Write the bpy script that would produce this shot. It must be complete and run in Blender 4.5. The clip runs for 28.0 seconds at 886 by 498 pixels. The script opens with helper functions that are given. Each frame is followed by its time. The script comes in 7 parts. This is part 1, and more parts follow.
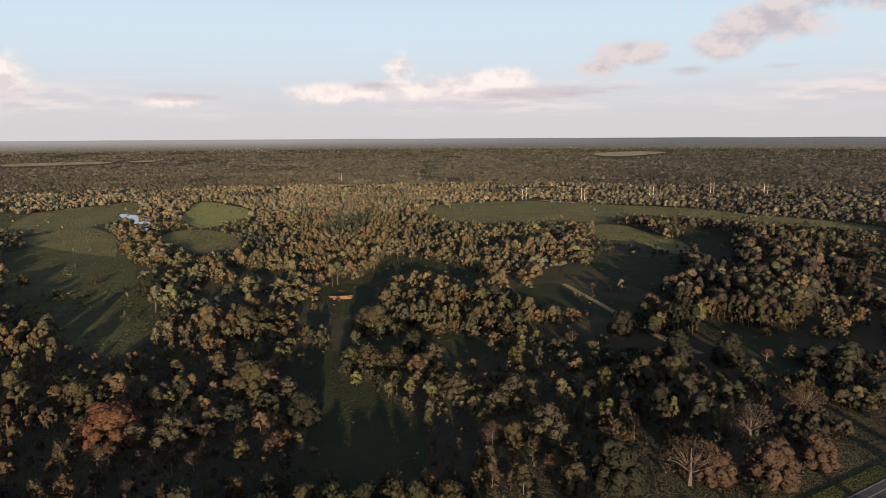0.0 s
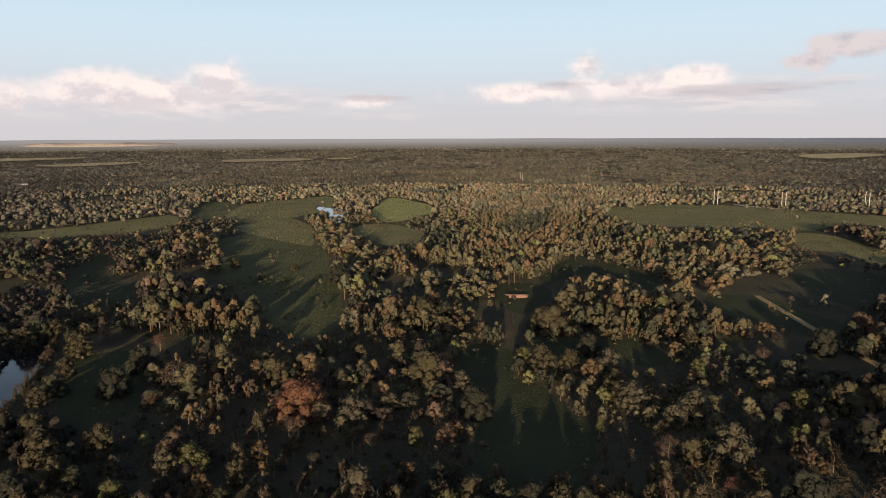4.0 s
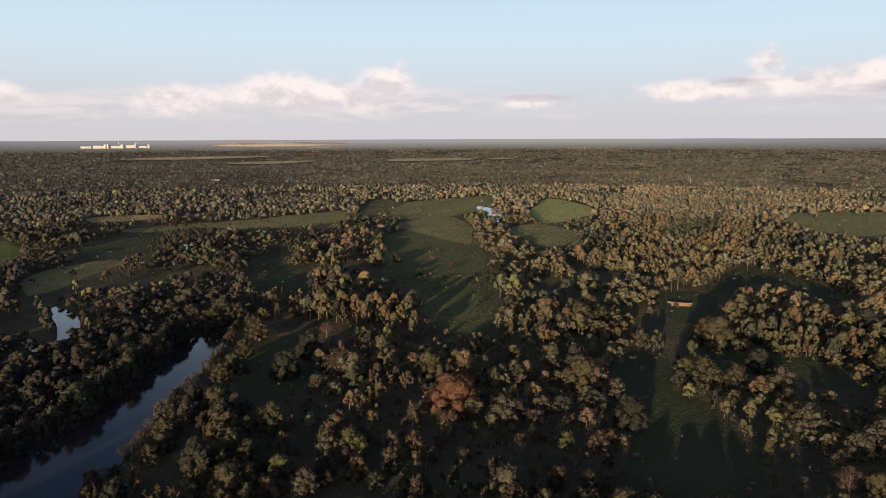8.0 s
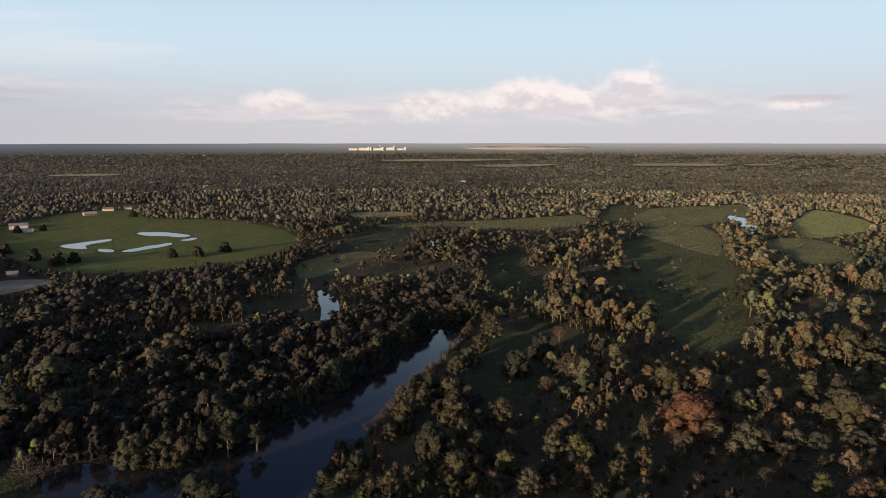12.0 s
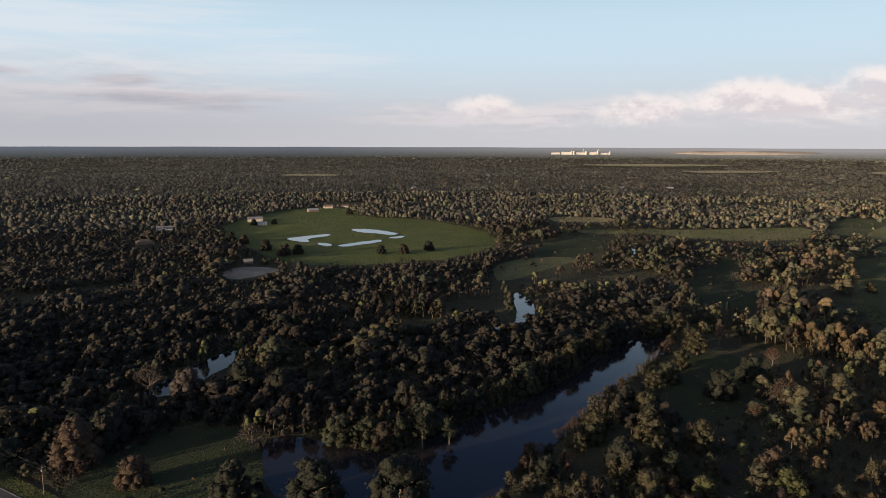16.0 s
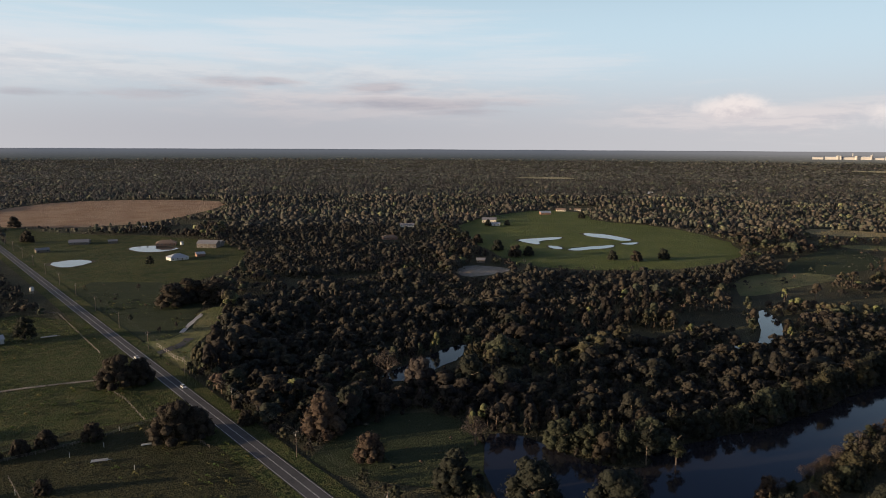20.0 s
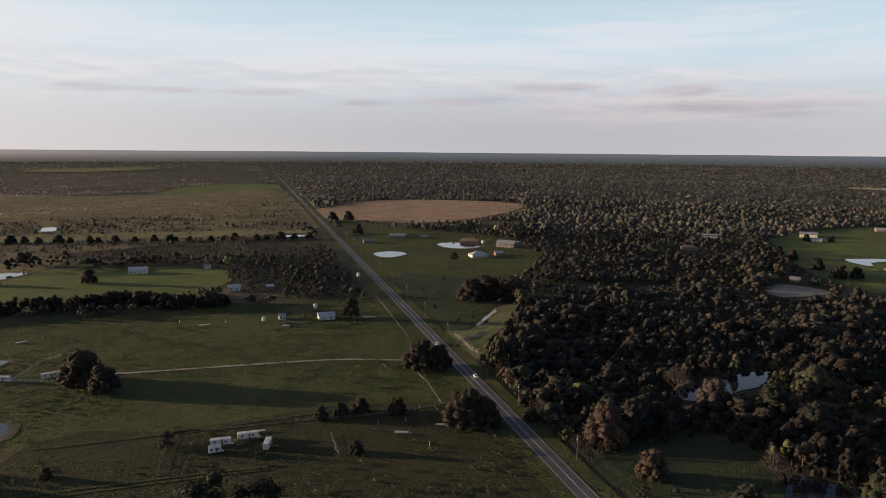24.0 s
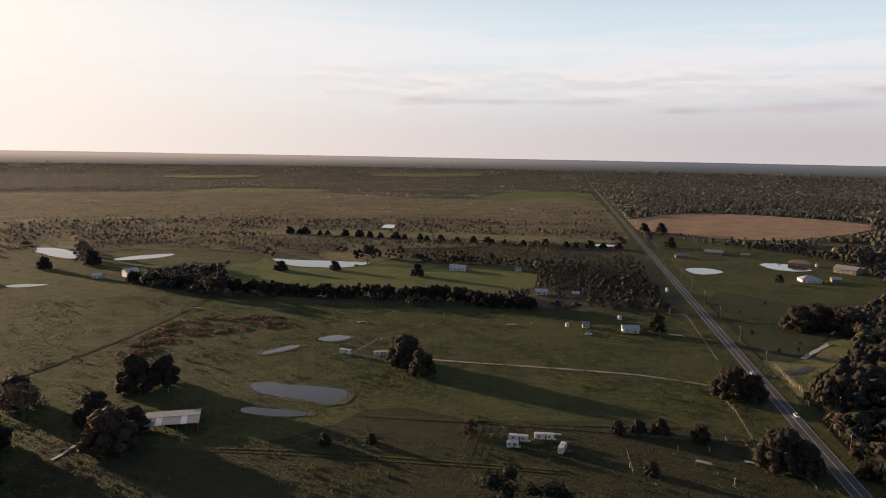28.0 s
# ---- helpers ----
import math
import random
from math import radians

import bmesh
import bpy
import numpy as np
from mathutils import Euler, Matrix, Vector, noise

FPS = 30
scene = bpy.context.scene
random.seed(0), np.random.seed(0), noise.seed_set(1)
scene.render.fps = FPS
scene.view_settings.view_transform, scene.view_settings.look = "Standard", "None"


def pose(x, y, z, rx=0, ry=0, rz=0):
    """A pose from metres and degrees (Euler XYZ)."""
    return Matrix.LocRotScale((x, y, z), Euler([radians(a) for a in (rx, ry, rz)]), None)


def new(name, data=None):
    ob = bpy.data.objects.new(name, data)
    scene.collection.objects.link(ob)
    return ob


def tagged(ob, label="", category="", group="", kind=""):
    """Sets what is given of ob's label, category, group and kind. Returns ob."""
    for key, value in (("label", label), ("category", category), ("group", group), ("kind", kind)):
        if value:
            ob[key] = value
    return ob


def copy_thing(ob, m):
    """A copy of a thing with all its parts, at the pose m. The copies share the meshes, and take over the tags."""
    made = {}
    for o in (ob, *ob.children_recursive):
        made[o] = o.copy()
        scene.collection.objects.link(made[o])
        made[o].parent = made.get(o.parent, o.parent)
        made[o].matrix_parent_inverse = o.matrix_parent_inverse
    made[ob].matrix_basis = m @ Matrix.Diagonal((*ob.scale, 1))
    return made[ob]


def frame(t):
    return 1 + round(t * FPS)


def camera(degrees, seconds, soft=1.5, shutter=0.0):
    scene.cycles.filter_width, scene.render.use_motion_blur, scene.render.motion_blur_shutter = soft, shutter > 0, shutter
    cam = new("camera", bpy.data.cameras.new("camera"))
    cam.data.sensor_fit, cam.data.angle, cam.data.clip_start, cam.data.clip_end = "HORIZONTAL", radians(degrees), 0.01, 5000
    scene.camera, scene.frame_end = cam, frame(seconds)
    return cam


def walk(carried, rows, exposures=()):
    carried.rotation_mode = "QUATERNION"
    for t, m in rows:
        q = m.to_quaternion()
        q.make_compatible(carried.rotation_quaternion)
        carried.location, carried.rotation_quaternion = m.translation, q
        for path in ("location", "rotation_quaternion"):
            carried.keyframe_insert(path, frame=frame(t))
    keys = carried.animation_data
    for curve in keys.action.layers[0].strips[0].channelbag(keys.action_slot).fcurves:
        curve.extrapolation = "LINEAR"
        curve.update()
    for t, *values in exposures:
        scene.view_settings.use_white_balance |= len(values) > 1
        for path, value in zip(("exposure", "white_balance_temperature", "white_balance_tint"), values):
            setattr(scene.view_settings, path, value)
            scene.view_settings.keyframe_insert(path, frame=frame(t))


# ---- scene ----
from collections import defaultdict

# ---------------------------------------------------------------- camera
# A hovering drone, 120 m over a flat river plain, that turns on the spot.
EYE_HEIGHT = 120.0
cam = camera(64.7, 28.0, soft=1.0)
TURN = (
    (0, 0.00, -9.22, -0.30),
    (0.5, 2.00, -9.19, -0.27),
    (1, 3.99, -9.17, -0.23),
    (1.5, 5.95, -9.17, -0.23),
    (2, 7.85, -9.17, -0.22),
    (2.5, 9.70, -9.18, -0.22),
    (3, 11.49, -9.19, -0.23),
    (3.5, 13.10, -9.20, -0.19),
    (5.5, 19.52, -9.23, -0.16),
    (6, 21.11, -9.22, -0.15),
    (6.5, 22.64, -9.21, -0.17),
    (7, 24.21, -9.20, -0.16),
    (7.5, 25.90, -9.18, -0.21),
    (8, 27.66, -9.16, -0.21),
    (8.5, 29.47, -9.13, -0.21),
    (9, 31.36, -9.09, -0.18),
    (9.5, 34.01, -9.05, -0.16),
    (10, 36.39, -9.01, -0.14),
    (10.5, 38.48, -8.96, -0.12),
    (11, 41.52, -8.91, -0.08),
    (11.5, 44.54, -8.87, -0.04),
    (12, 47.18, -8.83, -0.03),
    (12.5, 49.62, -8.79, -0.02),
    (14.5, 57.68, -8.60, 0.10),
    (15, 59.62, -8.57, 0.09),
    (15.5, 61.55, -8.53, 0.11),
    (16, 63.49, -8.52, 0.16),
    (16.5, 65.48, -8.51, 0.16),
    (17, 67.49, -8.49, 0.18),
    (17.5, 69.65, -8.47, 0.18),
    (18, 72.00, -8.43, 0.19),
    (18.5, 74.72, -8.41, 0.22),
    (19, 77.31, -8.39, 0.23),
    (19.5, 79.83, -8.37, 0.25),
    (20, 82.39, -8.34, 0.28),
    (20.5, 85.15, -8.33, 0.31),
    (22.5, 97.11, -8.22, 0.38),
    (23, 100.17, -8.17, 0.41),
    (23.5, 103.24, -8.13, 0.44),
    (24, 106.34, -8.09, 0.47),
    (24.5, 109.47, -8.03, 0.52),
    (25, 112.58, -7.97, 0.62),
    (25.5, 115.68, -7.91, 0.67),
    (26, 118.78, -7.84, 0.72),
    (26.5, 121.93, -7.79, 0.82),
    (27, 125.09, -7.75, 0.92),
    (27.5, 128.27, -7.71, 0.95),
    (28, 131.44, -7.68, 1.05),
)
PATH = [(t, pose(0, 0, EYE_HEIGHT, 90 + pitch, 0, yaw) @ pose(0, 0, 0, 0, 0, roll)) for t, yaw, pitch, roll in TURN]
walk(cam, PATH, exposures=((0, 0.69, 6650, 13), (8, 0.68, 6500, 12), (14, 0.63, 6400, 11), (17, 0.59, 6350, 10), (20, 0.55, 6400, 10), (24, 0.59, 6560, 12), (28, 0.72, 6950, 16)))

# ---------------------------------------------------------------- light
SUN_YAW, SUN_HEIGHT = 188.0, 6.6          # degrees: where the sun stands, counter-clockwise from +y, and above the horizon


def node(tree, kind, inputs=None, **props):
    n = tree.nodes.new(kind)
    for key, value in props.items():
        setattr(n, key, value)
    for key, value in (inputs or {}).items():
        if isinstance(value, bpy.types.NodeSocket):
            tree.links.new(value, n.inputs[key])
        else:
            n.inputs[key].default_value = value
    return n


def calc(tree, op, a, b=0.0, c=0.0, clamp=False):
    n = node(tree, "ShaderNodeMath", {0: a, 1: b, 2: c}, operation=op)
    n.use_clamp = clamp
    return n.outputs[0]


def blend(tree, fac, a, b):
    n = node(tree, "ShaderNodeMix", data_type="RGBA")
    for i, v in ((0, fac), (6, a), (7, b)):
        if isinstance(v, bpy.types.NodeSocket):
            tree.links.new(v, n.inputs[i])
        else:
            n.inputs[i].default_value = v if i == 0 else (*v, 1)
    return n.outputs[2]


def build_sky():
    world = bpy.data.worlds.new("sky")
    scene.world = world
    world.use_nodes = True
    tree = world.node_tree
    tree.nodes.clear()
    way = node(tree, "ShaderNodeTexCoord").outputs["Generated"]
    xyz = node(tree, "ShaderNodeSeparateXYZ", {0: way})
    height = calc(tree, "MULTIPLY", calc(tree, "ARCSINE", xyz.outputs[2]), 57.2958)
    turn = calc(tree, "MULTIPLY", calc(tree, "ARCTAN2", calc(tree, "MULTIPLY", xyz.outputs[0], -1.0), xyz.outputs[1]), 57.2958)
    air = node(tree, "ShaderNodeTexSky", sky_type="NISHITA", sun_disc=False, sun_elevation=radians(SUN_HEIGHT),
               sun_rotation=radians(-SUN_YAW), altitude=100, air_density=1.0, dust_density=1.0, ozone_density=1.5)
    base = node(tree, "ShaderNodeMix", {0: 1.0}, data_type="RGBA", blend_type="MULTIPLY")
    tree.links.new(air.outputs[0], base.inputs[6])
    base.inputs[7].default_value = (0.068, 0.080, 0.120, 1)
    colour = base.outputs[2]
    square = calc(tree, "MULTIPLY", height, height)
    # bright lower sky, and the low, milky haze all round
    colour = blend(tree, calc(tree, "MULTIPLY", calc(tree, "EXPONENT", calc(tree, "MULTIPLY", calc(tree, "MULTIPLY", square, square), -0.000012)), 0.96), colour, (0.67, 0.86, 0.97))
    haze = calc(tree, "EXPONENT", calc(tree, "MULTIPLY", square, -0.032))
    colour = blend(tree, calc(tree, "MULTIPLY", haze, 0.92), colour, (0.66, 0.63, 0.64))
    # the glow round the low sun
    s = Euler((0, 0, radians(SUN_YAW))).to_matrix() @ Vector((0, math.cos(radians(SUN_HEIGHT)), math.sin(radians(SUN_HEIGHT))))
    towards = node(tree, "ShaderNodeVectorMath", {0: way, 1: s}, operation="DOT_PRODUCT").outputs["Value"]
    away = calc(tree, "SUBTRACT", 1.0, towards)
    colour = blend(tree, calc(tree, "MULTIPLY", calc(tree, "EXPONENT", calc(tree, "MULTIPLY", away, -4.2)), 0.95), colour, (1.12, 1.02, 0.90))

    def grain(stretch, scale, roughness, lift=0.0):
        at = node(tree, "ShaderNodeMapping", {"Vector": way, "Scale": (1, 1, stretch), "Location": (0, 0, lift)})
        return node(tree, "ShaderNodeTexNoise", {"Vector": at.outputs[0], "Scale": scale, "Detail": 10.0, "Roughness": roughness}).outputs[0]

    puff, over = grain(1.5, 15.0, 0.58), grain(1.5, 15.0, 0.58, 0.022)
    wisp, wisp_over = grain(7, 6.0, 0.62), grain(7, 6.0, 0.62, 0.05)
    streak = grain(16, 3.2, 0.66)

    def patch(yaw, high, wide, tall):
        a = calc(tree, "DIVIDE", calc(tree, "SUBTRACT", turn, yaw), wide)
        b = calc(tree, "DIVIDE", calc(tree, "SUBTRACT", height, high), tall)
        return calc(tree, "EXPONENT", calc(tree, "MULTIPLY", calc(tree, "ADD", calc(tree, "MULTIPLY", a, a), calc(tree, "MULTIPLY", b, b)), -1.0))

    def clouds(patches, cloth, above, gain, low, high, lit, dim, strength=1.0):
        """Clouds where the patches are, torn by the noise, dimmer below where more cloud stands above."""
        nonlocal colour
        total = None
        for p in patches:
            m = patch(*p)
            total = m if total is None else calc(tree, "MAXIMUM", total, m)
        field = calc(tree, "ADD", total, calc(tree, "MULTIPLY", calc(tree, "SUBTRACT", cloth, 0.5), gain))
        fac = node(tree, "ShaderNodeMapRange", {0: field, 1: low, 2: high}, interpolation_type="SMOOTHSTEP").outputs[0]
        under = calc(tree, "ADD", calc(tree, "MULTIPLY", calc(tree, "SUBTRACT", above, cloth), 7.0), 0.35, clamp=True)
        colour = blend(tree, calc(tree, "MULTIPLY", fac, strength), colour, blend(tree, under, lit, dim))

    # streaky veils, a pale bank along the horizon, sunlit cumulus, rosy heaps and small grey shreds
    clouds([(112, 7.5, 26, 2.4), (140, 8.2, 26, 3.0), (90, 8.6, 14, 2.6), (76, 6.6, 10, 1.4)], streak, streak, 2.6, 0.25, 1.15, (0.90, 0.87, 0.88), (0.90, 0.87, 0.88), 0.45)
    clouds([(118, 5.5, 44, 2.2), (92, 5.4, 18, 1.8)], wisp, wisp_over, 2.0, 0.35, 1.1, (0.88, 0.84, 0.83), (0.70, 0.68, 0.71), 0.55)
    clouds([(36, 2.6, 22, 1.7), (-4, 3.0, 18, 1.7), (60, 2.4, 14, 1.5), (88, 3.4, 18, 1.8), (-30, 3.0, 12, 1.5)], wisp, wisp_over, 1.6, 0.30, 1.15, (0.88, 0.79, 0.77), (0.68, 0.63, 0.66), 0.75)
    clouds([(37, 3.0, 8.0, 1.7), (32, 3.6, 3.4, 2.3), (41, 3.4, 5.0, 1.7), (48, 2.6, 5, 1.4), (1.0, 3.8, 6.5, 1.2), (3.0, 5.2, 2.0, 1.4), (-4, 4.4, 4.5, 1.0), (8, 3.3, 5, 0.9), (60.5, 2.9, 3.6, 1.2), (21, 2.6, 2.6, 0.7)],
           puff, over, 1.7, 0.30, 1.02, (1.03, 0.92, 0.87), (0.76, 0.69, 0.70), 0.92)
    clouds([(-25, 7.8, 5.5, 1.7), (-29, 9.2, 4.5, 1.7), (-21, 6.6, 3.5, 1.3), (-14.5, 6.2, 4.2, 1.2), (-12, 5.2, 2.5, 0.8)], puff, over, 2.3, 0.40, 0.95, (0.78, 0.68, 0.67), (0.54, 0.49, 0.53), 0.85)
    clouds([(85, 3.3, 11, 0.7), (79, 2.7, 7, 0.6), (88, 4.6, 5, 0.6), (97, 4.9, 6, 0.6), (104, 3.9, 7, 0.7), (126, 4.3, 13, 0.5), (112, 3.6, 6, 0.5), (-9, 3.3, 10, 0.7), (5, 3.9, 3, 0.5), (20, 3.0, 5, 0.5), (-25.5, 4.9, 3, 0.4), (-19, 4.8, 2, 0.5)],
           wisp, wisp_over, 2.4, 0.45, 1.1, (0.60, 0.55, 0.58), (0.44, 0.42, 0.47), 0.7)
    # a lavender dusk bank low in the west, in front of the brighter veils
    colour = blend(tree, calc(tree, "MULTIPLY", patch(97, 1.2, 30, 3.4), 0.55), colour, (0.44, 0.44, 0.49))
    out = node(tree, "ShaderNodeOutputWorld")
    light = node(tree, "ShaderNodeBackground", {"Color": colour, "Strength": 0.62})
    tree.links.new(light.outputs[0], out.inputs[0])


build_sky()


sun = new("sun", bpy.data.lights.new("sun", "SUN"))
sun.data.energy, sun.data.angle, sun.data.color = 4.7, radians(0.6), (1.0, 0.74, 0.48)
sun.matrix_world = pose(0, 0, 500, 90 - SUN_HEIGHT, 0, SUN_YAW + 180)


# ---------------------------------------------------------------- materials
def material(name):
    m = bpy.data.materials.new(name)
    m.use_nodes = True
    t = m.node_tree
    t.nodes.clear()
    out = node(t, "ShaderNodeOutputMaterial")
    shader = node(t, "ShaderNodeBsdfPrincipled")
    t.links.new(shader.outputs[0], out.inputs[0])
    return m, t, shader


def soil(name, low, high, accent, wide=0.02, fine=0.5, rough=0.95, bump=0.8, accent_share=0.5, blades=9.0):
    """Ground cover: two tones in broad drifts, a third in fine tufts, with a tufted relief."""
    m, t, s = material(name)
    at = node(t, "ShaderNodeTexCoord").outputs["Object"]
    broad = node(t, "ShaderNodeTexNoise", {"Vector": at, "Scale": wide, "Detail": 6.0, "Roughness": 0.6}).outputs[0]
    tufts = node(t, "ShaderNodeTexNoise", {"Vector": at, "Scale": fine, "Detail": 4.0, "Roughness": 0.65}).outputs[0]
    mid = node(t, "ShaderNodeTexNoise", {"Vector": at, "Scale": wide * 6, "Detail": 5.0, "Roughness": 0.6}).outputs[0]
    f1 = node(t, "ShaderNodeMapRange", {0: broad, 1: 0.38, 2: 0.62}).outputs[0]
    f2 = node(t, "ShaderNodeMapRange", {0: calc(t, "ADD", calc(t, "MULTIPLY", tufts, 0.5), calc(t, "MULTIPLY", mid, 0.5)), 1: 0.42, 2: 0.60}).outputs[0]
    c = blend(t, f1, low, high)
    c = blend(t, calc(t, "MULTIPLY", f2, accent_share), c, accent)
    t.links.new(c, s.inputs["Base Color"])
    s.inputs["Roughness"].default_value = rough
    s.inputs["Specular IOR Level"].default_value = 0.1
    b = node(t, "ShaderNodeBump", {"Height": tufts, "Strength": bump, "Distance": 1.0}).outputs[0]
    if blades:                                       # upright blades that face every way
        fine_way = node(t, "ShaderNodeTexNoise", {"Vector": at, "Scale": 2.3, "Detail": 3.0}).outputs["Color"]
        lean = node(t, "ShaderNodeVectorMath", {0: fine_way, 1: (-0.5, -0.5, -0.5)}, operation="ADD").outputs[0]
        lean = node(t, "ShaderNodeVectorMath", {0: lean, 1: (blades, blades, 0.0)}, operation="MULTIPLY").outputs[0]
        b = node(t, "ShaderNodeVectorMath", {0: node(t, "ShaderNodeVectorMath", {0: lean, 1: b}, operation="ADD").outputs[0]}, operation="NORMALIZE").outputs[0]
    t.links.new(b, s.inputs["Normal"])
    return m


def leafy(name, ruffled, through_light):
    """Foliage: the species' colour comes with the mesh, every clump of leaves varies round it, and light shines through.
    ruffled: how far the leaves on a surface turn away from it."""
    m, t, s = material(name)
    tone = node(t, "ShaderNodeAttribute", attribute_name="leaf_tone").outputs["Color"]
    spot = node(t, "ShaderNodeNewGeometry")
    chance = spot.outputs["Random Per Island"]
    ways = node(t, "ShaderNodeTexNoise", {"Vector": spot.outputs["Position"], "Scale": 1.7, "Detail": 3.0, "Roughness": 0.7})
    boughs = node(t, "ShaderNodeTexNoise", {"Vector": spot.outputs["Position"], "Scale": 0.55, "Detail": 2.0, "Roughness": 0.6})
    # dark pockets between the leaves: self-shadow put into the colour by noise
    tufts = node(t, "ShaderNodeMapRange", {0: ways.outputs[0], 1: 0.34, 2: 0.66, 3: 0.45, 4: 1.2}).outputs[0]
    value = calc(t, "ADD", calc(t, "MULTIPLY", chance, 0.3), tufts)
    vary = node(t, "ShaderNodeHueSaturation", {"Hue": calc(t, "ADD", calc(t, "MULTIPLY", chance, 0.02), 0.49), "Value": value, "Color": tone}).outputs[0]
    t.links.new(vary, s.inputs["Base Color"])
    s.inputs["Roughness"].default_value = 0.8
    s.inputs["Specular IOR Level"].default_value = 0.18
    lean = node(t, "ShaderNodeVectorMath", {0: ways.outputs["Color"], 1: (-0.5, -0.5, -0.5)}, operation="ADD").outputs[0]
    lean = node(t, "ShaderNodeVectorMath", {0: lean, "Scale": ruffled}, operation="SCALE").outputs[0]
    sway = node(t, "ShaderNodeVectorMath", {0: boughs.outputs["Color"], 1: (-0.5, -0.5, -0.5)}, operation="ADD").outputs[0]
    sway = node(t, "ShaderNodeVectorMath", {0: sway, "Scale": ruffled}, operation="SCALE").outputs[0]
    lean = node(t, "ShaderNodeVectorMath", {0: lean, 1: sway}, operation="ADD").outputs[0]
    lean = node(t, "ShaderNodeVectorMath", {0: lean, 1: spot.outputs["Normal"]}, operation="ADD").outputs[0]
    t.links.new(node(t, "ShaderNodeVectorMath", {0: lean}, operation="NORMALIZE").outputs[0], s.inputs["Normal"])
    thin = node(t, "ShaderNodeBsdfTranslucent", {"Color": vary})
    mix = node(t, "ShaderNodeMixShader", {0: through_light, 1: s.outputs[0], 2: thin.outputs[0]})
    t.links.new(mix.outputs[0], t.nodes["Material Output"].inputs[0])
    return m


def paint(name, colour, rough=0.6, metal=0.0, wear=(0.5, 0.5, 0.5), share=0.25, scale=1.5, ribs=0.0):
    """Painted, sheet-metal or masonry surfaces with streaks and dirt; ribs: the pitch of corrugation in metres."""
    m, t, s = material(name)
    at = node(t, "ShaderNodeTexCoord").outputs["Object"]
    n1 = node(t, "ShaderNodeTexNoise", {"Vector": at, "Scale": scale, "Detail": 6.0, "Roughness": 0.65}).outputs[0]
    fac = node(t, "ShaderNodeMapRange", {0: n1, 1: 0.45, 2: 0.75}).outputs[0]
    c = blend(t, calc(t, "MULTIPLY", fac, share), colour, wear)
    t.links.new(c, s.inputs["Base Color"])
    s.inputs["Roughness"].default_value, s.inputs["Metallic"].default_value = rough, metal
    if ribs:
        wave = node(t, "ShaderNodeTexWave", {"Vector": at, "Scale": 0.314 / ribs}, bands_direction="X").outputs[0]
        b = node(t, "ShaderNodeBump", {"Height": wave, "Strength": 0.6, "Distance": 0.05})
    else:
        b = node(t, "ShaderNodeBump", {"Height": n1, "Strength": 0.15, "Distance": 0.05})
    t.links.new(b.outputs[0], s.inputs["Normal"])
    return m


def water_surface(name, deep=(0.022, 0.021, 0.024), ripple=0.06):
    m, t, s = material(name)
    at = node(t, "ShaderNodeTexCoord").outputs["Object"]
    n1 = node(t, "ShaderNodeTexNoise", {"Vector": at, "Scale": 0.9, "Detail": 4.0}).outputs[0]
    n2 = node(t, "ShaderNodeTexNoise", {"Vector": at, "Scale": 0.05, "Detail": 3.0}).outputs[0]
    s.inputs["Base Color"].default_value = (*deep, 1)
    t.links.new(calc(t, "ADD", calc(t, "MULTIPLY", n2, 0.06), 0.01), s.inputs["Roughness"])
    s.inputs["IOR"].default_value = 1.33
    b = node(t, "ShaderNodeBump", {"Height": n1, "Strength": ripple, "Distance": 0.3})
    t.links.new(b.outputs[0], s.inputs["Normal"])
    return m


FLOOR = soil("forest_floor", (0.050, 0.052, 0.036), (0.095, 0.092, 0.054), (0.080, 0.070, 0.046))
GROUND = {
    "grass": soil("rough_grass", (0.125, 0.155, 0.062), (0.21, 0.20, 0.092), (0.26, 0.225, 0.12)),
    # shade from the surrounding trees is put into this grass colour
    "grass_dark": soil("shade_grass", (0.034, 0.047, 0.024), (0.046, 0.057, 0.029), (0.060, 0.064, 0.034), bump=0.3, blades=5.0),
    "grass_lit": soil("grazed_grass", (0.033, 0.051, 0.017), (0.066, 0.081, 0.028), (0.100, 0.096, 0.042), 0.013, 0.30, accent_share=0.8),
    # the near pasture's dimness is put into this colour
    "grass_dull": soil("shaded_pasture", (0.034, 0.039, 0.018), (0.050, 0.051, 0.025), (0.066, 0.059, 0.032), 0.02, 0.4),
    "grass_mid": soil("meadow_grass", (0.062, 0.082, 0.036), (0.100, 0.110, 0.052), (0.140, 0.130, 0.066)),
    "pale_stubble": soil("pale_stubble", (0.36, 0.33, 0.21), (0.46, 0.41, 0.27), (0.30, 0.30, 0.17)),
    "grass_bright": soil("sunny_grass", (0.088, 0.122, 0.036), (0.125, 0.150, 0.048), (0.155, 0.155, 0.066)),
    "grass_sun": soil("yellow_grass", (0.26, 0.30, 0.10), (0.33, 0.35, 0.13), (0.38, 0.35, 0.17)),
    "straw": soil("dry_grass", (0.30, 0.245, 0.135), (0.38, 0.31, 0.17), (0.22, 0.21, 0.10)),
    "copper": soil("copper_sedge", (0.34, 0.215, 0.145), (0.44, 0.31, 0.22), (0.20, 0.16, 0.085)),
    "scrub": soil("brush_grass", (0.105, 0.108, 0.052), (0.235, 0.190, 0.110), (0.20, 0.155, 0.095)),
    "mud": soil("pond_mud", (0.075, 0.066, 0.050), (0.12, 0.105, 0.085), (0.07, 0.08, 0.035), 0.05, 0.8, blades=1.5),
    "sand": soil("bare_sand", (0.32, 0.28, 0.24), (0.40, 0.36, 0.31), (0.14, 0.13, 0.08), 0.05, 0.8, blades=1.5),
}
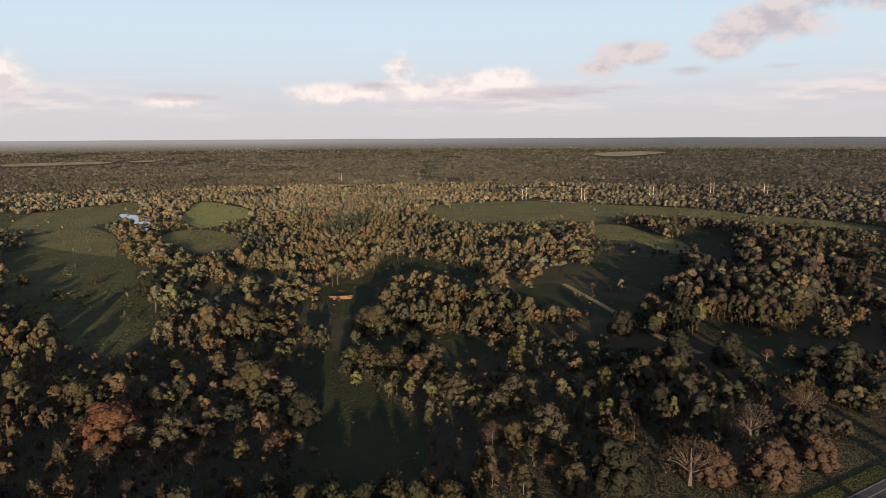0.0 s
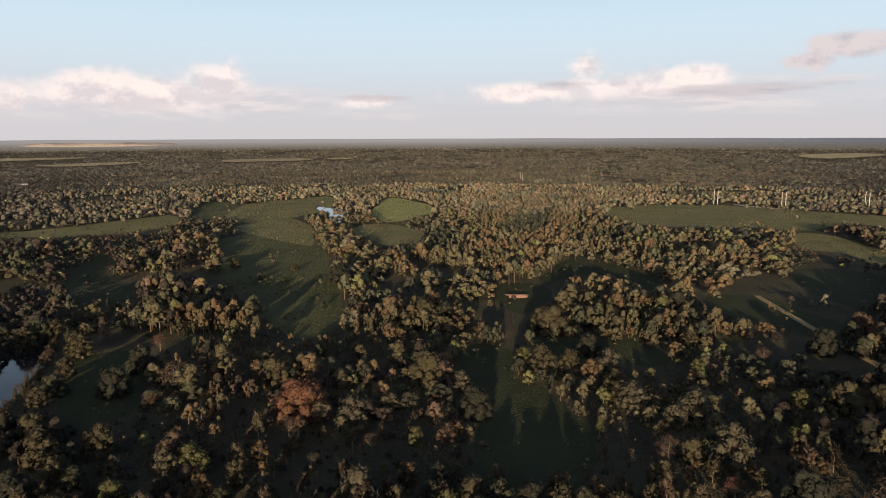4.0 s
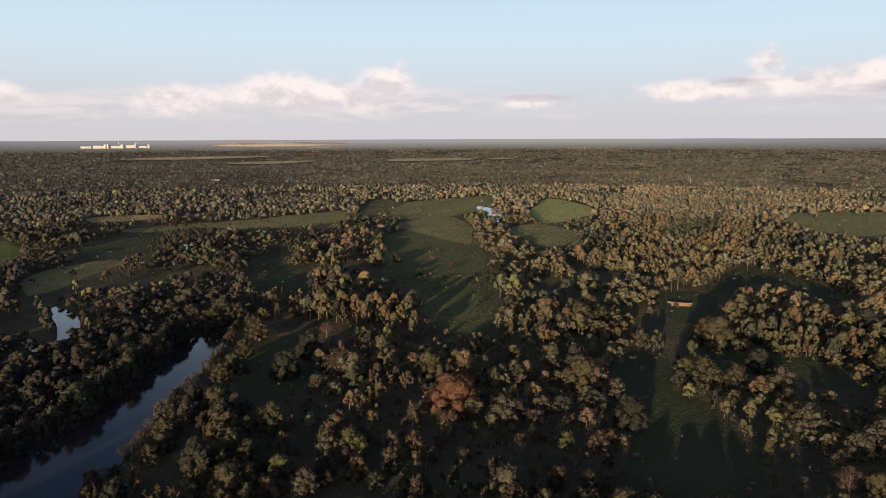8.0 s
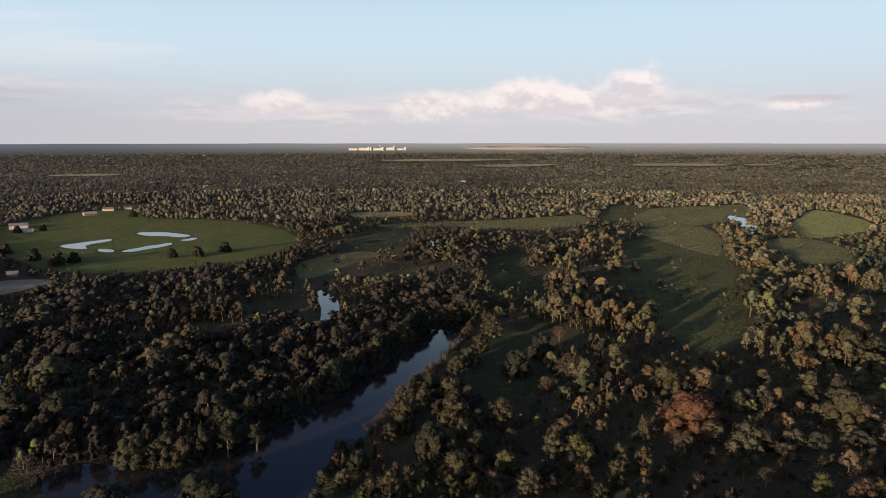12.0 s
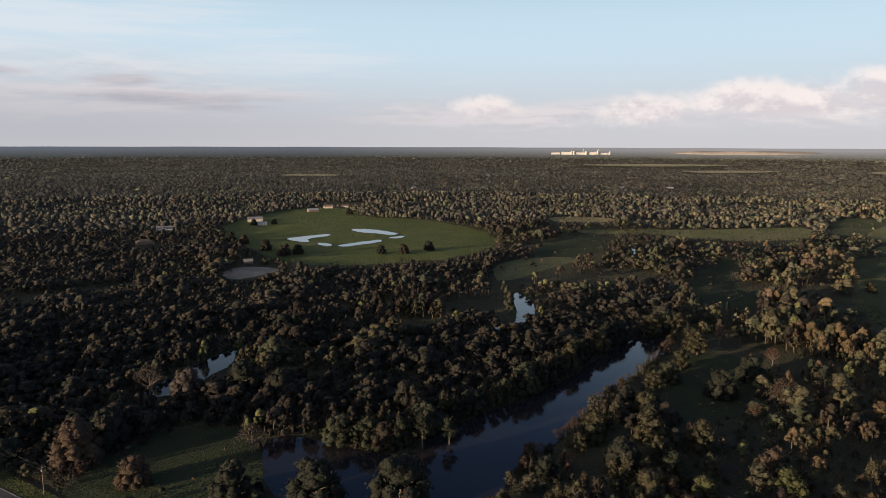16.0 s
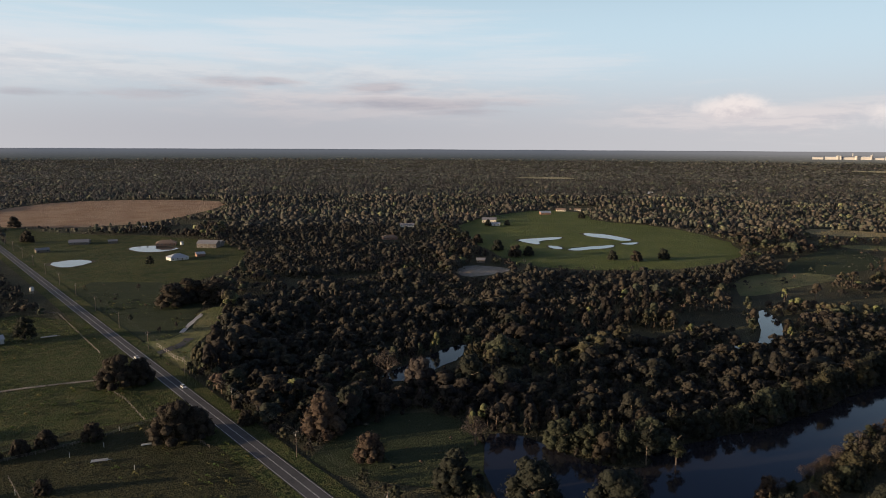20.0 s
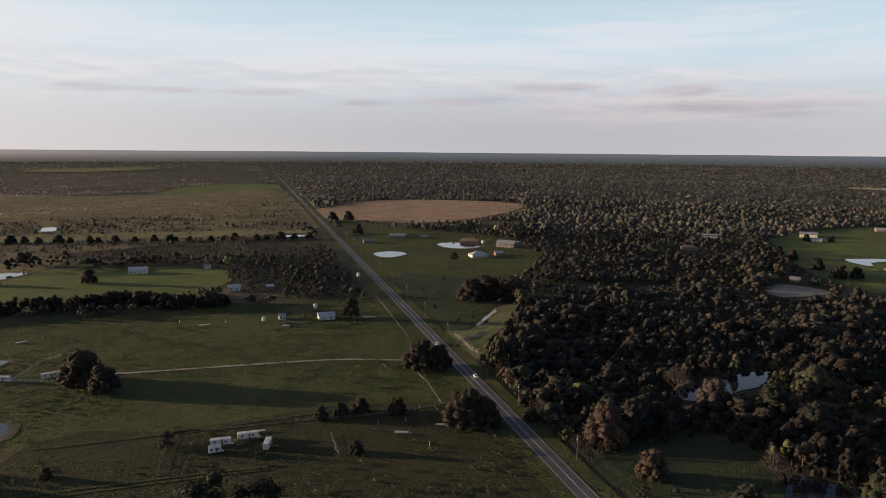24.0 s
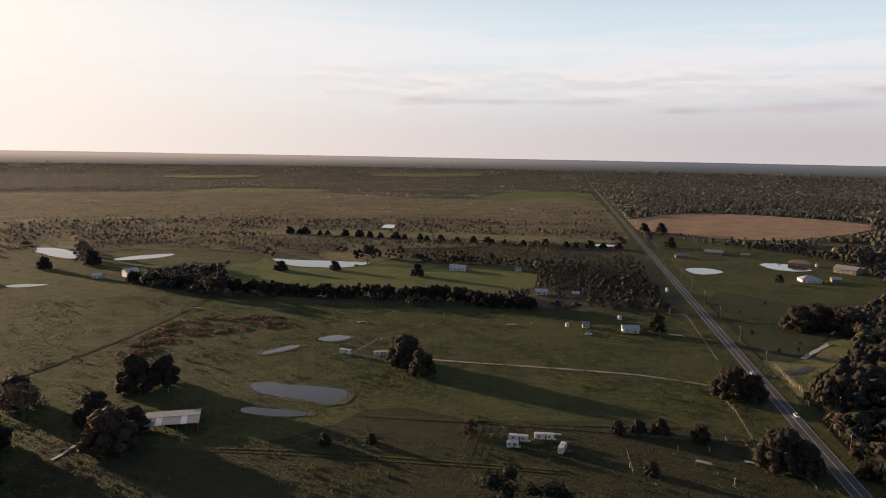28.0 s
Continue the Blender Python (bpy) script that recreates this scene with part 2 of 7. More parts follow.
LEAF = leafy("leaves", 0.9, 0.32)
CANOPY = leafy("canopy", 2.8, 0.20)
BARK = paint("bark", (0.11, 0.085, 0.065), 0.9, 0, (0.05, 0.045, 0.04), 0.6, 3.0)
WATER = water_surface("still_water")

# ---------------------------------------------------------------- building blocks
def relief(d):
    """The plain is flat; only its far rim is raised, to meet the horizon in the camera's view."""
    return 88.0 * max(0.0, (d - 3000.0) / 1900.0) ** 2


def relief_all(d):
    return 88.0 * np.maximum(0.0, (d - 3000.0) / 1900.0) ** 2


def mesh_object(name, verts, faces, mat, tones=None):
    me = bpy.data.meshes.new(name)
    me.from_pydata(verts, [], faces)
    if mat:
        me.materials.append(mat)
    return new(name, me)


def quads_object(name, corners, tones, mat):
    """One mesh of loose quads: corners (n, 4, 3), and the colour of each."""
    n = len(corners)
    me = bpy.data.meshes.new(name)
    me.vertices.add(4 * n)
    me.vertices.foreach_set("co", np.ascontiguousarray(corners, dtype=np.float32).ravel())
    me.loops.add(4 * n)
    me.loops.foreach_set("vertex_index", np.arange(4 * n, dtype=np.int32))
    me.polygons.add(n)
    me.polygons.foreach_set("loop_start", np.arange(0, 4 * n, 4, dtype=np.int32))
    me.update(calc_edges=True)
    tone = me.attributes.new("leaf_tone", "FLOAT_COLOR", "FACE")
    tone.data.foreach_set("color", np.concatenate([tones, np.ones((n, 1))], 1).astype(np.float32).ravel())
    me.materials.append(mat)
    return new(name, me)


def rounded(points, times=2):
    """Cut the corners of an outline, over and over."""
    p = np.array(points, float)
    for _ in range(times):
        q = np.roll(p, -1, axis=0)
        p = np.stack([0.75 * p + 0.25 * q, 0.25 * p + 0.75 * q], 1).reshape(-1, 2)
    return p


def inside(outline, x, y):
    hit = np.zeros(len(x), bool)
    px, py = outline[:, 0], outline[:, 1]
    qx, qy = np.roll(px, -1), np.roll(py, -1)
    for ax, ay, bx, by in zip(px, py, qx, qy):
        if ay != by:
            hit ^= ((ay > y) != (by > y)) & (x < (bx - ax) * (y - ay) / (by - ay) + ax)
    return hit


def ragged(outline, size):
    """The same outline with more points and a natural, uneven line."""
    out = []
    for a, b in zip(outline, np.roll(outline, -1, axis=0)):
        length = float(np.hypot(*(b - a)))
        steps = max(1, min(12, int(length / (3 * size))))
        for k in range(steps):
            c = a + (b - a) * k / steps
            j = noise.noise_vector(Vector((c[0] / (6 * size), c[1] / (6 * size), 3.7)))
            out.append((c[0] + size * j[0], c[1] + size * j[1]))
    return np.array(out)


def sheet(name, outline, z, mat):
    bm = bmesh.new()
    far = float(np.hypot(outline[:, 0], outline[:, 1]).max())
    bm.faces.new([bm.verts.new((x, y, z + relief(math.hypot(x, y)) + (2.0 if far > 2900 else 0.0))) for x, y in outline])
    bmesh.ops.triangulate(bm, faces=bm.faces[:])
    bmesh.ops.recalc_face_normals(bm, faces=bm.faces[:])
    if sum(f.normal.z for f in bm.faces) < 0:
        bmesh.ops.reverse_faces(bm, faces=bm.faces[:])
    me = bpy.data.meshes.new(name)
    bm.to_mesh(me)
    bm.free()
    me.materials.append(mat)
    return new(name, me)


# ---------------------------------------------------------------- the plain
def build_ground():
    radii = [0, 40, 80, 130, 190, 260, 340, 450, 600, 800, 1050, 1400, 1800, 2300, 2900] + [3000 + 100 * k for k in range(1, 20)] + [4950]
    turns = 180
    verts, faces = [(0, 0, 0)], []
    for d in radii[1:]:
        for k in range(turns):
            a = 2 * math.pi * k / turns
            verts.append((d * math.sin(a), d * math.cos(a), relief(d)))
    for k in range(turns):
        faces.append((0, 1 + (k + 1) % turns, 1 + k))
    for r in range(len(radii) - 2):
        for k in range(turns):
            a, b = 1 + r * turns + k, 1 + r * turns + (k + 1) % turns
            faces.append((a, b, b + turns, a + turns))
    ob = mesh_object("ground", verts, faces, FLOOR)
    tagged(ob, "flat wooded river plain with leaf litter and low grass", "ground", kind="structure")


build_ground()
FIELDS, POOLS, ZONES = [], [], []


def field(name, cover, label, *points):
    z = 0.03 + 0.005 * len(FIELDS)
    line = ragged(rounded(points, 1), 8.0 if min(math.hypot(*p) for p in points) < 700 else 24.0 if "field" in name or "meadow" in name or "knoll" in name else 10.0)
    FIELDS.append((name, cover, line))
    tagged(sheet(name, line, z, GROUND[cover]), label, "field", kind="structure")


def zone(grow, size, habit, *points):
    """Woods of another habit: how thick, how tall against the rest, and which kind prevails."""
    ZONES.append((grow, size, habit, rounded(points)))


def pool(name, label, *points):
    line = ragged(rounded(points, 1), 1.5 if "pasture" in name or "wet" in name else 2.6 if min(math.hypot(*p) for p in points) < 600 else 4.5)
    POOLS.append((name, line))
    if "channel" not in name:
        middle = line.mean(0)
        bank = ragged(middle + (line - middle) * 1.05 + 2.2 * np.sign(line - middle), 2.0)
        tagged(sheet("pond_bank", bank, 0.345, GROUND["mud"]), "trampled muddy margin round the water", "bank", kind="structure")
    tagged(sheet(name, line, 0.36, WATER), label, "water", kind="structure")


field("meadow", "grass_dark", "dark green grass clearing among the trees, shade put into its colour", (-56, 340), (-26, 328), (-3, 258), (-9, 218), (-52, 219), (-58, 264), (-53, 299))
field("glade", "grass_dark", "dark green grass clearing among the trees, shade put into its colour", (-91, 389), (-55, 378), (-48, 307), (-49, 272), (-70, 291))
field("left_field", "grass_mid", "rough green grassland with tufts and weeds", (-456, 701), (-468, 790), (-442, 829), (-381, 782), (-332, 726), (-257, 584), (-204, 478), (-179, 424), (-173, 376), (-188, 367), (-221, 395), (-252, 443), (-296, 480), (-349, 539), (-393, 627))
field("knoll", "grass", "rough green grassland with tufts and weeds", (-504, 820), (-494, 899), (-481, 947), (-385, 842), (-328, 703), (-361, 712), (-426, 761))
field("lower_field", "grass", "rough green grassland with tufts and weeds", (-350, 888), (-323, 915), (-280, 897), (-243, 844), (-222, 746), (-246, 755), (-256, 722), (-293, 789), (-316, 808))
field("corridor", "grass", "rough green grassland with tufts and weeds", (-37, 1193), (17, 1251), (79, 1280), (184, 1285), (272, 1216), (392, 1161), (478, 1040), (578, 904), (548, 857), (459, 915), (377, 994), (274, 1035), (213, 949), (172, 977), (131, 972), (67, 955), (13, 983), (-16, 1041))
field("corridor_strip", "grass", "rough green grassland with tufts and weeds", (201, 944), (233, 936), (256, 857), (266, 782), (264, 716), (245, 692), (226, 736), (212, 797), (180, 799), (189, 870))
field("shade_field", "grass_dark", "dark green grass clearing among the trees, shade put into its colour", (287, 856), (336, 865), (334, 793), (307, 773), (280, 734), (295, 698), (280, 636), (258, 660), (265, 734))
field("right_field", "grass_dark", "dark green grass clearing among the trees, shade put into its colour", (145, 676), (185, 694), (217, 667), (229, 631), (200, 585), (158, 521), (153, 552), (142, 563), (133, 587))
field("track_clearing", "grass_dark", "dark green grass clearing among the trees, shade put into its colour", (54, 540), (82, 565), (104, 558), (121, 532), (133, 494), (140, 462), (123, 440), (104, 470), (83, 487), (62, 479))
field("right_glade", "grass_dark", "dark green grass clearing among the trees, shade put into its colour", (169, 446), (188, 439), (202, 406), (208, 373), (187, 345), (168, 341), (161, 359), (158, 390))
field("center_glade", "grass_dark", "dark green grass clearing among the trees, shade put into its colour", (-68, 569), (-63, 645), (-45, 701), (-22, 687), (3, 649), (32, 590), (23, 545), (3, 578), (-20, 616), (-46, 597), (-56, 564))
field("log_clearing", "grass_dark", "dark green grass clearing among the trees, shade put into its colour", (-103, 559), (-68, 569), (-55, 536), (-55, 490), (-65, 458), (-84, 474), (-97, 509))
field("middle_glade", "grass_dark", "dark green grass clearing among the trees, shade put into its colour", (-60, 411), (-29, 405), (2, 416), (25, 404), (27, 376), (5, 362), (-14, 382), (-26, 367), (-46, 383))
field("bright_field", "grass_sun", "sunlit yellow-green meadow among the woods", (-412, 1044), (-446, 1214), (-431, 1320), (-312, 1152), (-292, 1046), (-311, 997), (-307, 934), (-330, 924))
field("river_corridor", "grass", "rough green grassland with tufts and weeds", (-803, 606), (-773, 689), (-721, 756), (-704, 854), (-675, 948), (-584, 821), (-607, 749), (-637, 690), (-715, 680), (-745, 601))
field("river_meadow", "grass_dark", "dark green grass clearing among the trees, shade put into its colour", (-706, 481), (-752, 549), (-760, 613), (-669, 558), (-610, 484), (-608, 429), (-654, 438))
field("river_meadow", "grass", "rough green grassland with tufts and weeds", (-589, 349), (-622, 402), (-611, 453), (-583, 455), (-552, 389), (-526, 333), (-528, 312))
field("brown_strip", "straw", "dry straw-coloured grassland", (-961, 668), (-959, 725), (-892, 769), (-850, 710), (-899, 646))
field("gap_field", "grass_dark", "dark green grass clearing among the trees, shade put into its colour", (-445, 460), (-485, 534), (-547, 617), (-509, 593), (-422, 485), (-372, 461), (-350, 451), (-346, 409), (-394, 421))
field("knob_field", "grass_mid", "rough green grassland with tufts and weeds", (-706, 1024), (-740, 1147), (-667, 1126), (-589, 977), (-581, 873))
field("north_field", "grass", "rough green grassland with tufts and weeds", (-664, 1082), (-623, 1203), (-570, 1330), (-461, 1028), (-475, 899), (-542, 867))
field("channel_glade", "grass_dark", "dark green grass clearing among the trees, shade put into its colour", (-296, 304), (-270, 334), (-212, 262), (-214, 217), (-229, 226))
field("pond_pasture", "grass_bright", "sunny short green grass", (-1013, 154), (-1159, 213), (-1327, 377), (-1219, 427), (-1093, 388), (-1010, 483), (-769, 485), (-651, 349), (-647, 253), (-687, 171), (-796, 159))
field("house_lot", "sand", "bare sandy lot with thin grass", (-668, 95), (-700, 116), (-681, 146), (-659, 159), (-638, 137), (-630, 104))
field("bank_lawn", "grass_dark", "dark green grass clearing among the trees, shade put into its colour", (-286, -10), (-307, 29), (-292, 51), (-225, 43), (-251, -22))
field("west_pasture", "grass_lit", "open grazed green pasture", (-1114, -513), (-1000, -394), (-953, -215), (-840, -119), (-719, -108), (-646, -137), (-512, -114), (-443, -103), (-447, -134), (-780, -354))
field("road_field", "grass_dark", "dark green grass clearing among the trees, shade put into its colour", (-645, -257), (-632, -140), (-503, -104), (-430, -100), (-440, -132))
field("copper_field", "copper", "field of copper-brown sedge", (-1142, -648), (-1515, -636), (-1616, -574), (-1612, -274), (-1431, -242), (-1157, -293), (-1066, -419))
field("pasture", "grass_lit", "open grazed green pasture", (-143, -836), (-241, -663), (-302, -518), (-380, -384), (-469, -284), (-540, -216), (-347, -85), (-276, -37), (-236, -30), (-25, -254))
field("near_pasture", "grass_dull", "grazed pasture, shade put into its dull brownish-green colour", (-89, -321), (-128, -257), (-179, -228), (-221, -235), (-242, -181), (-283, -147), (-307, -105), (-310, -80), (-275, -52), (-249, -37), (-189, -13), (-147, -26), (-89, -107), (-51, -140))
field("long_field", "grass_bright", "sunny short green grass", (-399, -672), (-465, -674), (-537, -570), (-623, -408), (-507, -335), (-415, -420), (-330, -529))
field("far_green", "grass_lit", "open grazed green pasture", (-216, -955), (-297, -916), (-290, -749), (-258, -566), (-195, -560), (-123, -629))
field("far_plot", "grass_bright", "sunny short green grass", (-1424, -1185), (-1733, -970), (-2190, -1250), (-1953, -1420))
field("scrubland", "scrub", "dry scrubland of brush and straw-coloured grass", (-183, -2195), (-1348, -1824), (-1398, -1167), (-1960, -1105), (-1140, -583), (-941, -455), (-765, -557), (-435, -719), (-272, -951), (-88, -1110))
field("far_strip", "grass", "rough green grassland with tufts and weeds", (-616, -967), (-763, -773), (-942, -481), (-898, -458), (-711, -720), (-577, -906))
field("scrub_plot", "scrub", "dry scrubland of brush and straw-coloured grass", (-796, -1011), (-1241, -832), (-1284, -683), (-1090, -563), (-865, -744), (-721, -916))
field("road_lot", "grass", "rough green grassland with tufts and weeds", (-435, -134), (-452, -108), (-532, -107), (-538, -86), (-434, -94), (-387, -88), (-383, -99))
field("red_plot", "scrub", "dry scrubland of brush and straw-coloured grass", (-582, -728), (-662, -692), (-577, -566), (-522, -564), (-482, -612))
field("far_pale", "pale_stubble", "pale stubble field between distant woods", (-1881, 2994), (-1717, 3134), (-1528, 3240), (-1447, 3077), (-1613, 2941), (-1769, 2814))
field("far_pale", "pale_stubble", "pale stubble field between distant woods", (780, 3791), (1023, 3910), (1241, 3809), (1068, 3634), (833, 3500))
field("far_pale", "pale_stubble", "pale stubble field between distant woods", (-1460, 3203), (-1399, 3336), (-1306, 3303), (-1355, 3168))
field("far_pale", "pale_stubble", "pale stubble field between distant woods", (-3012, 2244), (-2904, 2507), (-2747, 2740), (-2495, 2921), (-2595, 2631), (-2763, 2385))
field("far_pale", "pale_stubble", "pale stubble field between distant woods", (-2355, 2312), (-2275, 2540), (-2110, 2765), (-2060, 2532), (-2132, 2305))
field("far_pale", "pale_stubble", "pale stubble field between distant woods", (-2709, 606), (-2798, 754), (-2654, 904), (-2549, 775))
field("far_grass", "grass", "rough green grassland with tufts and weeds", (-2347, -2566), (-2700, -2330), (-2939, -2291), (-3050, -2480), (-2790, -2560), (-2560, -2760))
field("far_dry", "grass", "field of pale dry grass in scrubland", (-980, -1920), (-1180, -1790), (-1395, -1690), (-1480, -1860), (-1370, -1880), (-1290, -2030), (-1150, -2000))
field("far_dry", "grass", "field of pale dry grass in scrubland", (-1430, -2840), (-1640, -2720), (-1850, -2740), (-1940, -2940), (-1740, -2960), (-1560, -3080))
field("pond_meadow", "grass_lit", "open grazed green pasture", (-323, -849), (-359, -843), (-430, -801), (-479, -705), (-430, -623), (-399, -672), (-348, -697), (-295, -645), (-277, -704))
pool("main_channel", "still dark water reflecting the evening sky", (-320, 326), (-293, 289), (-267, 239), (-242, 194), (-220, 160), (-210, 136), (-199, 124), (-203, 129), (-188, 114), (-215, 48), (-236, 48), (-260, 51), (-278, 59), (-266, 77), (-251, 84), (-239, 96), (-235, 114), (-257, 114), (-254, 136), (-262, 165), (-276, 197), (-291, 230), (-311, 264), (-325, 296))
pool("middle_channel", "still dark water reflecting the evening sky", (-479, 303), (-460, 302), (-441, 298), (-408, 278), (-395, 264), (-391, 254), (-380, 240), (-379, 229), (-387, 232), (-395, 250), (-414, 267), (-447, 284))
pool("north_channel", "still dark water reflecting the evening sky", (-357, 14), (-373, 30), (-395, 50), (-412, 71), (-395, 68), (-374, 54), (-357, 40), (-342, 24))
pool("wood_pond", "still dark water reflecting the evening sky", (-519, 1107), (-477, 1081), (-436, 1056), (-380, 900), (-397, 901), (-440, 974))
pool("pasture_pool", "still dark water reflecting the evening sky", (-947, 321), (-924, 353), (-893, 361), (-865, 367), (-853, 350), (-885, 338), (-901, 321))
pool("pasture_pool", "still dark water reflecting the evening sky", (-837, 337), (-844, 367), (-824, 352), (-824, 338))
pool("pasture_pool", "still dark water reflecting the evening sky", (-883, 214), (-894, 241), (-906, 285), (-880, 270), (-870, 240), (-831, 233), (-856, 219))
pool("pasture_pool", "still dark water reflecting the evening sky", (-830, 240), (-811, 254), (-790, 248), (-806, 237))
pool("pasture_pool", "still dark water reflecting the evening sky", (-795, 253), (-808, 282), (-817, 304), (-822, 325), (-799, 311), (-787, 280), (-779, 260))
pool("house_pond", "still dark water reflecting the evening sky", (-747, -306), (-772, -288), (-761, -260), (-728, -268), (-720, -285))
pool("house_pond", "still dark water reflecting the evening sky", (-853, -261), (-876, -240), (-851, -197), (-821, -202), (-818, -239))
pool("field_pond", "still dark water reflecting the evening sky", (-455, -665), (-469, -636), (-502, -597), (-527, -564), (-498, -556), (-471, -561), (-445, -594), (-446, -625))
pool("field_pond", "still dark water reflecting the evening sky", (-325, -770), (-349, -777), (-369, -777), (-392, -770), (-392, -756), (-362, -749), (-330, -755))
pool("flooded_field", "still dark water reflecting the evening sky", (-297, -917), (-314, -909), (-320, -875), (-313, -820), (-298, -798), (-289, -829), (-287, -868))
pool("far_pond", "still dark water reflecting the evening sky", (-784, -832), (-829, -867), (-833, -839), (-792, -803))
pool("farm_pond", "still dark water reflecting the evening sky", (-197, -308), (-204, -302), (-212, -288), (-224, -271), (-226, -261), (-221, -254), (-212, -252), (-204, -256), (-202, -266), (-197, -278), (-194, -287), (-193, -297))
pool("farm_pond", "still dark water reflecting the evening sky", (-174, -280), (-180, -277), (-187, -264), (-195, -252), (-190, -249), (-182, -257), (-175, -268), (-171, -274))
pool("wet_patch", "still dark water reflecting the evening sky", (-231, -351), (-251, -352), (-262, -348), (-252, -343), (-237, -345))
pool("wet_patch", "still dark water reflecting the evening sky", (-277, -353), (-291, -353), (-299, -341), (-288, -338), (-277, -344))
pool("wet_patch", "still dark water reflecting the evening sky", (-195, -681), (-209, -678), (-227, -662), (-216, -658), (-196, -665))
pool("far_pool", "still dark water reflecting the evening sky", (-624, 552), (-631, 568), (-569, 520), (-559, 502))
pool("canal", "still dark water reflecting the evening sky", (-855, -487), (-880, -457), (-863, -449), (-838, -478))


# ---------------------------------------------------------------- the road
ROAD_A, ROAD_DIR = Vector((-254.1, -27.5)), Vector((-0.8514, -0.5246)).normalized()
ROAD_SIDE = Vector((-ROAD_DIR.y, ROAD_DIR.x))
EYE_SIDE = -1.0 if ROAD_A.dot(ROAD_SIDE) > 0 else 1.0      # the side of the road over which the drone hovers
ASPHALT = soil("asphalt", (0.075, 0.073, 0.074), (0.10, 0.097, 0.096), (0.125, 0.12, 0.118), 0.05, 1.2, 0.85, 0.05, blades=0.0)
LINE = paint("road_marking", (0.55, 0.54, 0.50), 0.7, 0, (0.2, 0.2, 0.19), 0.6, 0.6)


def strip(name, near, far, left, right, z, mat, thick=0.0):
    """A straight band along the road, from near to far metres along it, between two offsets to its side."""
    verts, faces = [], []
    n = max(2, int((far - near) / 60))
    for k in range(n + 1):
        s = near + (far - near) * k / n
        for o in (left, right):
            p = ROAD_A + ROAD_DIR * s + ROAD_SIDE * o
            verts.append((p.x, p.y, z + relief(p.length)))
        if k:
            i = 2 * k
            faces.append((i - 2, i - 1, i + 1, i))
    ob = mesh_object(name, verts, faces, mat)
    if ob.data.polygons[0].normal.z < 0:
        ob.data.flip_normals()
    return ob


def build_road():
    verge = strip("verge", -700, 4400, -11, 11, 0.40, GROUND["grass_lit"])
    tagged(verge, "mown grass verge along both sides of the road", "verge", kind="structure")
    road = strip("road", -700, 4400, -4.0, 4.0, 0.50, ASPHALT)
    tagged(road, "straight two-lane grey asphalt country road", "road", kind="structure")
    for name, a, b in (("edge_line", -3.6, -3.4), ("edge_line", 3.4, 3.6), ("centre_line", -0.22, -0.08), ("centre_line", 0.08, 0.22)):
        line = strip(name, -700, 2500, a, b, 0.515, LINE)
        line.parent = road


build_road()


def road_offset(x, y):
    return np.abs((x - ROAD_A.x) * ROAD_SIDE.x + (y - ROAD_A.y) * ROAD_SIDE.y)


# ---------------------------------------------------------------- trees
rng = np.random.default_rng(7)
TONES = {
    "olive": (0.130, 0.119, 0.070), "green": (0.092, 0.102, 0.064), "dark": (0.056, 0.062, 0.046), "lime": (0.17, 0.18, 0.080),
    "sage": (0.165, 0.156, 0.108), "brown": (0.165, 0.118, 0.086), "rust": (0.25, 0.128, 0.082), "grey": (0.15, 0.125, 0.112), "pine": (0.162, 0.118, 0.068),
    # the last tone here is a leaf colour greyed by distance haze
    "umber": (0.090, 0.074, 0.055), "dusk": (0.066, 0.056, 0.047), "hazed": (0.150, 0.146, 0.124),
}


def cards(centres, normals, sizes, gen):
    """A leaf clump at each centre: a bent quad that faces about the way of its normal."""
    n = len(centres)
    nrm = normals + gen.normal(0, 0.34, (n, 3))
    nrm /= np.linalg.norm(nrm, axis=1, keepdims=True) + 1e-9
    up = gen.normal(0, 1, (n, 3))
    u = np.cross(nrm, up)
    u /= np.linalg.norm(u, axis=1, keepdims=True) + 1e-9
    v = np.cross(nrm, u)
    out = np.empty((n, 4, 3))
    for k, (a, b) in enumerate(((-1, -0.6), (0.7, -1), (1, 0.7), (-0.6, 1))):
        j = gen.uniform(0.7, 1.25, (n, 1))
        out[:, k] = centres + (a * u + b * v) * sizes[:, None] * j + nrm * gen.normal(0, 0.25, (n, 1)) * sizes[:, None]
    return out


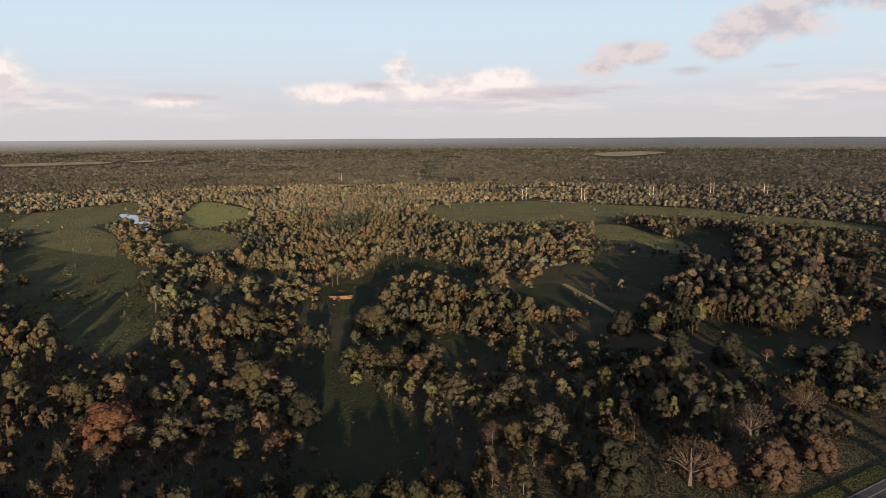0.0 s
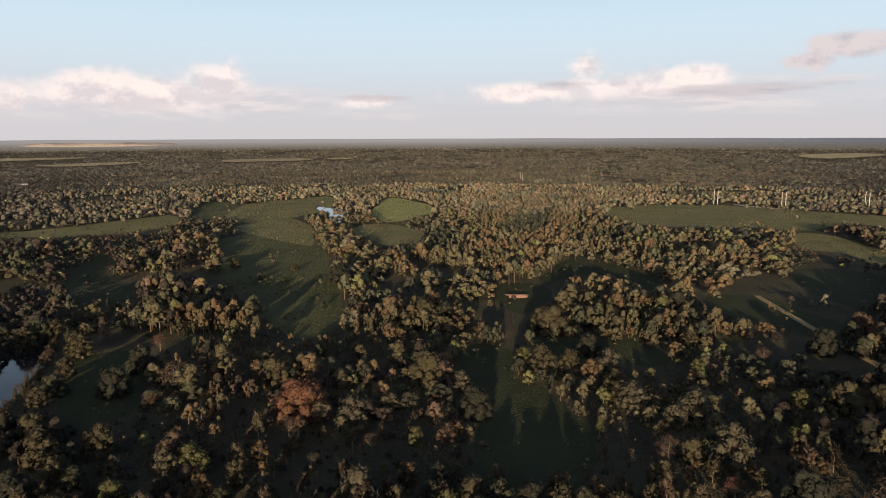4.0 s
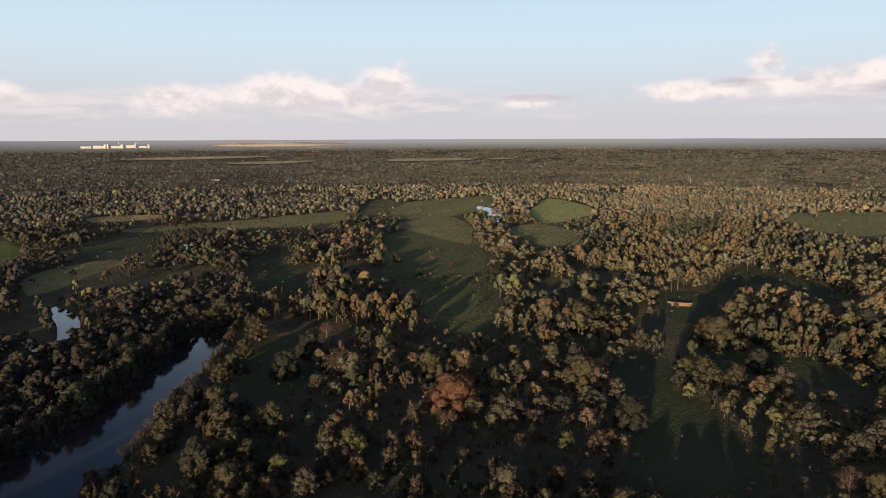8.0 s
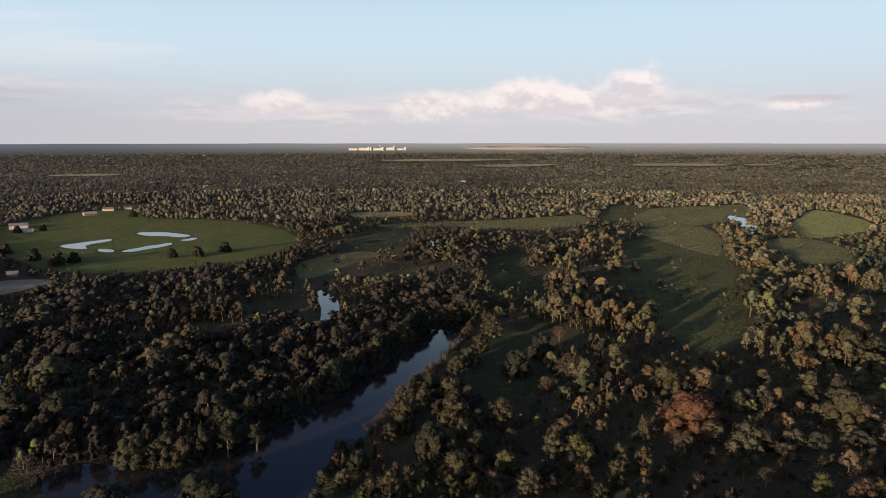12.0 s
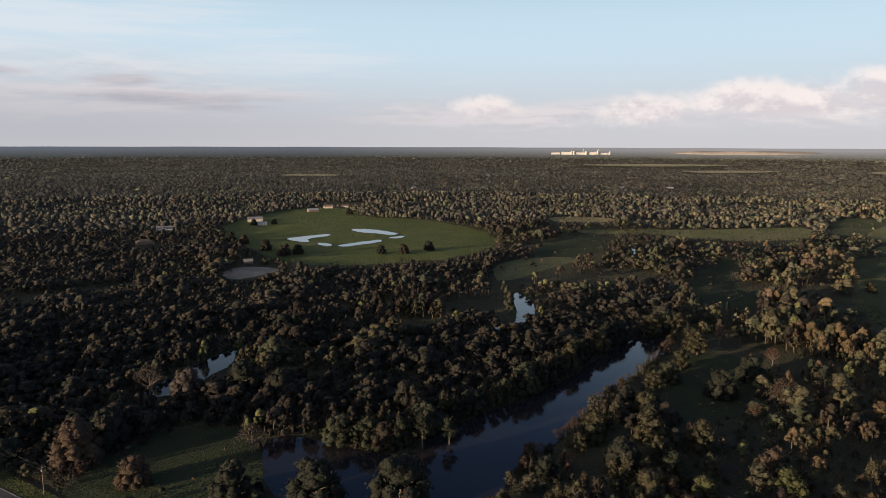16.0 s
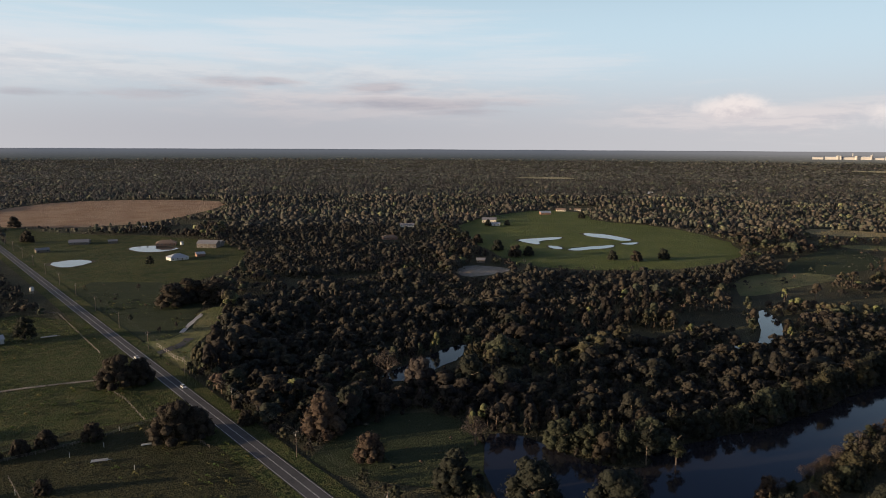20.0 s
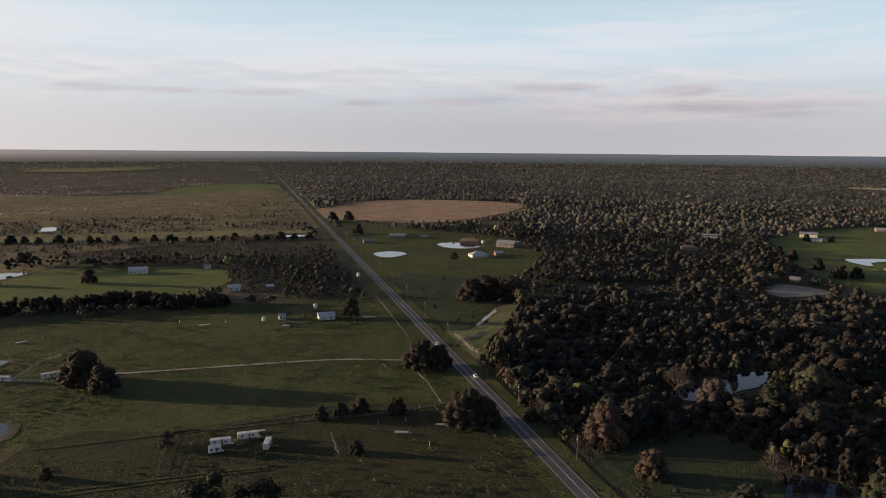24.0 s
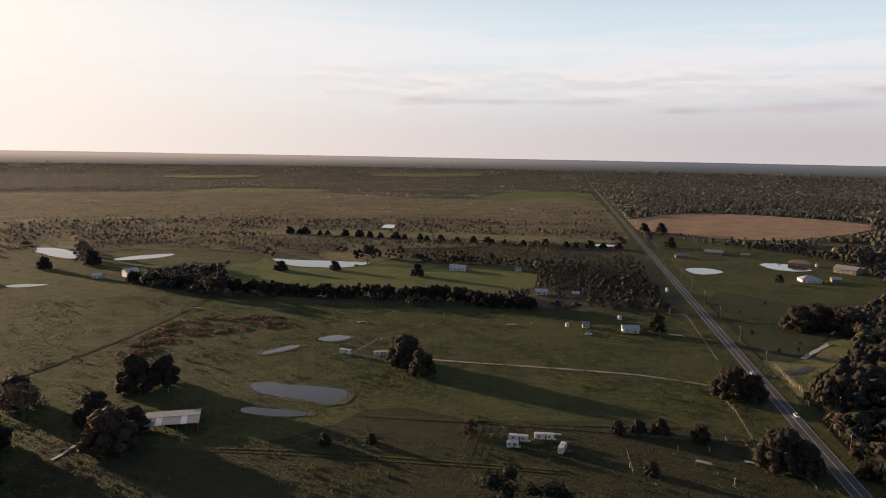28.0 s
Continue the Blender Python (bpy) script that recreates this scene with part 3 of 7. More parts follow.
def lobes_of(kind, gen):
    """The billows of a crown, for a tree one metre high: centre and radius of each."""
    if kind == "oak":                     # a broad dome of lobes
        lobes = [(0, 0, 0.52, 0.38), (0.04, -0.03, 0.72, 0.26)] + [(r * math.cos(a + s), r * math.sin(a + s), z * gen.uniform(0.88, 1.12), gen.uniform(0.17, 0.24))
                                      for r, z, s in ((0.38, 0.16, 0.0), (0.35, 0.38, 0.45), (0.19, 0.70, 0.9)) for a in np.linspace(0, 6.283, 8)[:-1] + gen.uniform(0, 0.5)]
    elif kind == "round":                 # a taller broadleaf tree
        lobes = [(gen.normal(0, 0.06), gen.normal(0, 0.06), z, gen.uniform(0.15, 0.22)) for z in (0.26, 0.42, 0.58, 0.74, 0.86)]
        lobes += [(r * math.cos(a + s), r * math.sin(a + s), z * gen.uniform(0.85, 1.15), gen.uniform(0.13, 0.2)) for r, z, s in ((0.27, 0.22, 0.0), (0.26, 0.44, 0.6), (0.19, 0.66, 1.1)) for a in np.linspace(0, 6.283, 6)[:-1] + gen.uniform(0, 0.6)]
    elif kind == "pine":                  # tufts high on a bare trunk
        lobes = [(0.2 * math.cos(a) * (1.15 - z), 0.2 * math.sin(a) * (1.15 - z), z, gen.uniform(0.09, 0.15)) for a, z in zip(gen.uniform(0, 6.28, 14), np.linspace(0.36, 0.9, 14))]
    elif kind == "cone":                  # cypress
        lobes = [(gen.normal(0, 0.015), gen.normal(0, 0.015), z, 0.17 * (1.06 - z) + 0.01) for z in np.linspace(0.12, 0.97, 12)]
    elif kind == "bush":
        lobes = [(gen.normal(0, 0.32), gen.normal(0, 0.32), gen.uniform(0.3, 0.6), gen.uniform(0.25, 0.42)) for _ in range(6)]
    else:                                 # "twiggy": an open fan of fine branches
        lobes = [(0.42 * math.cos(a) * r, 0.42 * math.sin(a) * r, 0.25 + 0.62 * math.sqrt(max(0, 1 - r * r)) * gen.uniform(0.7, 1.05), 0.12)
                 for a, r in zip(gen.uniform(0, 6.28, 34), np.sqrt(gen.uniform(0, 1, 34)))]
    return lobes


def crown(kind, count, leaf, seed):
    """Leaf clumps of a crown one metre high on its trunk's foot at the origin: an array (count, 4, 3)."""
    gen = np.random.default_rng(seed)
    pts, nrm = [], []
    lobes = lobes_of(kind, gen)
    weights = np.array([l[3] ** 2 for l in lobes])
    for l, k in zip(lobes, gen.multinomial(count, weights / weights.sum())):
        d = gen.normal(0, 1, (k, 3))
        d[:, 2] = np.where(gen.uniform(0, 1, k) < 0.25, d[:, 2], np.abs(d[:, 2]) * 0.9 - 0.2)
        d /= np.linalg.norm(d, axis=1, keepdims=True)
        squash = np.array([1, 1, 0.85])
        pts.append(np.array(l[:3]) + d * squash * l[3] * gen.uniform(0.72, 1.08, (k, 1)))
        nrm.append(d)
    pts, nrm = np.concatenate(pts), np.concatenate(nrm)
    return cards(pts, nrm, leaf * gen.uniform(0.6, 1.3, len(pts)), gen)


#  each kind's crown as a share of its height
KINDS = ("oak", "round", "pine", "cone", "bush", "twiggy")


STRAY = {"grass_mid": 0.08, "grass_dull": 0.0, "pale_stubble": 0.0, "grass_lit": 0.0, "grass_bright": 0.0, "grass_sun": 0.0, "sand": 0.0, "copper": 0.0, "grass": 0.10, "grass_dark": 0.05, "straw": 0.10, "scrub": 0.95}


def growth(x, y):
    """How thick the woods stand at each place: 0 on open land, water and road, about 1 in closed woods."""
    dense = np.ones(len(x))
    patchy = np.array([noise.noise(Vector((a / 70.0, b / 70.0, 0.5))) + 0.8 * noise.noise(Vector((a / 260.0, b / 260.0, 4.5))) + 0.7 * noise.noise(Vector((a / 27.0, b / 27.0, 1.5))) for a, b in zip(x, y)])
    closed = np.clip((np.hypot(x, y) - 500.0) / 700.0, 0.0, 1.0)
    dense = np.clip((0.17 + 0.45 * closed - patchy) * 8.0, 0.02, 1.0)
    gaps = np.array([noise.noise(Vector((a / 150.0, b / 150.0, 23.0))) for a, b in zip(x, y)])
    dense = np.where((closed > 0.6) & (gaps > 0.40), 0.1, dense)
    for grow, size, habit, line in ZONES:
        dense[inside(line, x, y)] = grow
    for name, cover, line in FIELDS:
        here = inside(line, x, y)
        dense[here] = np.where(patchy[here] > 0.1, 0.5, 1.0) * STRAY[cover] if cover == "scrub" else STRAY[cover]
    for name, line in POOLS:
        if "channel" in name:
            dense[inside(line + 7 * np.sign(line - line.mean(0)), x, y)] = 0.8
    for name, line in POOLS:
        dense[inside(line, x, y)] = 0.0
    side = (x - ROAD_A.x) * ROAD_SIDE.x + (y - ROAD_A.y) * ROAD_SIDE.y
    dense[(side * EYE_SIDE < 24) & (side * EYE_SIDE > -12)] = 0.0
    return dense


HIDDEN_WATER = ("middle_channel", "wood_pond", "far_pool")


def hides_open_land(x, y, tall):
    """Trees whose tops would hide a field from the camera: the clearings are widened towards it to fit the view."""
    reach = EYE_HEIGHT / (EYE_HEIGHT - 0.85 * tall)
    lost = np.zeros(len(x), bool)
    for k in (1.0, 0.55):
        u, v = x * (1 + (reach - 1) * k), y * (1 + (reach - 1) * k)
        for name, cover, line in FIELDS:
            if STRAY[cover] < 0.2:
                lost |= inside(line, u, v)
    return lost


def hides_water(x, y, tall):
    """Trees that would hide an open pond from the camera, or stand mirrored in it."""
    reach = EYE_HEIGHT / (EYE_HEIGHT - 0.85 * tall)
    lost = np.zeros(len(x), bool)
    for name, line in POOLS:
        if name not in HIDDEN_WATER:
            lost |= inside(line, x * reach, y * reach) | inside(line, x * (reach + 1) / 2, y * (reach + 1) / 2)
            if "channel" not in name:                # nor close behind one
                lost |= inside(line, x * 0.955, y * 0.955) | inside(line, x * 0.92, y * 0.92)
    return lost


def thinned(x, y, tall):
    """Which trees stand, and how tall: thinned and lowered where they would block the camera's view of open land."""
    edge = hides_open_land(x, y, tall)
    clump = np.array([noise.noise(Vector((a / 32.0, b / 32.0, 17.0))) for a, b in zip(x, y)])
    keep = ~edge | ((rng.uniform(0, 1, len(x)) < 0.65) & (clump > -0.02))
    keep &= ~hides_water(x, y, tall)
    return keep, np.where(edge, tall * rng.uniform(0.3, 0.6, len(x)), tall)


def scatter(near, far, step, first=-60.0, last=188.0):
    """Places for trees between two distances: a shaken grid, thinned by growth()."""
    n = int(2 * far / step)
    gx, gy = np.meshgrid(np.arange(n), np.arange(n))
    x = (gx.ravel() + rng.uniform(0, 1, n * n)) * step - far
    y = (gy.ravel() + rng.uniform(0, 1, n * n)) * step - far
    d = np.hypot(x, y)
    turn = np.degrees(np.arctan2(-x, y))
    turn = np.where(turn < -100, turn + 360, turn)
    keep = (d > near) & (d < far) & (turn > first) & (turn < last)
    x, y = x[keep], y[keep]
    keep = rng.uniform(0, 1, len(x)) < growth(x, y)
    return x[keep], y[keep]


def species(x, y):
    """Kind, height and colour of the tree at each place: alike within a stand, different from stand to stand."""
    n = len(x)

    def drift(size, level):
        return np.array([noise.noise(Vector((a / size, b / size, level))) for a, b in zip(x, y)])

    stand = drift(60.0, 9.0) + rng.normal(0, 0.08, n)
    kind = np.where(stand > 0.16, 2, np.where(stand < -0.22, 0, 1))
    kind = np.where(rng.uniform(0, 1, n) < 0.08, 4, kind)
    kind = np.where(rng.uniform(0, 1, n) < 0.03, 5, kind)
    scale = 1.12 * (1 + 0.55 * drift(42.0, 21.0)) * np.exp(rng.normal(0, 0.27, n))
    shadow_oaks = np.zeros(n, bool)
    for grow, size, habit, line in ZONES:
        here = inside(line, x, y)
        scale[here] *= size
        if habit:
            kind[here & (rng.uniform(0, 1, n) < 0.85)] = KINDS.index(habit)
        if habit == "oak":
            shadow_oaks |= here
    for name, line in POOLS:
        if "channel" in name:
            scale = np.where(inside(line + 22 * np.sign(line - line.mean(0)), x, y), np.minimum(scale, 1.0), scale)
    lows = np.array([4.5, 5.0, 8.0, 7.0, 1.8, 4.0])[kind]
    highs = np.array([8.5, 9.0, 12.0, 11.0, 3.4, 6.5])[kind]
    tall = rng.uniform(lows, highs) * scale
    order = np.array([TONES[k] for k in ("dark", "green", "olive", "pine", "olive", "olive", "sage")])
    pick = np.clip((drift(85.0, 33.0) + rng.normal(0, 0.16, n)) * 5.5 + 3.2, 0, 6).astype(int)
    tone = order[pick] * rng.uniform(0.85, 1.18, (n, 1))
    # shade over the woods in the west and east is put into their leaf tones
    dimmed = np.clip((np.degrees(np.arctan2(-x, y)) - 30.0 - 6 * drift(160.0, 3.0)) / 16.0, 0, 1) * (np.abs(x) > 200)
    dimmed = np.maximum(dimmed, 0.85 * np.clip((-9.0 - np.degrees(np.arctan2(-x, y))) / 8.0, 0, 1)) > rng.uniform(0, 1, n)
    shade_tones = np.array([TONES[k] for k in ("dusk", "dark", "umber", "dusk", "green", "olive", "umber")])
    tone[dimmed] = shade_tones[pick[dimmed]] * rng.uniform(0.55, 0.95, (int(dimmed.sum()), 1))
    # leafless russet thickets near the river meadows, with the shade there put into the tones
    bearing, away = np.degrees(np.arctan2(-x, y)), np.hypot(x, y)
    thicket = (bearing > 12 + 4 * rng.normal(0, 1, n)) & (bearing < 44) & (away < 345 + 25 * rng.normal(0, 1, n)) & (rng.uniform(0, 1, n) < 0.7)
    russet = np.array([TONES[k] for k in ("umber", "dusk", "umber", "brown", "dark")])
    tone[thicket] = russet[rng.integers(0, 5, int(thicket.sum()))] * rng.uniform(0.75, 1.1, (int(thicket.sum()), 1))
    # broad drifts of lighter and darker woods over the far plain
    tone = tone * np.exp(0.55 * np.clip((away - 900) / 400, 0, 1) * (drift(260.0, 41.0) + 0.6 * drift(90.0, 47.0)))[:, None]
    # pale dry brush towards the south-west; past 1400 m its colour also carries sunward haze
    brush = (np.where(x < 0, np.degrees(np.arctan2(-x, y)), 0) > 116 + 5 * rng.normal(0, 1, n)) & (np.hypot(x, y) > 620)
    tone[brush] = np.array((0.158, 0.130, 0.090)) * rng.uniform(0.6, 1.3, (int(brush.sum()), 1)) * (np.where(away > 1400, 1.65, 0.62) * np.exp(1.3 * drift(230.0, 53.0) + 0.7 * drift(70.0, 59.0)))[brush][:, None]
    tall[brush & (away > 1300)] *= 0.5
    odd = rng.uniform(0, 1, n)
    tone[odd < 0.03] = TONES["lime"]
    tone[odd > 0.985] = TONES["brown"]
    # the oak zones' dim look is shade put into the leaf tones
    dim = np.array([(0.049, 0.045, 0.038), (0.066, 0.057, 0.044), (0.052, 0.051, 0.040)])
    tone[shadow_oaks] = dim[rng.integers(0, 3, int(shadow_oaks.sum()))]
    return kind, tall, tone


PROFILES = {                              # radius and height of the rings of a crown, for a tree one metre high
    "oak": ((0.40, 0.14), (0.52, 0.36), (0.47, 0.62), (0.29, 0.84)), "round": ((0.25, 0.14), (0.38, 0.36), (0.36, 0.62), (0.21, 0.85)),
    "pine": ((0.18, 0.30), (0.35, 0.48), (0.33, 0.70), (0.18, 0.88)), "cone": ((0.19, 0.06), (0.19, 0.30), (0.13, 0.58), (0.06, 0.84)),
    "bush": ((0.50, 0.02), (0.58, 0.30), (0.46, 0.62), (0.25, 0.86)), "twiggy": ((0.22, 0.22), (0.42, 0.45), (0.40, 0.68), (0.22, 0.86)),
}


def dome(kind, seed, sides, rings, plump=1.0):
    """A crown's uneven outer form, open below, as vertices and triangles."""
    gen = np.random.default_rng(seed)
    profile = PROFILES[kind]
    if rings < 4:
        profile = [profile[0], profile[1], profile[3]] if rings == 3 else [(profile[1][0], 0.26), (profile[2][0] * 0.85, 0.72)]
    co, faces = [], []
    turn, skew = gen.uniform(0, 6.28), gen.normal(0, 0.05, 2)
    folds = 1 + 0.2 * np.cos(3 * np.arange(sides) * 6.283 / sides * gen.choice((1.0, 0.67)) + gen.uniform(0, 6))
    for r, z in profile:
        turn += gen.uniform(0.3, 0.6)
        for k in range(sides):
            a, q = turn + 6.283 * k / sides, plump * r * folds[k] * gen.uniform(0.62, 1.14)
            co.append((q * math.cos(a) + skew[0] * z, q * math.sin(a) + skew[1] * z, z + gen.uniform(-0.1, 0.1)))
    co.append((skew[0], skew[1], gen.uniform(0.9, 0.99)))
    for p in range(len(profile) - 1):
        for k in range(sides):
            a, b = p * sides + k, p * sides + (k + 1) % sides
            faces += [(a, b, b + sides), (a, b + sides, a + sides)]
    p = (len(profile) - 1) * sides
    faces += [(p + k, p + (k + 1) % sides, len(co) - 1) for k in range(sides)]
    return np.array(co), np.array(faces)


def billows(kind, seed, most, swell):
    """The boughs of a crown seen near: a cluster of uneven caps, open below, as vertices and triangles."""
    gen = np.random.default_rng(seed)
    lobes = lobes_of(kind, gen)
    if len(lobes) > most:
        lobes = [lobes[k] for k in np.linspace(0, len(lobes) - 1, most).astype(int)]
    co, faces = [], []
    for x, y, z, r in lobes:
        r *= swell
        first, turn = len(co), gen.uniform(0, 6.28)
        for wide, high in ((0.86, -0.5), (1.0, 0.1), (0.62, 0.68)):
            turn += 0.5
            for k in range(6):
                a, q = turn + 1.0472 * k, r * wide * gen.uniform(0.78, 1.18)
                co.append((x + q * math.cos(a), y + q * math.sin(a), z + r * (high + gen.uniform(-0.12, 0.12)) * 0.9))
        co.append((x, y, z + r * 0.95))
        for p in (0, 6):
            for k in range(6):
                a, b = first + p + k, first + p + (k + 1) % 6
                faces += [(a, b, b + 6), (a, b + 6, a + 6)]
        faces += [(first + 12 + k, first + 12 + (k + 1) % 6, first + 18) for k in range(6)]
    return np.array(co), np.array(faces)


def caps(kind, seed, count, sides=5):
    """A crown of a few leafy heads round a taller one, open below, as vertices and triangles."""
    gen = np.random.default_rng(seed)
    wide, low = {"oak": (1.3, 0.40), "round": (1.0, 0.42), "pine": (0.78, 0.58), "bush": (1.3, 0.25), "twiggy": (1.1, 0.45)}.get(kind, (0.6, 0.45))
    heads = [(gen.normal(0, 0.05), gen.normal(0, 0.05), low + 0.27, 0.27)]
    spin = gen.uniform(0, 6.28)
    for k in range(count - 1):
        a, r = spin + 6.283 * k / (count - 1) + gen.normal(0, 0.25), gen.uniform(0.15, 0.3)
        heads.append((r * math.cos(a), r * math.sin(a), low + gen.uniform(-0.2, 0.3), gen.uniform(0.13, 0.23) * (0.85 if count > 7 else 1.0)))
    co, faces = [], []
    for x, y, z, r in heads:
        first, turn = len(co), gen.uniform(0, 6.28)
        for ring, high in ((1.0, -0.25), (0.74, 0.55)):
            turn += 0.6
            for k in range(sides):
                a, q = turn + 6.283 * k / sides, r * ring * gen.uniform(0.75, 1.2)
                co.append(((x + q * math.cos(a)) * wide, (y + q * math.sin(a)) * wide, z + r * (high + gen.uniform(-0.2, 0.2))))
        co.append((x * wide, y * wide, z + r * gen.uniform(0.85, 1.1)))
        for k in range(sides):
            a, b = first + k, first + (k + 1) % sides
            faces += [(a, b, b + sides), (a, b + sides, a + sides), (a + sides, b + sides, first + 2 * sides)]
    return np.array(co), np.array(faces)


def tent(seed):
    """The outline of a crown so far off that only its lit flank and its shade can be told apart."""
    gen = np.random.default_rng(seed)
    co = [(0.5 * math.cos(a) * gen.uniform(0.65, 1.3), 0.5 * math.sin(a) * gen.uniform(0.65, 1.3), 0.1) for a in (0, 1.57, 3.14, 4.71)]
    return np.array(co + [(0, 0, gen.uniform(0.9, 1.06))]), np.array([(k, (k + 1) % 4, 4) for k in range(4)])


def planted(shape, x, y, z, wide, high, turn):
    """Copies of a shape's points (..., 3), one at each place: turned, scaled and moved."""
    view = (slice(None),) + (None,) * (shape.ndim - 1)
    c, s = (np.cos(turn) * wide)[view], (np.sin(turn) * wide)[view]
    out = np.empty((len(x),) + shape.shape)
    out[..., 0] = shape[..., 0] * c - shape[..., 1] * s + x[view]
    out[..., 1] = shape[..., 0] * s + shape[..., 1] * c + y[view]
    out[..., 2] = shape[..., 2] * high[view] + z[view]
    return out


def foliage_object(name, quads, quad_tones, balls, mat):
    """One mesh of loose leaf quads and smooth crown hearts. balls: points, triangles and colours, batch by batch."""
    nq = len(quads)
    points, loops, tones = [quads.reshape(-1, 3)], [np.arange(4 * nq)], [quad_tones]
    start, nt = 4 * nq, 0
    for co, faces, tone in balls:
        k, v = co.shape[:2]
        loops.append((faces[None] + start + (np.arange(k) * v)[:, None, None]).ravel())
        points.append(co.reshape(-1, 3))
        tones.append(np.repeat(tone, len(faces), axis=0))
        start += k * v
        nt += k * len(faces)
    points, loops, tones = np.concatenate(points), np.concatenate(loops), np.concatenate(tones)
    me = bpy.data.meshes.new(name)
    me.vertices.add(len(points))
    me.vertices.foreach_set("co", points.astype(np.float32).ravel())
    me.loops.add(len(loops))
    me.loops.foreach_set("vertex_index", loops.astype(np.int32))
    me.polygons.add(nq + nt)
    me.polygons.foreach_set("loop_start", np.concatenate([np.arange(0, 4 * nq, 4), 4 * nq + np.arange(0, 3 * nt, 3)]).astype(np.int32))
    me.polygons.foreach_set("use_smooth", np.concatenate([np.zeros(nq, bool), np.ones(nt, bool)]))
    me.update(calc_edges=True)
    attr = me.attributes.new("leaf_tone", "FLOAT_COLOR", "FACE")
    attr.data.foreach_set("color", np.concatenate([tones, np.ones((len(tones), 1))], 1).astype(np.float32).ravel())
    me.materials.append(mat)
    me.materials.append(CANOPY)
    me.polygons.foreach_set("material_index", np.concatenate([np.zeros(nq, np.int32), np.ones(nt, np.int32)]))
    return new(name, me)


def woods(name, label, near, far, step, leaves, leaf, trunks, sides, rings, size=1.0, broad=1.0, pale=0.0, shade=1.0, cap=20.0, wild=0.0, heads=0, first=-40.0, last=172.0):
    x, y = scatter(near, far, step, first, last)
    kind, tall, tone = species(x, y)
    tall = np.minimum(tall * size, cap)
    keep, tall = thinned(x, y, tall)
    x, y, kind, tall, tone = x[keep], y[keep], kind[keep], tall[keep], tone[keep]
    # pale greys the far crowns: haze put into the leaf colour
    tone = tone * (1 - pale) + np.array(TONES["hazed"]) * rng.uniform(0.8, 1.25, (len(x), 1)) * pale
    # shade scales the leaf colour: foreground dimness below 1, haze brightness above
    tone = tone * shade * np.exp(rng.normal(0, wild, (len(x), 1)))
    tall = tall * np.exp(rng.normal(0, wild * 0.7, len(x)))
    ground = relief_all(np.hypot(x, y))
    quads, tones, balls = [np.zeros((0, 4, 3))], [np.zeros((0, 3))], []
    for k, kname in enumerate(KINDS):
        for variant in range(6):
            pick = np.nonzero((kind == k) & (np.arange(len(x)) % 6 == variant))[0]
            if not len(pick):
                continue
            wide = tall[pick] * rng.uniform(0.8, 1.25, len(pick)) * (1.1 if kname == "round" else 1.0) * broad
            at = (x[pick], y[pick], ground[pick], wide, tall[pick], rng.uniform(0, 6.283, len(pick)))
            if leaves:
                c = crown(kname, leaves, leaf, 100 * k + variant)
                quads.append(planted(c, *at).reshape(-1, 4, 3))
                tones.append(np.repeat(tone[pick], len(c), axis=0))
            seed = 40 * k + variant
            co, faces = caps(kname, seed, heads) if heads else dome(kname, seed, sides, rings, 0.8 if leaves else 1.0) if rings else tent(seed)
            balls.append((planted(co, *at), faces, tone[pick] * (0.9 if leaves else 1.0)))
    if trunks:
        pick = np.nonzero((kind != 4) & ((kind == 2) | (near < 400)))[0]
        for a in (0.3, 2.4, 4.5):
            b = a + 2.1
            q = np.empty((len(pick), 4, 3))
            for j, (ang, hi) in enumerate(((a, 0), (b, 0), (b, 0.6), (a, 0.6))):
                wide = tall[pick] * (0.026 if hi == 0 else 0.016)
                q[:, j, 0], q[:, j, 1], q[:, j, 2] = x[pick] + wide * math.cos(ang), y[pick] + wide * math.sin(ang), ground[pick] + tall[pick] * hi
            quads.append(q)
            tones.append(np.tile((0.15, 0.115, 0.085), (len(pick), 1)))
    ob = foliage_object(name, np.concatenate(quads), np.concatenate(tones), balls, LEAF)
    tagged(ob, label, "woods", kind="stuff")


zone(1, 1, "pine", (-379, 389), (-379, 452), (-336, 474), (-239, 414), (-214, 377), (-248, 360), (-301, 358))
zone(0.5, 0.9, "", (-229, 234), (-239, 347), (-201, 366), (-200, 489), (-121, 488), (-61, 376), (-23, 324), (31, 301), (29, 260), (-162, 163))
zone(0.5, 0.9, "", (-37, 404), (78, 410), (125, 352), (176, 310), (132, 227), (-31, 217))
zone(1, 1.45, "pine", (149, 517), (212, 630), (298, 708), (400, 730), (225, 402), (183, 426), (161, 461))
zone(1, 1.35, "pine", (227, 949), (311, 1089), (530, 974), (382, 696), (322, 847), (242, 844))
zone(1, 1, "pine", (-47, 490), (-35, 594), (1, 590), (51, 539), (42, 418), (8, 401), (-8, 425), (-32, 425))
zone(0.9, 0.9, "pine", (-225, 816), (-85, 1002), (44, 948), (70, 790), (-49, 612), (-147, 589))
zone(1, 0.95, "pine", (-633, 1199), (-602, 1315), (-465, 1017), (-398, 851), (-454, 895))
zone(1, 0.9, "pine", (-560, 1335), (-474, 1171), (-372, 898), (-425, 991))
zone(1, 0.95, "pine", (-603, 1696), (-525, 1731), (-315, 1246), (-295, 1098), (-431, 1349), (-511, 1438))
zone(1.0, 0.46, "", (-187, -2243), (-1389, -1880), (-1433, -1196), (-2019, -1138), (-1140, -583), (-930, -448), (-755, -549), (-428, -708), (-269, -941), (-87, -1098))
zone(0.9, 0.45, "", (-549, -698), (-755, -549), (-887, -436), (-822, -358), (-644, -430), (-563, -570))
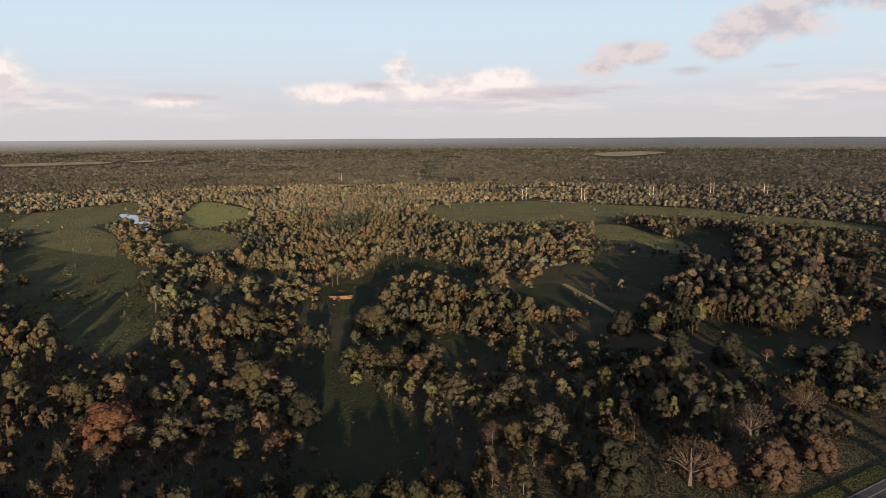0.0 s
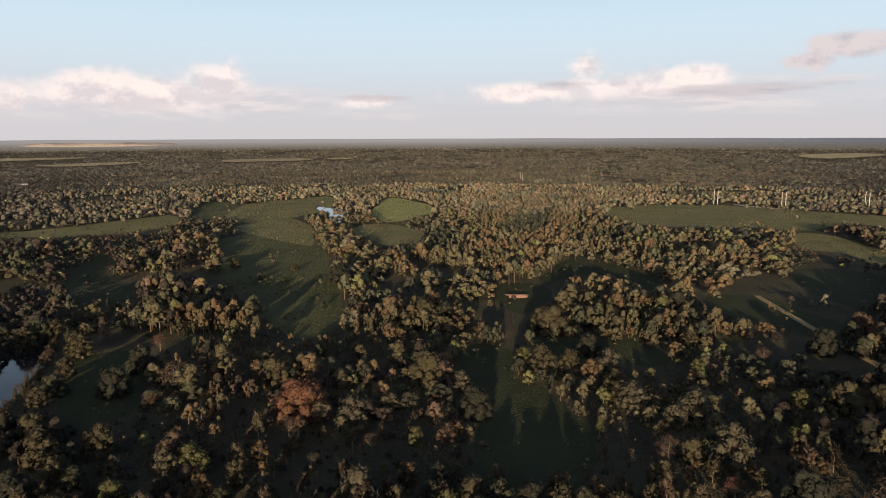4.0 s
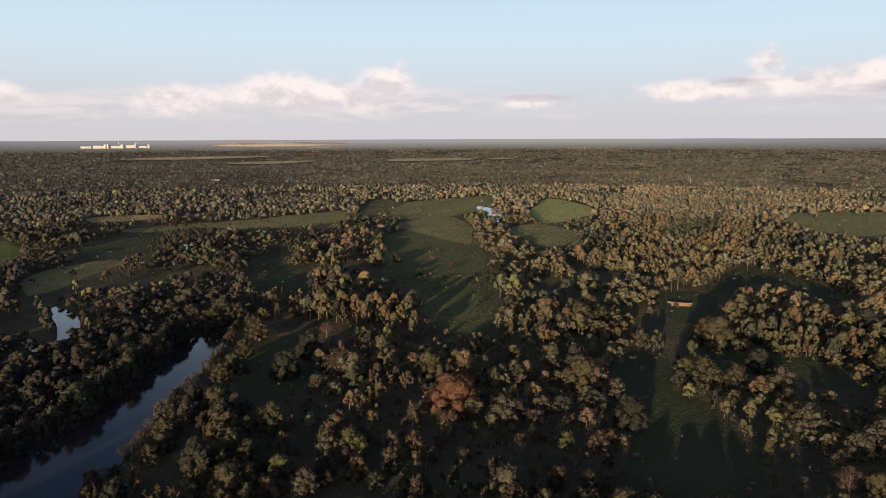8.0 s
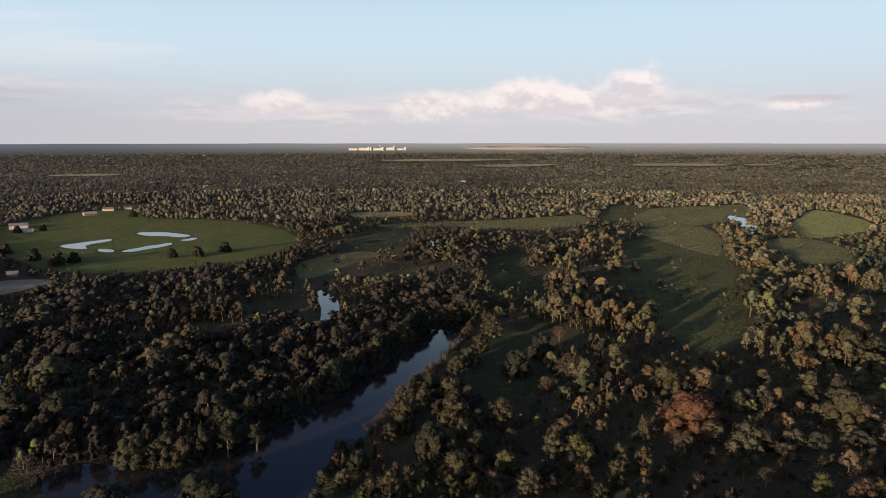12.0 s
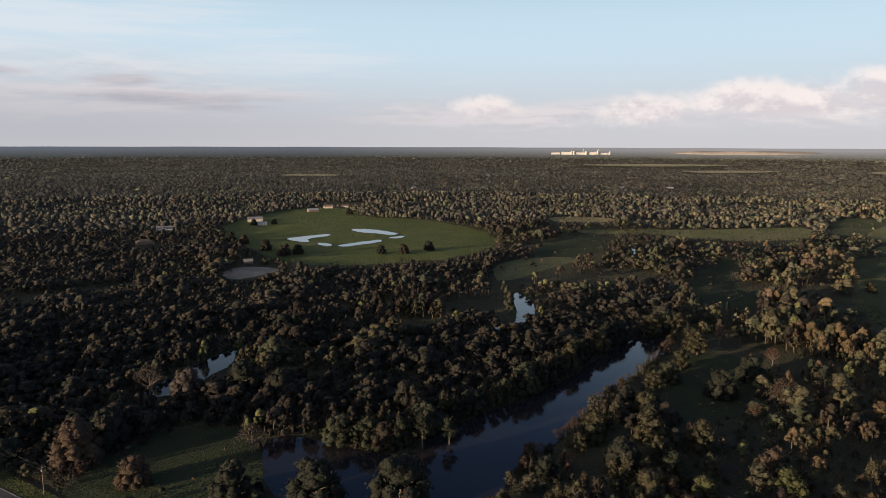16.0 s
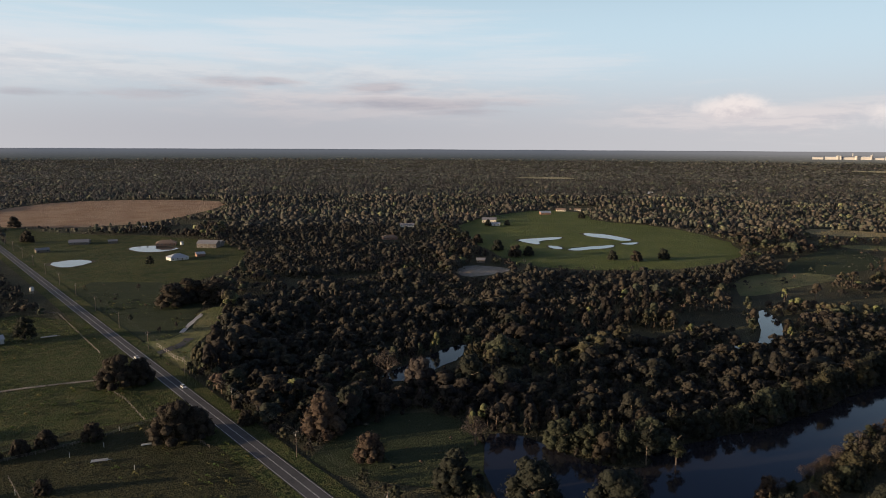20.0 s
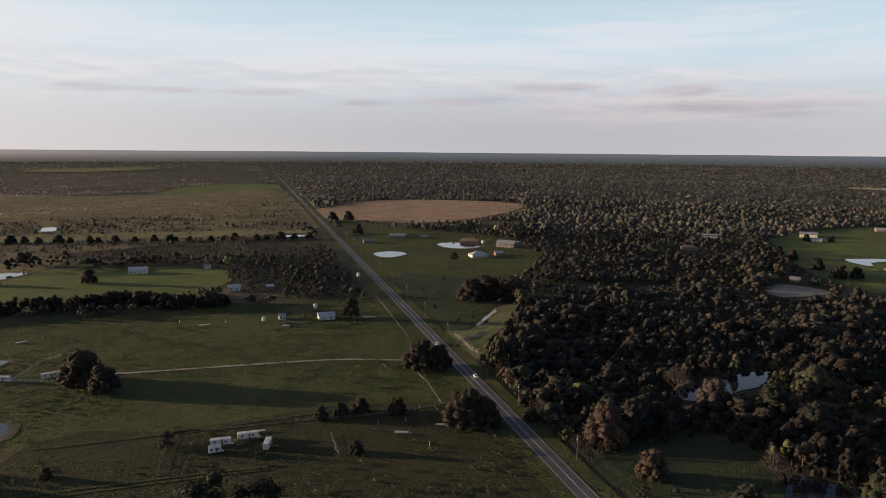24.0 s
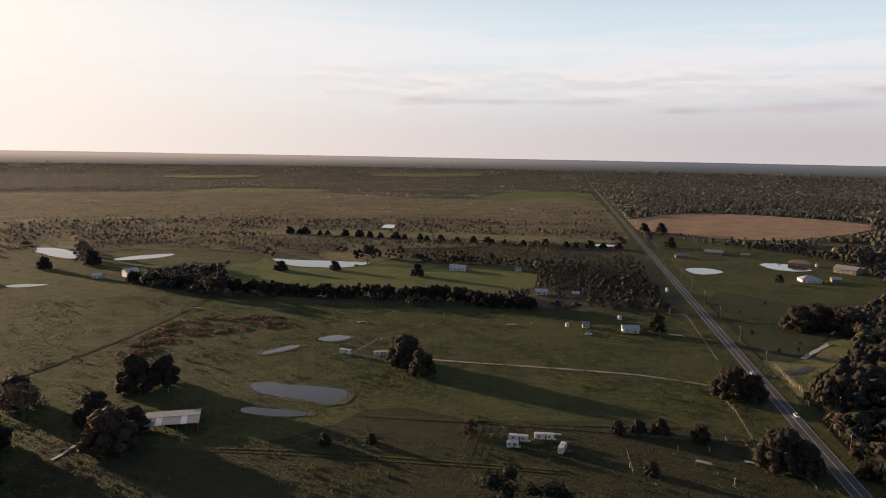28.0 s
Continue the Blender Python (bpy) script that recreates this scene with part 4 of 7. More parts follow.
zone(1.3, 0.65, "", (-325, -3801), (-3701, -2288), (-2002, -1149), (-1409, -1677), (-187, -2243))
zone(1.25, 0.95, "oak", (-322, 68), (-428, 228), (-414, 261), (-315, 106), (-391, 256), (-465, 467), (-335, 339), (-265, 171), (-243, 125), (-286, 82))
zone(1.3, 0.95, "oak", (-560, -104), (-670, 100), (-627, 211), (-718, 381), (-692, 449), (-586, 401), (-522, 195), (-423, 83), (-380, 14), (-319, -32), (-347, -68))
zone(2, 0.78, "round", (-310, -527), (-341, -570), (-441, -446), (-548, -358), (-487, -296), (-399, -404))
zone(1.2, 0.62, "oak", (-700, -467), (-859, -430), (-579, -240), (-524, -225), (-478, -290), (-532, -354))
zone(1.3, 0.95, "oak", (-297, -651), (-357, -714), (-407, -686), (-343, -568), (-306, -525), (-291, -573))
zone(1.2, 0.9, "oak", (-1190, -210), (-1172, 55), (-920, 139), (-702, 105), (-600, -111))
zone(0.5, 0.8, "oak", (-570, -1059), (-721, -730), (-875, -446), (-842, -429), (-687, -696), (-533, -991))
zone(0.02, 0.5, "", (-851, -337), (-809, -317), (-779, -310), (-771, -331), (-797, -347), (-840, -362))
zone(0.02, 0.5, "", (-915, -313), (-873, -295), (-843, -291), (-832, -321), (-857, -338), (-902, -351))
zone(0.02, 0.5, "", (-917, -284), (-874, -268), (-844, -262), (-839, -280), (-866, -293), (-910, -305))
zone(0.02, 0.5, "", (-896, -204), (-852, -190), (-821, -190), (-813, -222), (-841, -236), (-886, -245))
zone(0.02, 0.5, "", (-874, -145), (-830, -132), (-798, -135), (-791, -175), (-818, -189), (-864, -194))
zone(0.02, 0.5, "", (-782, -168), (-739, -155), (-709, -154), (-702, -182), (-729, -195), (-774, -203))
zone(0.02, 0.5, "", (-800, -156), (-756, -145), (-725, -142), (-722, -158), (-751, -168), (-796, -176))
zone(0.02, 0.5, "", (-462, -212), (-432, -195), (-414, -191), (-405, -208), (-420, -220), (-452, -233))
zone(0.02, 0.5, "", (-449, -246), (-419, -228), (-402, -221), (-396, -231), (-411, -243), (-442, -259))
zone(0.02, 0.5, "", (-529, -333), (-497, -310), (-476, -301), (-466, -316), (-483, -332), (-517, -352))
zone(0.02, 0.5, "", (-615, -423), (-580, -397), (-556, -383), (-548, -395), (-568, -413), (-605, -437))
zone(0.02, 0.5, "", (-573, -466), (-542, -437), (-518, -423), (-504, -440), (-522, -461), (-556, -487))
zone(0.02, 0.5, "", (-311, -663), (-296, -623), (-281, -600), (-262, -609), (-269, -635), (-289, -673))
zone(0.02, 0.5, "", (-282, -677), (-268, -636), (-255, -613), (-240, -618), (-247, -645), (-265, -684))
zone(0.02, 0.5, "", (-541, -309), (-509, -288), (-488, -279), (-481, -290), (-499, -304), (-533, -323))
zone(0.02, 0.5, "", (-919, 70), (-873, 70), (-844, 62), (-845, 33), (-876, 28), (-921, 33))
zone(0.02, 0.5, "", (-1059, 105), (-1013, 104), (-983, 95), (-986, 64), (-1016, 60), (-1062, 67))
zone(0.02, 0.5, "", (-1108, 244), (-1062, 238), (-1034, 225), (-1041, 193), (-1072, 192), (-1116, 204))
zone(0.02, 0.5, "", (-1060, 238), (-1014, 231), (-986, 219), (-991, 195), (-1022, 196), (-1066, 208))
zone(0.02, 0.5, "", (-1229, 369), (-1184, 359), (-1157, 345), (-1165, 318), (-1195, 320), (-1239, 335))
zone(0.02, 0.5, "", (-1292, 417), (-1247, 405), (-1220, 391), (-1228, 365), (-1259, 368), (-1302, 384))
zone(0.02, 0.5, "", (-1289, 445), (-1245, 432), (-1218, 418), (-1225, 398), (-1255, 404), (-1298, 420))
zone(0.02, 0.5, "", (-1067, -290), (-1024, -276), (-994, -271), (-990, -285), (-1018, -297), (-1062, -308))
zone(0.02, 0.5, "", (-724, 148), (-682, 141), (-656, 133), (-659, 116), (-686, 118), (-728, 127))
zone(0.02, 0.5, "", (-1286, 414), (-1242, 403), (-1214, 389), (-1222, 365), (-1252, 368), (-1295, 384))


def trunk_mesh(kind, seed):
    """A tapered trunk that forks into limbs, for a tree one metre high."""
    gen = random.Random(seed)
    bm = bmesh.new()

    def limb(a, b, r0, r1):
        a, b = Vector(a), Vector(b)
        q = (b - a).to_track_quat("Z", "Y").to_matrix()
        rings = []
        for p, r in ((a, r0), (b, r1)):
            rings.append([bm.verts.new(p + q @ Vector((r * math.cos(k * 1.2566), r * math.sin(k * 1.2566), 0))) for k in range(5)])
        for k in range(5):
            bm.faces.new((rings[0][k], rings[0][(k + 1) % 5], rings[1][(k + 1) % 5], rings[1][k]))

    if kind in ("pine", "cone"):
        limb((0, 0, -0.02), (0.005, 0, 0.5), 0.022, 0.014)
        limb((0.005, 0, 0.5), (0, 0.005, 0.93), 0.014, 0.004)
        fork, reach, count = 0.55, 0.14, 7 if kind == "pine" else 0
    else:
        fork = 0.22 if kind in ("oak", "twiggy") else 0.32
        limb((0, 0, -0.02), (0.01, 0.01, fork), 0.036, 0.028)
        limb((0.01, 0.01, fork), (0, 0, 0.72), 0.024, 0.008)
        reach, count = (0.38, 8) if kind in ("oak", "twiggy") else (0.2, 6)
    for k in range(count):
        a = 6.283 * k / count + gen.uniform(-0.3, 0.3)
        z = fork + (0.35 * k / count if kind in ("pine", "cone") else gen.uniform(0, 0.08))
        mid = (reach * 0.5 * math.cos(a), reach * 0.5 * math.sin(a), z + 0.14)
        limb((0, 0, z), mid, 0.014, 0.009)
        limb(mid, (reach * math.cos(a + 0.2), reach * math.sin(a + 0.2), z + gen.uniform(0.18, 0.34)), 0.009, 0.003)
    if kind == "twiggy":
        for k in range(26):
            a, r = gen.uniform(0, 6.283), math.sqrt(gen.random())
            tip = (0.45 * r * math.cos(a), 0.45 * r * math.sin(a), 0.38 + 0.55 * math.sqrt(1 - 0.8 * r * r))
            limb((0.25 * tip[0], 0.25 * tip[1], 0.4), tip, 0.004, 0.0015)
    me = bpy.data.meshes.new("trunk")
    bm.to_mesh(me)
    bm.free()
    me.materials.append(BARK)
    return me


TREES = {}
WORDS = {"olive": "olive-green", "green": "green", "dark": "dark green", "lime": "bright yellow-green", "sage": "pale grey-green",
         "brown": "brownish", "rust": "rust-red", "grey": "grey, half-bare", "umber": "dark brownish-green", "hazed": "silvery green", "dusk": "dull brown-green", "pine": "bronze-green"}
SHAPES = {"oak": ("broad_tree", "spreading broadleaf tree"), "round": ("tree", "round-crowned broadleaf tree"), "pine": ("pine_tree", "tall pine tree"),
          "cone": ("cypress_tree", "slim conical cypress tree"), "bush": ("bush", "low dense bush"), "twiggy": ("twiggy_tree", "fine-twigged open tree")}


def tree(kind, tone, x, y, high, wide=1.0, where="in the river woods", turn=None, fine=1):
    """A tree that stands alone enough to be told apart: trunk with limbs, and a crown of leaf clumps."""
    name, words = SHAPES[kind]
    variant = random.randrange(3)
    key = (kind, tone, variant, fine)
    if key not in TREES:
        base = new(name)
        tagged(base, f"{WORDS[tone]} {words}", "bush" if kind == "bush" else "tree")
        if kind != "bush":
            t = new("trunk", trunk_mesh(kind, variant))
            t.parent = base
        c = crown(kind, int({"bush": 150, "cone": 260, "twiggy": 560}.get(kind, 480) * fine), {"pine": 0.023, "cone": 0.021, "twiggy": 0.017, "bush": 0.055}.get(kind, 0.024) / fine ** 0.3, 900 + 7 * variant + KINDS.index(kind))
        gen = np.random.default_rng(variant)
        co, faces = billows(kind, 900 + 7 * variant + KINDS.index(kind), 24 if fine >= 1 else 13, 0.80 if kind == "oak" else 0.64)
        # 0.42 puts the foreground's dimness into the leaf colour
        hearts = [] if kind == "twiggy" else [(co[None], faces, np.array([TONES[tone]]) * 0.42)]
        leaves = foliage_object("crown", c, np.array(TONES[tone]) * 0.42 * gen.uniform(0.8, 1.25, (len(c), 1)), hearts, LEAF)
        leaves.parent = base
        TREES[key] = base
        ob = base
    else:
        ob = copy_thing(TREES[key], Matrix())
    ob["label"] = f"{WORDS[tone]} {words} {where}"
    a = random.uniform(0, 6.283) if turn is None else turn
    ob.matrix_basis = Matrix.Translation((x, y, 0)) @ Matrix.Rotation(a, 4, "Z") @ Matrix.Diagonal((high * wide, high * wide, high, 1))
    return ob


TAKEN = []


def stand(kind, tone, x, y, high, wide, where="among meadow and scrub"):
    TAKEN.append((x, y))
    tree(kind, tone, x, y, high, wide, where, fine=3 if tone == "rust" and kind == "oak" else 2.6 if high > 14 and where == "on open pasture" else 1.6)


stand("oak", "rust", -132, 262, 19.0, 1.28, "among meadow and scrub")
# ten trees at and below the view's lower edge, added to shade the meadow
stand("oak", "olive", -45, 210, 10.9, 1.00, "among meadow and scrub")
stand("round", "green", -35, 206, 12.4, 1.15, "among meadow and scrub")
stand("oak", "dark", -26, 210, 11.4, 1.00, "among meadow and scrub")
stand("round", "olive", -16, 207, 12.3, 1.15, "among meadow and scrub")
stand("oak", "green", -8, 210, 10.7, 1.00, "among meadow and scrub")
stand("round", "olive", 2, 206, 12.3, 1.15, "among meadow and scrub")
stand("round", "sage", -39, 222, 8.8, 1.15, "among meadow and scrub")
stand("oak", "olive", -18, 220, 10.7, 1.00, "among meadow and scrub")
stand("oak", "dark", -39, 196, 12.0, 1.00, "among meadow and scrub")
stand("oak", "dark", -18, 194, 11.8, 1.00, "among meadow and scrub")
stand("round", "sage", -105, 254, 15.4, 1.15, "among meadow and scrub")
stand("round", "lime", -146, 205, 12.9, 1.15, "among meadow and scrub")
stand("twiggy", "brown", -204, 275, 16.4, 1.00, "among meadow and scrub")
stand("oak", "dark", -238, 295, 15.2, 1.00, "among meadow and scrub")
stand("oak", "dark", -228, 263, 15.7, 1.00, "among meadow and scrub")
stand("twiggy", "rust", -252, 329, 10.5, 1.00, "among meadow and scrub")
stand("twiggy", "rust", -202, 255, 7.8, 1.00, "among meadow and scrub")
stand("twiggy", "rust", -168, 252, 5.8, 1.00, "among meadow and scrub")
stand("oak", "olive", -163, 296, 15.8, 1.00, "among meadow and scrub")
stand("oak", "green", -159, 341, 8.1, 1.00, "among meadow and scrub")
stand("oak", "olive", -90, 315, 18.5, 1.00, "among meadow and scrub")
stand("oak", "dark", -59, 281, 15.1, 1.00, "among meadow and scrub")
stand("round", "sage", -72, 310, 10.5, 1.15, "among meadow and scrub")
stand("round", "lime", -76, 248, 7.8, 1.15, "among meadow and scrub")
stand("oak", "olive", -122, 420, 18.3, 1.00, "among meadow and scrub")
stand("round", "green", -112, 429, 14.2, 1.15, "among meadow and scrub")
stand("round", "lime", -48, 348, 12.7, 1.15, "among meadow and scrub")
stand("round", "olive", -37, 341, 17.1, 1.15, "among meadow and scrub")
stand("oak", "sage", -83, 205, 12.2, 1.00, "among meadow and scrub")
stand("oak", "green", -112, 192, 11.1, 1.00, "among meadow and scrub")
stand("oak", "olive", -168, 162, 12.7, 1.00, "among meadow and scrub")
stand("round", "sage", -144, 174, 10.1, 1.15, "among meadow and scrub")
stand("round", "olive", -189, 208, 13.6, 1.15, "among meadow and scrub")
stand("round", "green", -179, 184, 9.7, 1.15, "among meadow and scrub")
stand("round", "sage", -156, 202, 10.9, 1.15, "among meadow and scrub")
stand("round", "green", -125, 188, 7.0, 1.15, "among meadow and scrub")
stand("oak", "dark", -188, 170, 12.4, 1.00, "among meadow and scrub")
stand("twiggy", "brown", 19, 258, 10.6, 1.00, "among meadow and scrub")
stand("oak", "dark", -17, 380, 14.0, 1.00, "among meadow and scrub")
stand("oak", "olive", -44, 419, 19.0, 1.32, "among meadow and scrub")
stand("oak", "dark", -226, 523, 19.0, 1.01, "among meadow and scrub")
stand("round", "olive", -286, 564, 7.7, 1.15, "among meadow and scrub")
stand("oak", "dark", -297, 523, 7.2, 1.00, "among meadow and scrub")
stand("round", "olive", -342, 558, 11.4, 1.15, "among meadow and scrub")
stand("round", "sage", -137, 217, 8.3, 1.15, "among meadow and scrub")
stand("round", "sage", 31, 295, 16.5, 1.15, "among meadow and scrub")
stand("round", "sage", 6, 305, 14.1, 1.15, "among meadow and scrub")
stand("round", "olive", -2, 327, 11.9, 1.15, "among meadow and scrub")
stand("oak", "olive", 27, 260, 10.6, 1.00, "among meadow and scrub")
stand("round", "olive", -25, 347, 13.9, 1.15, "among meadow and scrub")
stand("round", "olive", -290, 308, 15.1, 1.15, "among meadow and scrub")
stand("oak", "olive", -205, 197, 10.4, 1.00, "among meadow and scrub")
stand("round", "sage", -173, 196, 8.9, 1.15, "among meadow and scrub")
stand("twiggy", "brown", -128, 242, 9.7, 1.00, "among meadow and scrub")
stand("round", "sage", -97, 279, 8.2, 1.15, "among meadow and scrub")
stand("twiggy", "brown", -91, 238, 8.2, 1.00, "among meadow and scrub")
stand("round", "brown", -65, 252, 9.3, 1.15, "among meadow and scrub")
stand("round", "sage", 41, 257, 18.2, 1.15, "among meadow and scrub")
stand("twiggy", "brown", 15, 256, 8.2, 1.00, "among meadow and scrub")
stand("twiggy", "rust", 39, 234, 8.6, 1.00, "among meadow and scrub")
stand("round", "lime", 77, 323, 10.9, 1.15, "among meadow and scrub")
stand("oak", "olive", 96, 326, 15.9, 1.00, "among meadow and scrub")
stand("oak", "olive", 110, 327, 14.8, 1.00, "among meadow and scrub")
stand("oak", "dark", 60, 225, 19.0, 1.01, "among meadow and scrub")
stand("twiggy", "brown", 85, 226, 19.0, 1.19, "among meadow and scrub")
stand("twiggy", "grey", 120, 259, 19.0, 1.08, "among meadow and scrub")
stand("oak", "brown", 113, 226, 18.5, 1.00, "among meadow and scrub")
stand("twiggy", "brown", 152, 281, 18.2, 1.00, "among meadow and scrub")
stand("round", "sage", 185, 360, 9.4, 1.15, "among meadow and scrub")
stand("twiggy", "rust", 172, 358, 8.0, 1.00, "among meadow and scrub")
stand("oak", "dark", 150, 354, 17.7, 1.00, "among meadow and scrub")
stand("oak", "brown", 138, 452, 17.9, 1.00, "among meadow and scrub")
stand("oak", "dark", 108, 412, 16.9, 1.00, "among meadow and scrub")
stand("round", "sage", 23, 288, 12.3, 1.15, "among meadow and scrub")
stand("round", "lime", 66, 279, 9.6, 1.15, "among meadow and scrub")
stand("oak", "olive", 15, 240, 9.5, 1.00, "among meadow and scrub")
stand("round", "sage", -5, 345, 15.6, 1.15, "among meadow and scrub")
stand("round", "lime", 38, 356, 10.4, 1.15, "among meadow and scrub")
stand("round", "olive", 1, 313, 11.5, 1.15, "among meadow and scrub")
stand("oak", "brown", 95, 229, 14.2, 1.00, "among meadow and scrub")
stand("oak", "brown", 137, 240, 13.3, 1.00, "among meadow and scrub")
stand("twiggy", "brown", 74, 388, 10.0, 1.00, "among meadow and scrub")
stand("oak", "dark", 125, 361, 17.6, 1.00, "among meadow and scrub")
stand("round", "sage", 148, 322, 14.1, 1.15, "among meadow and scrub")
stand("oak", "olive", 44, 222, 11.3, 1.00, "among meadow and scrub")
stand("round", "olive", 58, 462, 10.7, 1.15, "among meadow and scrub")
stand("round", "olive", 39, 408, 11.0, 1.15, "among meadow and scrub")
stand("twiggy", "grey", -265, 49, 13.3, 1.00, "beside the water")
stand("oak", "brown", -257, 6, 12.1, 1.00, "beside the water")
stand("oak", "brown", -284, -12, 19.0, 1.00, "beside the water")
stand("oak", "dark", -300, -1, 16.6, 1.00, "beside the water")
stand("oak", "dark", -231, 35, 14.7, 1.00, "beside the water")
stand("oak", "dark", -215, 60, 18.6, 1.00, "beside the water")
stand("oak", "dark", -204, 86, 19.0, 1.07, "beside the water")
stand("oak", "green", -259, 82, 13.5, 1.00, "beside the water")
stand("cone", "green", -262, 96, 15.0, 1.00, "beside the water")
stand("cone", "olive", -257, 100, 16.2, 1.00, "beside the water")
stand("cone", "green", -253, 102, 14.7, 1.00, "beside the water")
stand("cone", "olive", -250, 105, 14.7, 1.00, "beside the water")
stand("cone", "green", -248, 109, 13.3, 1.00, "beside the water")
stand("twiggy", "brown", -285, 101, 9.5, 1.00, "beside the water")
stand("cone", "olive", -202, 137, 7.9, 1.00, "beside the water")
stand("cone", "olive", -230, 200, 11.0, 1.00, "beside the water")
stand("cone", "green", -255, 255, 9.4, 1.00, "beside the water")
stand("cone", "olive", -223, 189, 9.2, 1.00, "beside the water")
stand("twiggy", "rust", -200, 152, 7.6, 1.00, "beside the water")
stand("twiggy", "brown", -219, 169, 9.7, 1.00, "beside the water")
stand("round", "olive", -216, 177, 13.0, 1.15, "beside the water")
stand("oak", "grey", -342, 34, 16.1, 1.00, "beside the water")
stand("twiggy", "grey", -351, 18, 16.8, 1.00, "beside the water")
stand("oak", "dark", -304, -12, 14.4, 1.00, "beside the water")
stand("oak", "dark", -334, 59, 18.5, 1.00, "beside the water")
stand("oak", "dark", -320, 73, 15.4, 1.00, "beside the water")
stand("oak", "olive", -226, 214, 13.2, 1.00, "beside the water")
stand("round", "olive", -203, 195, 15.7, 1.15, "beside the water")
stand("round", "olive", -284, 306, 14.9, 1.15, "beside the water")
stand("oak", "dark", -192, 171, 12.5, 1.00, "beside the water")
stand("round", "green", -176, 181, 10.5, 1.15, "beside the water")
stand("round", "olive", -267, 276, 12.4, 1.15, "beside the water")
stand("oak", "green", -255, 256, 12.3, 1.00, "beside the water")
stand("round", "olive", -250, 241, 11.3, 1.15, "beside the water")
stand("cone", "green", -240, 225, 11.0, 1.00, "beside the water")
stand("oak", "dark", -237, 213, 11.0, 1.00, "beside the water")
stand("round", "sage", -227, 199, 10.0, 1.15, "beside the water")
stand("round", "olive", -222, 188, 9.7, 1.15, "beside the water")
stand("oak", "green", -214, 175, 9.7, 1.00, "beside the water")
stand("round", "olive", -209, 164, 9.0, 1.15, "beside the water")
stand("cone", "green", -201, 151, 8.8, 1.00, "beside the water")
stand("oak", "dark", -198, 141, 8.8, 1.00, "beside the water")
stand("round", "sage", -191, 130, 8.0, 1.15, "beside the water")
stand("round", "olive", -328, 312, 14.5, 1.15, "beside the water")
stand("oak", "green", -329, 324, 15.4, 1.00, "beside the water")
stand("round", "olive", -324, 330, 14.7, 1.15, "beside the water")
stand("cone", "green", -305, 319, 14.4, 1.00, "beside the water")
stand("oak", "dark", -871, 145, 15.7, 1.00, "beside the water")
stand("oak", "umber", -856, 158, 12.9, 1.00, "beside the water")
stand("oak", "dark", -791, 170, 14.4, 1.00, "beside the water")
stand("oak", "umber", -743, 179, 14.8, 1.00, "beside the water")
stand("oak", "dark", -749, 196, 12.7, 1.00, "beside the water")
stand("oak", "dark", -937, 142, 12.6, 1.00, "beside the water")
stand("oak", "dark", -1143, 390, 12.5, 1.00, "beside the water")
stand("oak", "dark", -712, 279, 11.4, 1.00, "beside the water")
stand("oak", "umber", -703, 302, 12.5, 1.00, "beside the water")
stand("oak", "dark", -712, 337, 12.9, 1.00, "beside the water")
stand("oak", "dark", -1046, 209, 11.0, 1.00, "beside the water")
stand("oak", "dark", -1050, 240, 9.6, 1.00, "beside the water")
stand("oak", "umber", -279, -274, 19.0, 1.20, "on open pasture")
stand("oak", "umber", -271, -253, 14.9, 1.00, "on open pasture")
stand("oak", "umber", -153, -339, 19.0, 1.06, "on open pasture")
stand("oak", "umber", -166, -338, 16.8, 1.00, "on open pasture")
stand("oak", "umber", -120, -309, 16.1, 1.00, "on open pasture")
stand("oak", "brown", -113, -278, 19.0, 1.15, "on open pasture")
stand("oak", "umber", -128, -287, 12.3, 1.00, "on open pasture")
stand("twiggy", "grey", -100, -334, 19.0, 1.13, "on open pasture")
stand("oak", "umber", -104, -355, 17.1, 1.00, "on open pasture")
stand("oak", "umber", -176, -219, 5.6, 1.00, "on open pasture")
stand("oak", "umber", -190, -206, 4.9, 1.00, "on open pasture")
stand("round", "brown", -225, -181, 8.0, 1.15, "on open pasture")
stand("oak", "umber", -272, -136, 6.7, 1.00, "on open pasture")
stand("oak", "umber", -278, -129, 7.3, 1.00, "on open pasture")
stand("oak", "umber", -284, -122, 8.5, 1.00, "on open pasture")
stand("oak", "umber", -289, -106, 8.7, 1.00, "on open pasture")
stand("oak", "umber", -244, -107, 6.0, 1.00, "on open pasture")
stand("oak", "umber", -354, -117, 18.4, 1.00, "on open pasture")
stand("oak", "umber", -359, -107, 14.5, 1.00, "on open pasture")
stand("oak", "umber", -284, -73, 18.6, 1.00, "on open pasture")
stand("oak", "umber", -287, -64, 14.0, 1.00, "on open pasture")
stand("round", "dark", -450, -200, 15.6, 1.15, "on open pasture")
stand("oak", "umber", -496, -472, 14.3, 1.00, "on open pasture")
stand("oak", "umber", -459, -553, 11.0, 1.07, "on open pasture")
stand("oak", "umber", -418, -589, 11.5, 1.27, "on open pasture")
stand("oak", "umber", -252, -750, 14.1, 1.00, "on open pasture")
stand("bush", "dark", -186, -137, 11.7, 1.20, "on open pasture")
stand("bush", "dark", -199, -123, 9.4, 1.20, "on open pasture")
stand("oak", "umber", -538, -133, 19.0, 1.32, "on open pasture")
stand("oak", "umber", -556, -123, 19.0, 1.26, "on open pasture")
stand("round", "dark", -726, -200, 10.5, 1.15, "on open pasture")
stand("oak", "umber", -296, -744, 17.8, 1.00, "on open pasture")
stand("oak", "umber", -916, -396, 16.2, 1.00, "on open pasture")
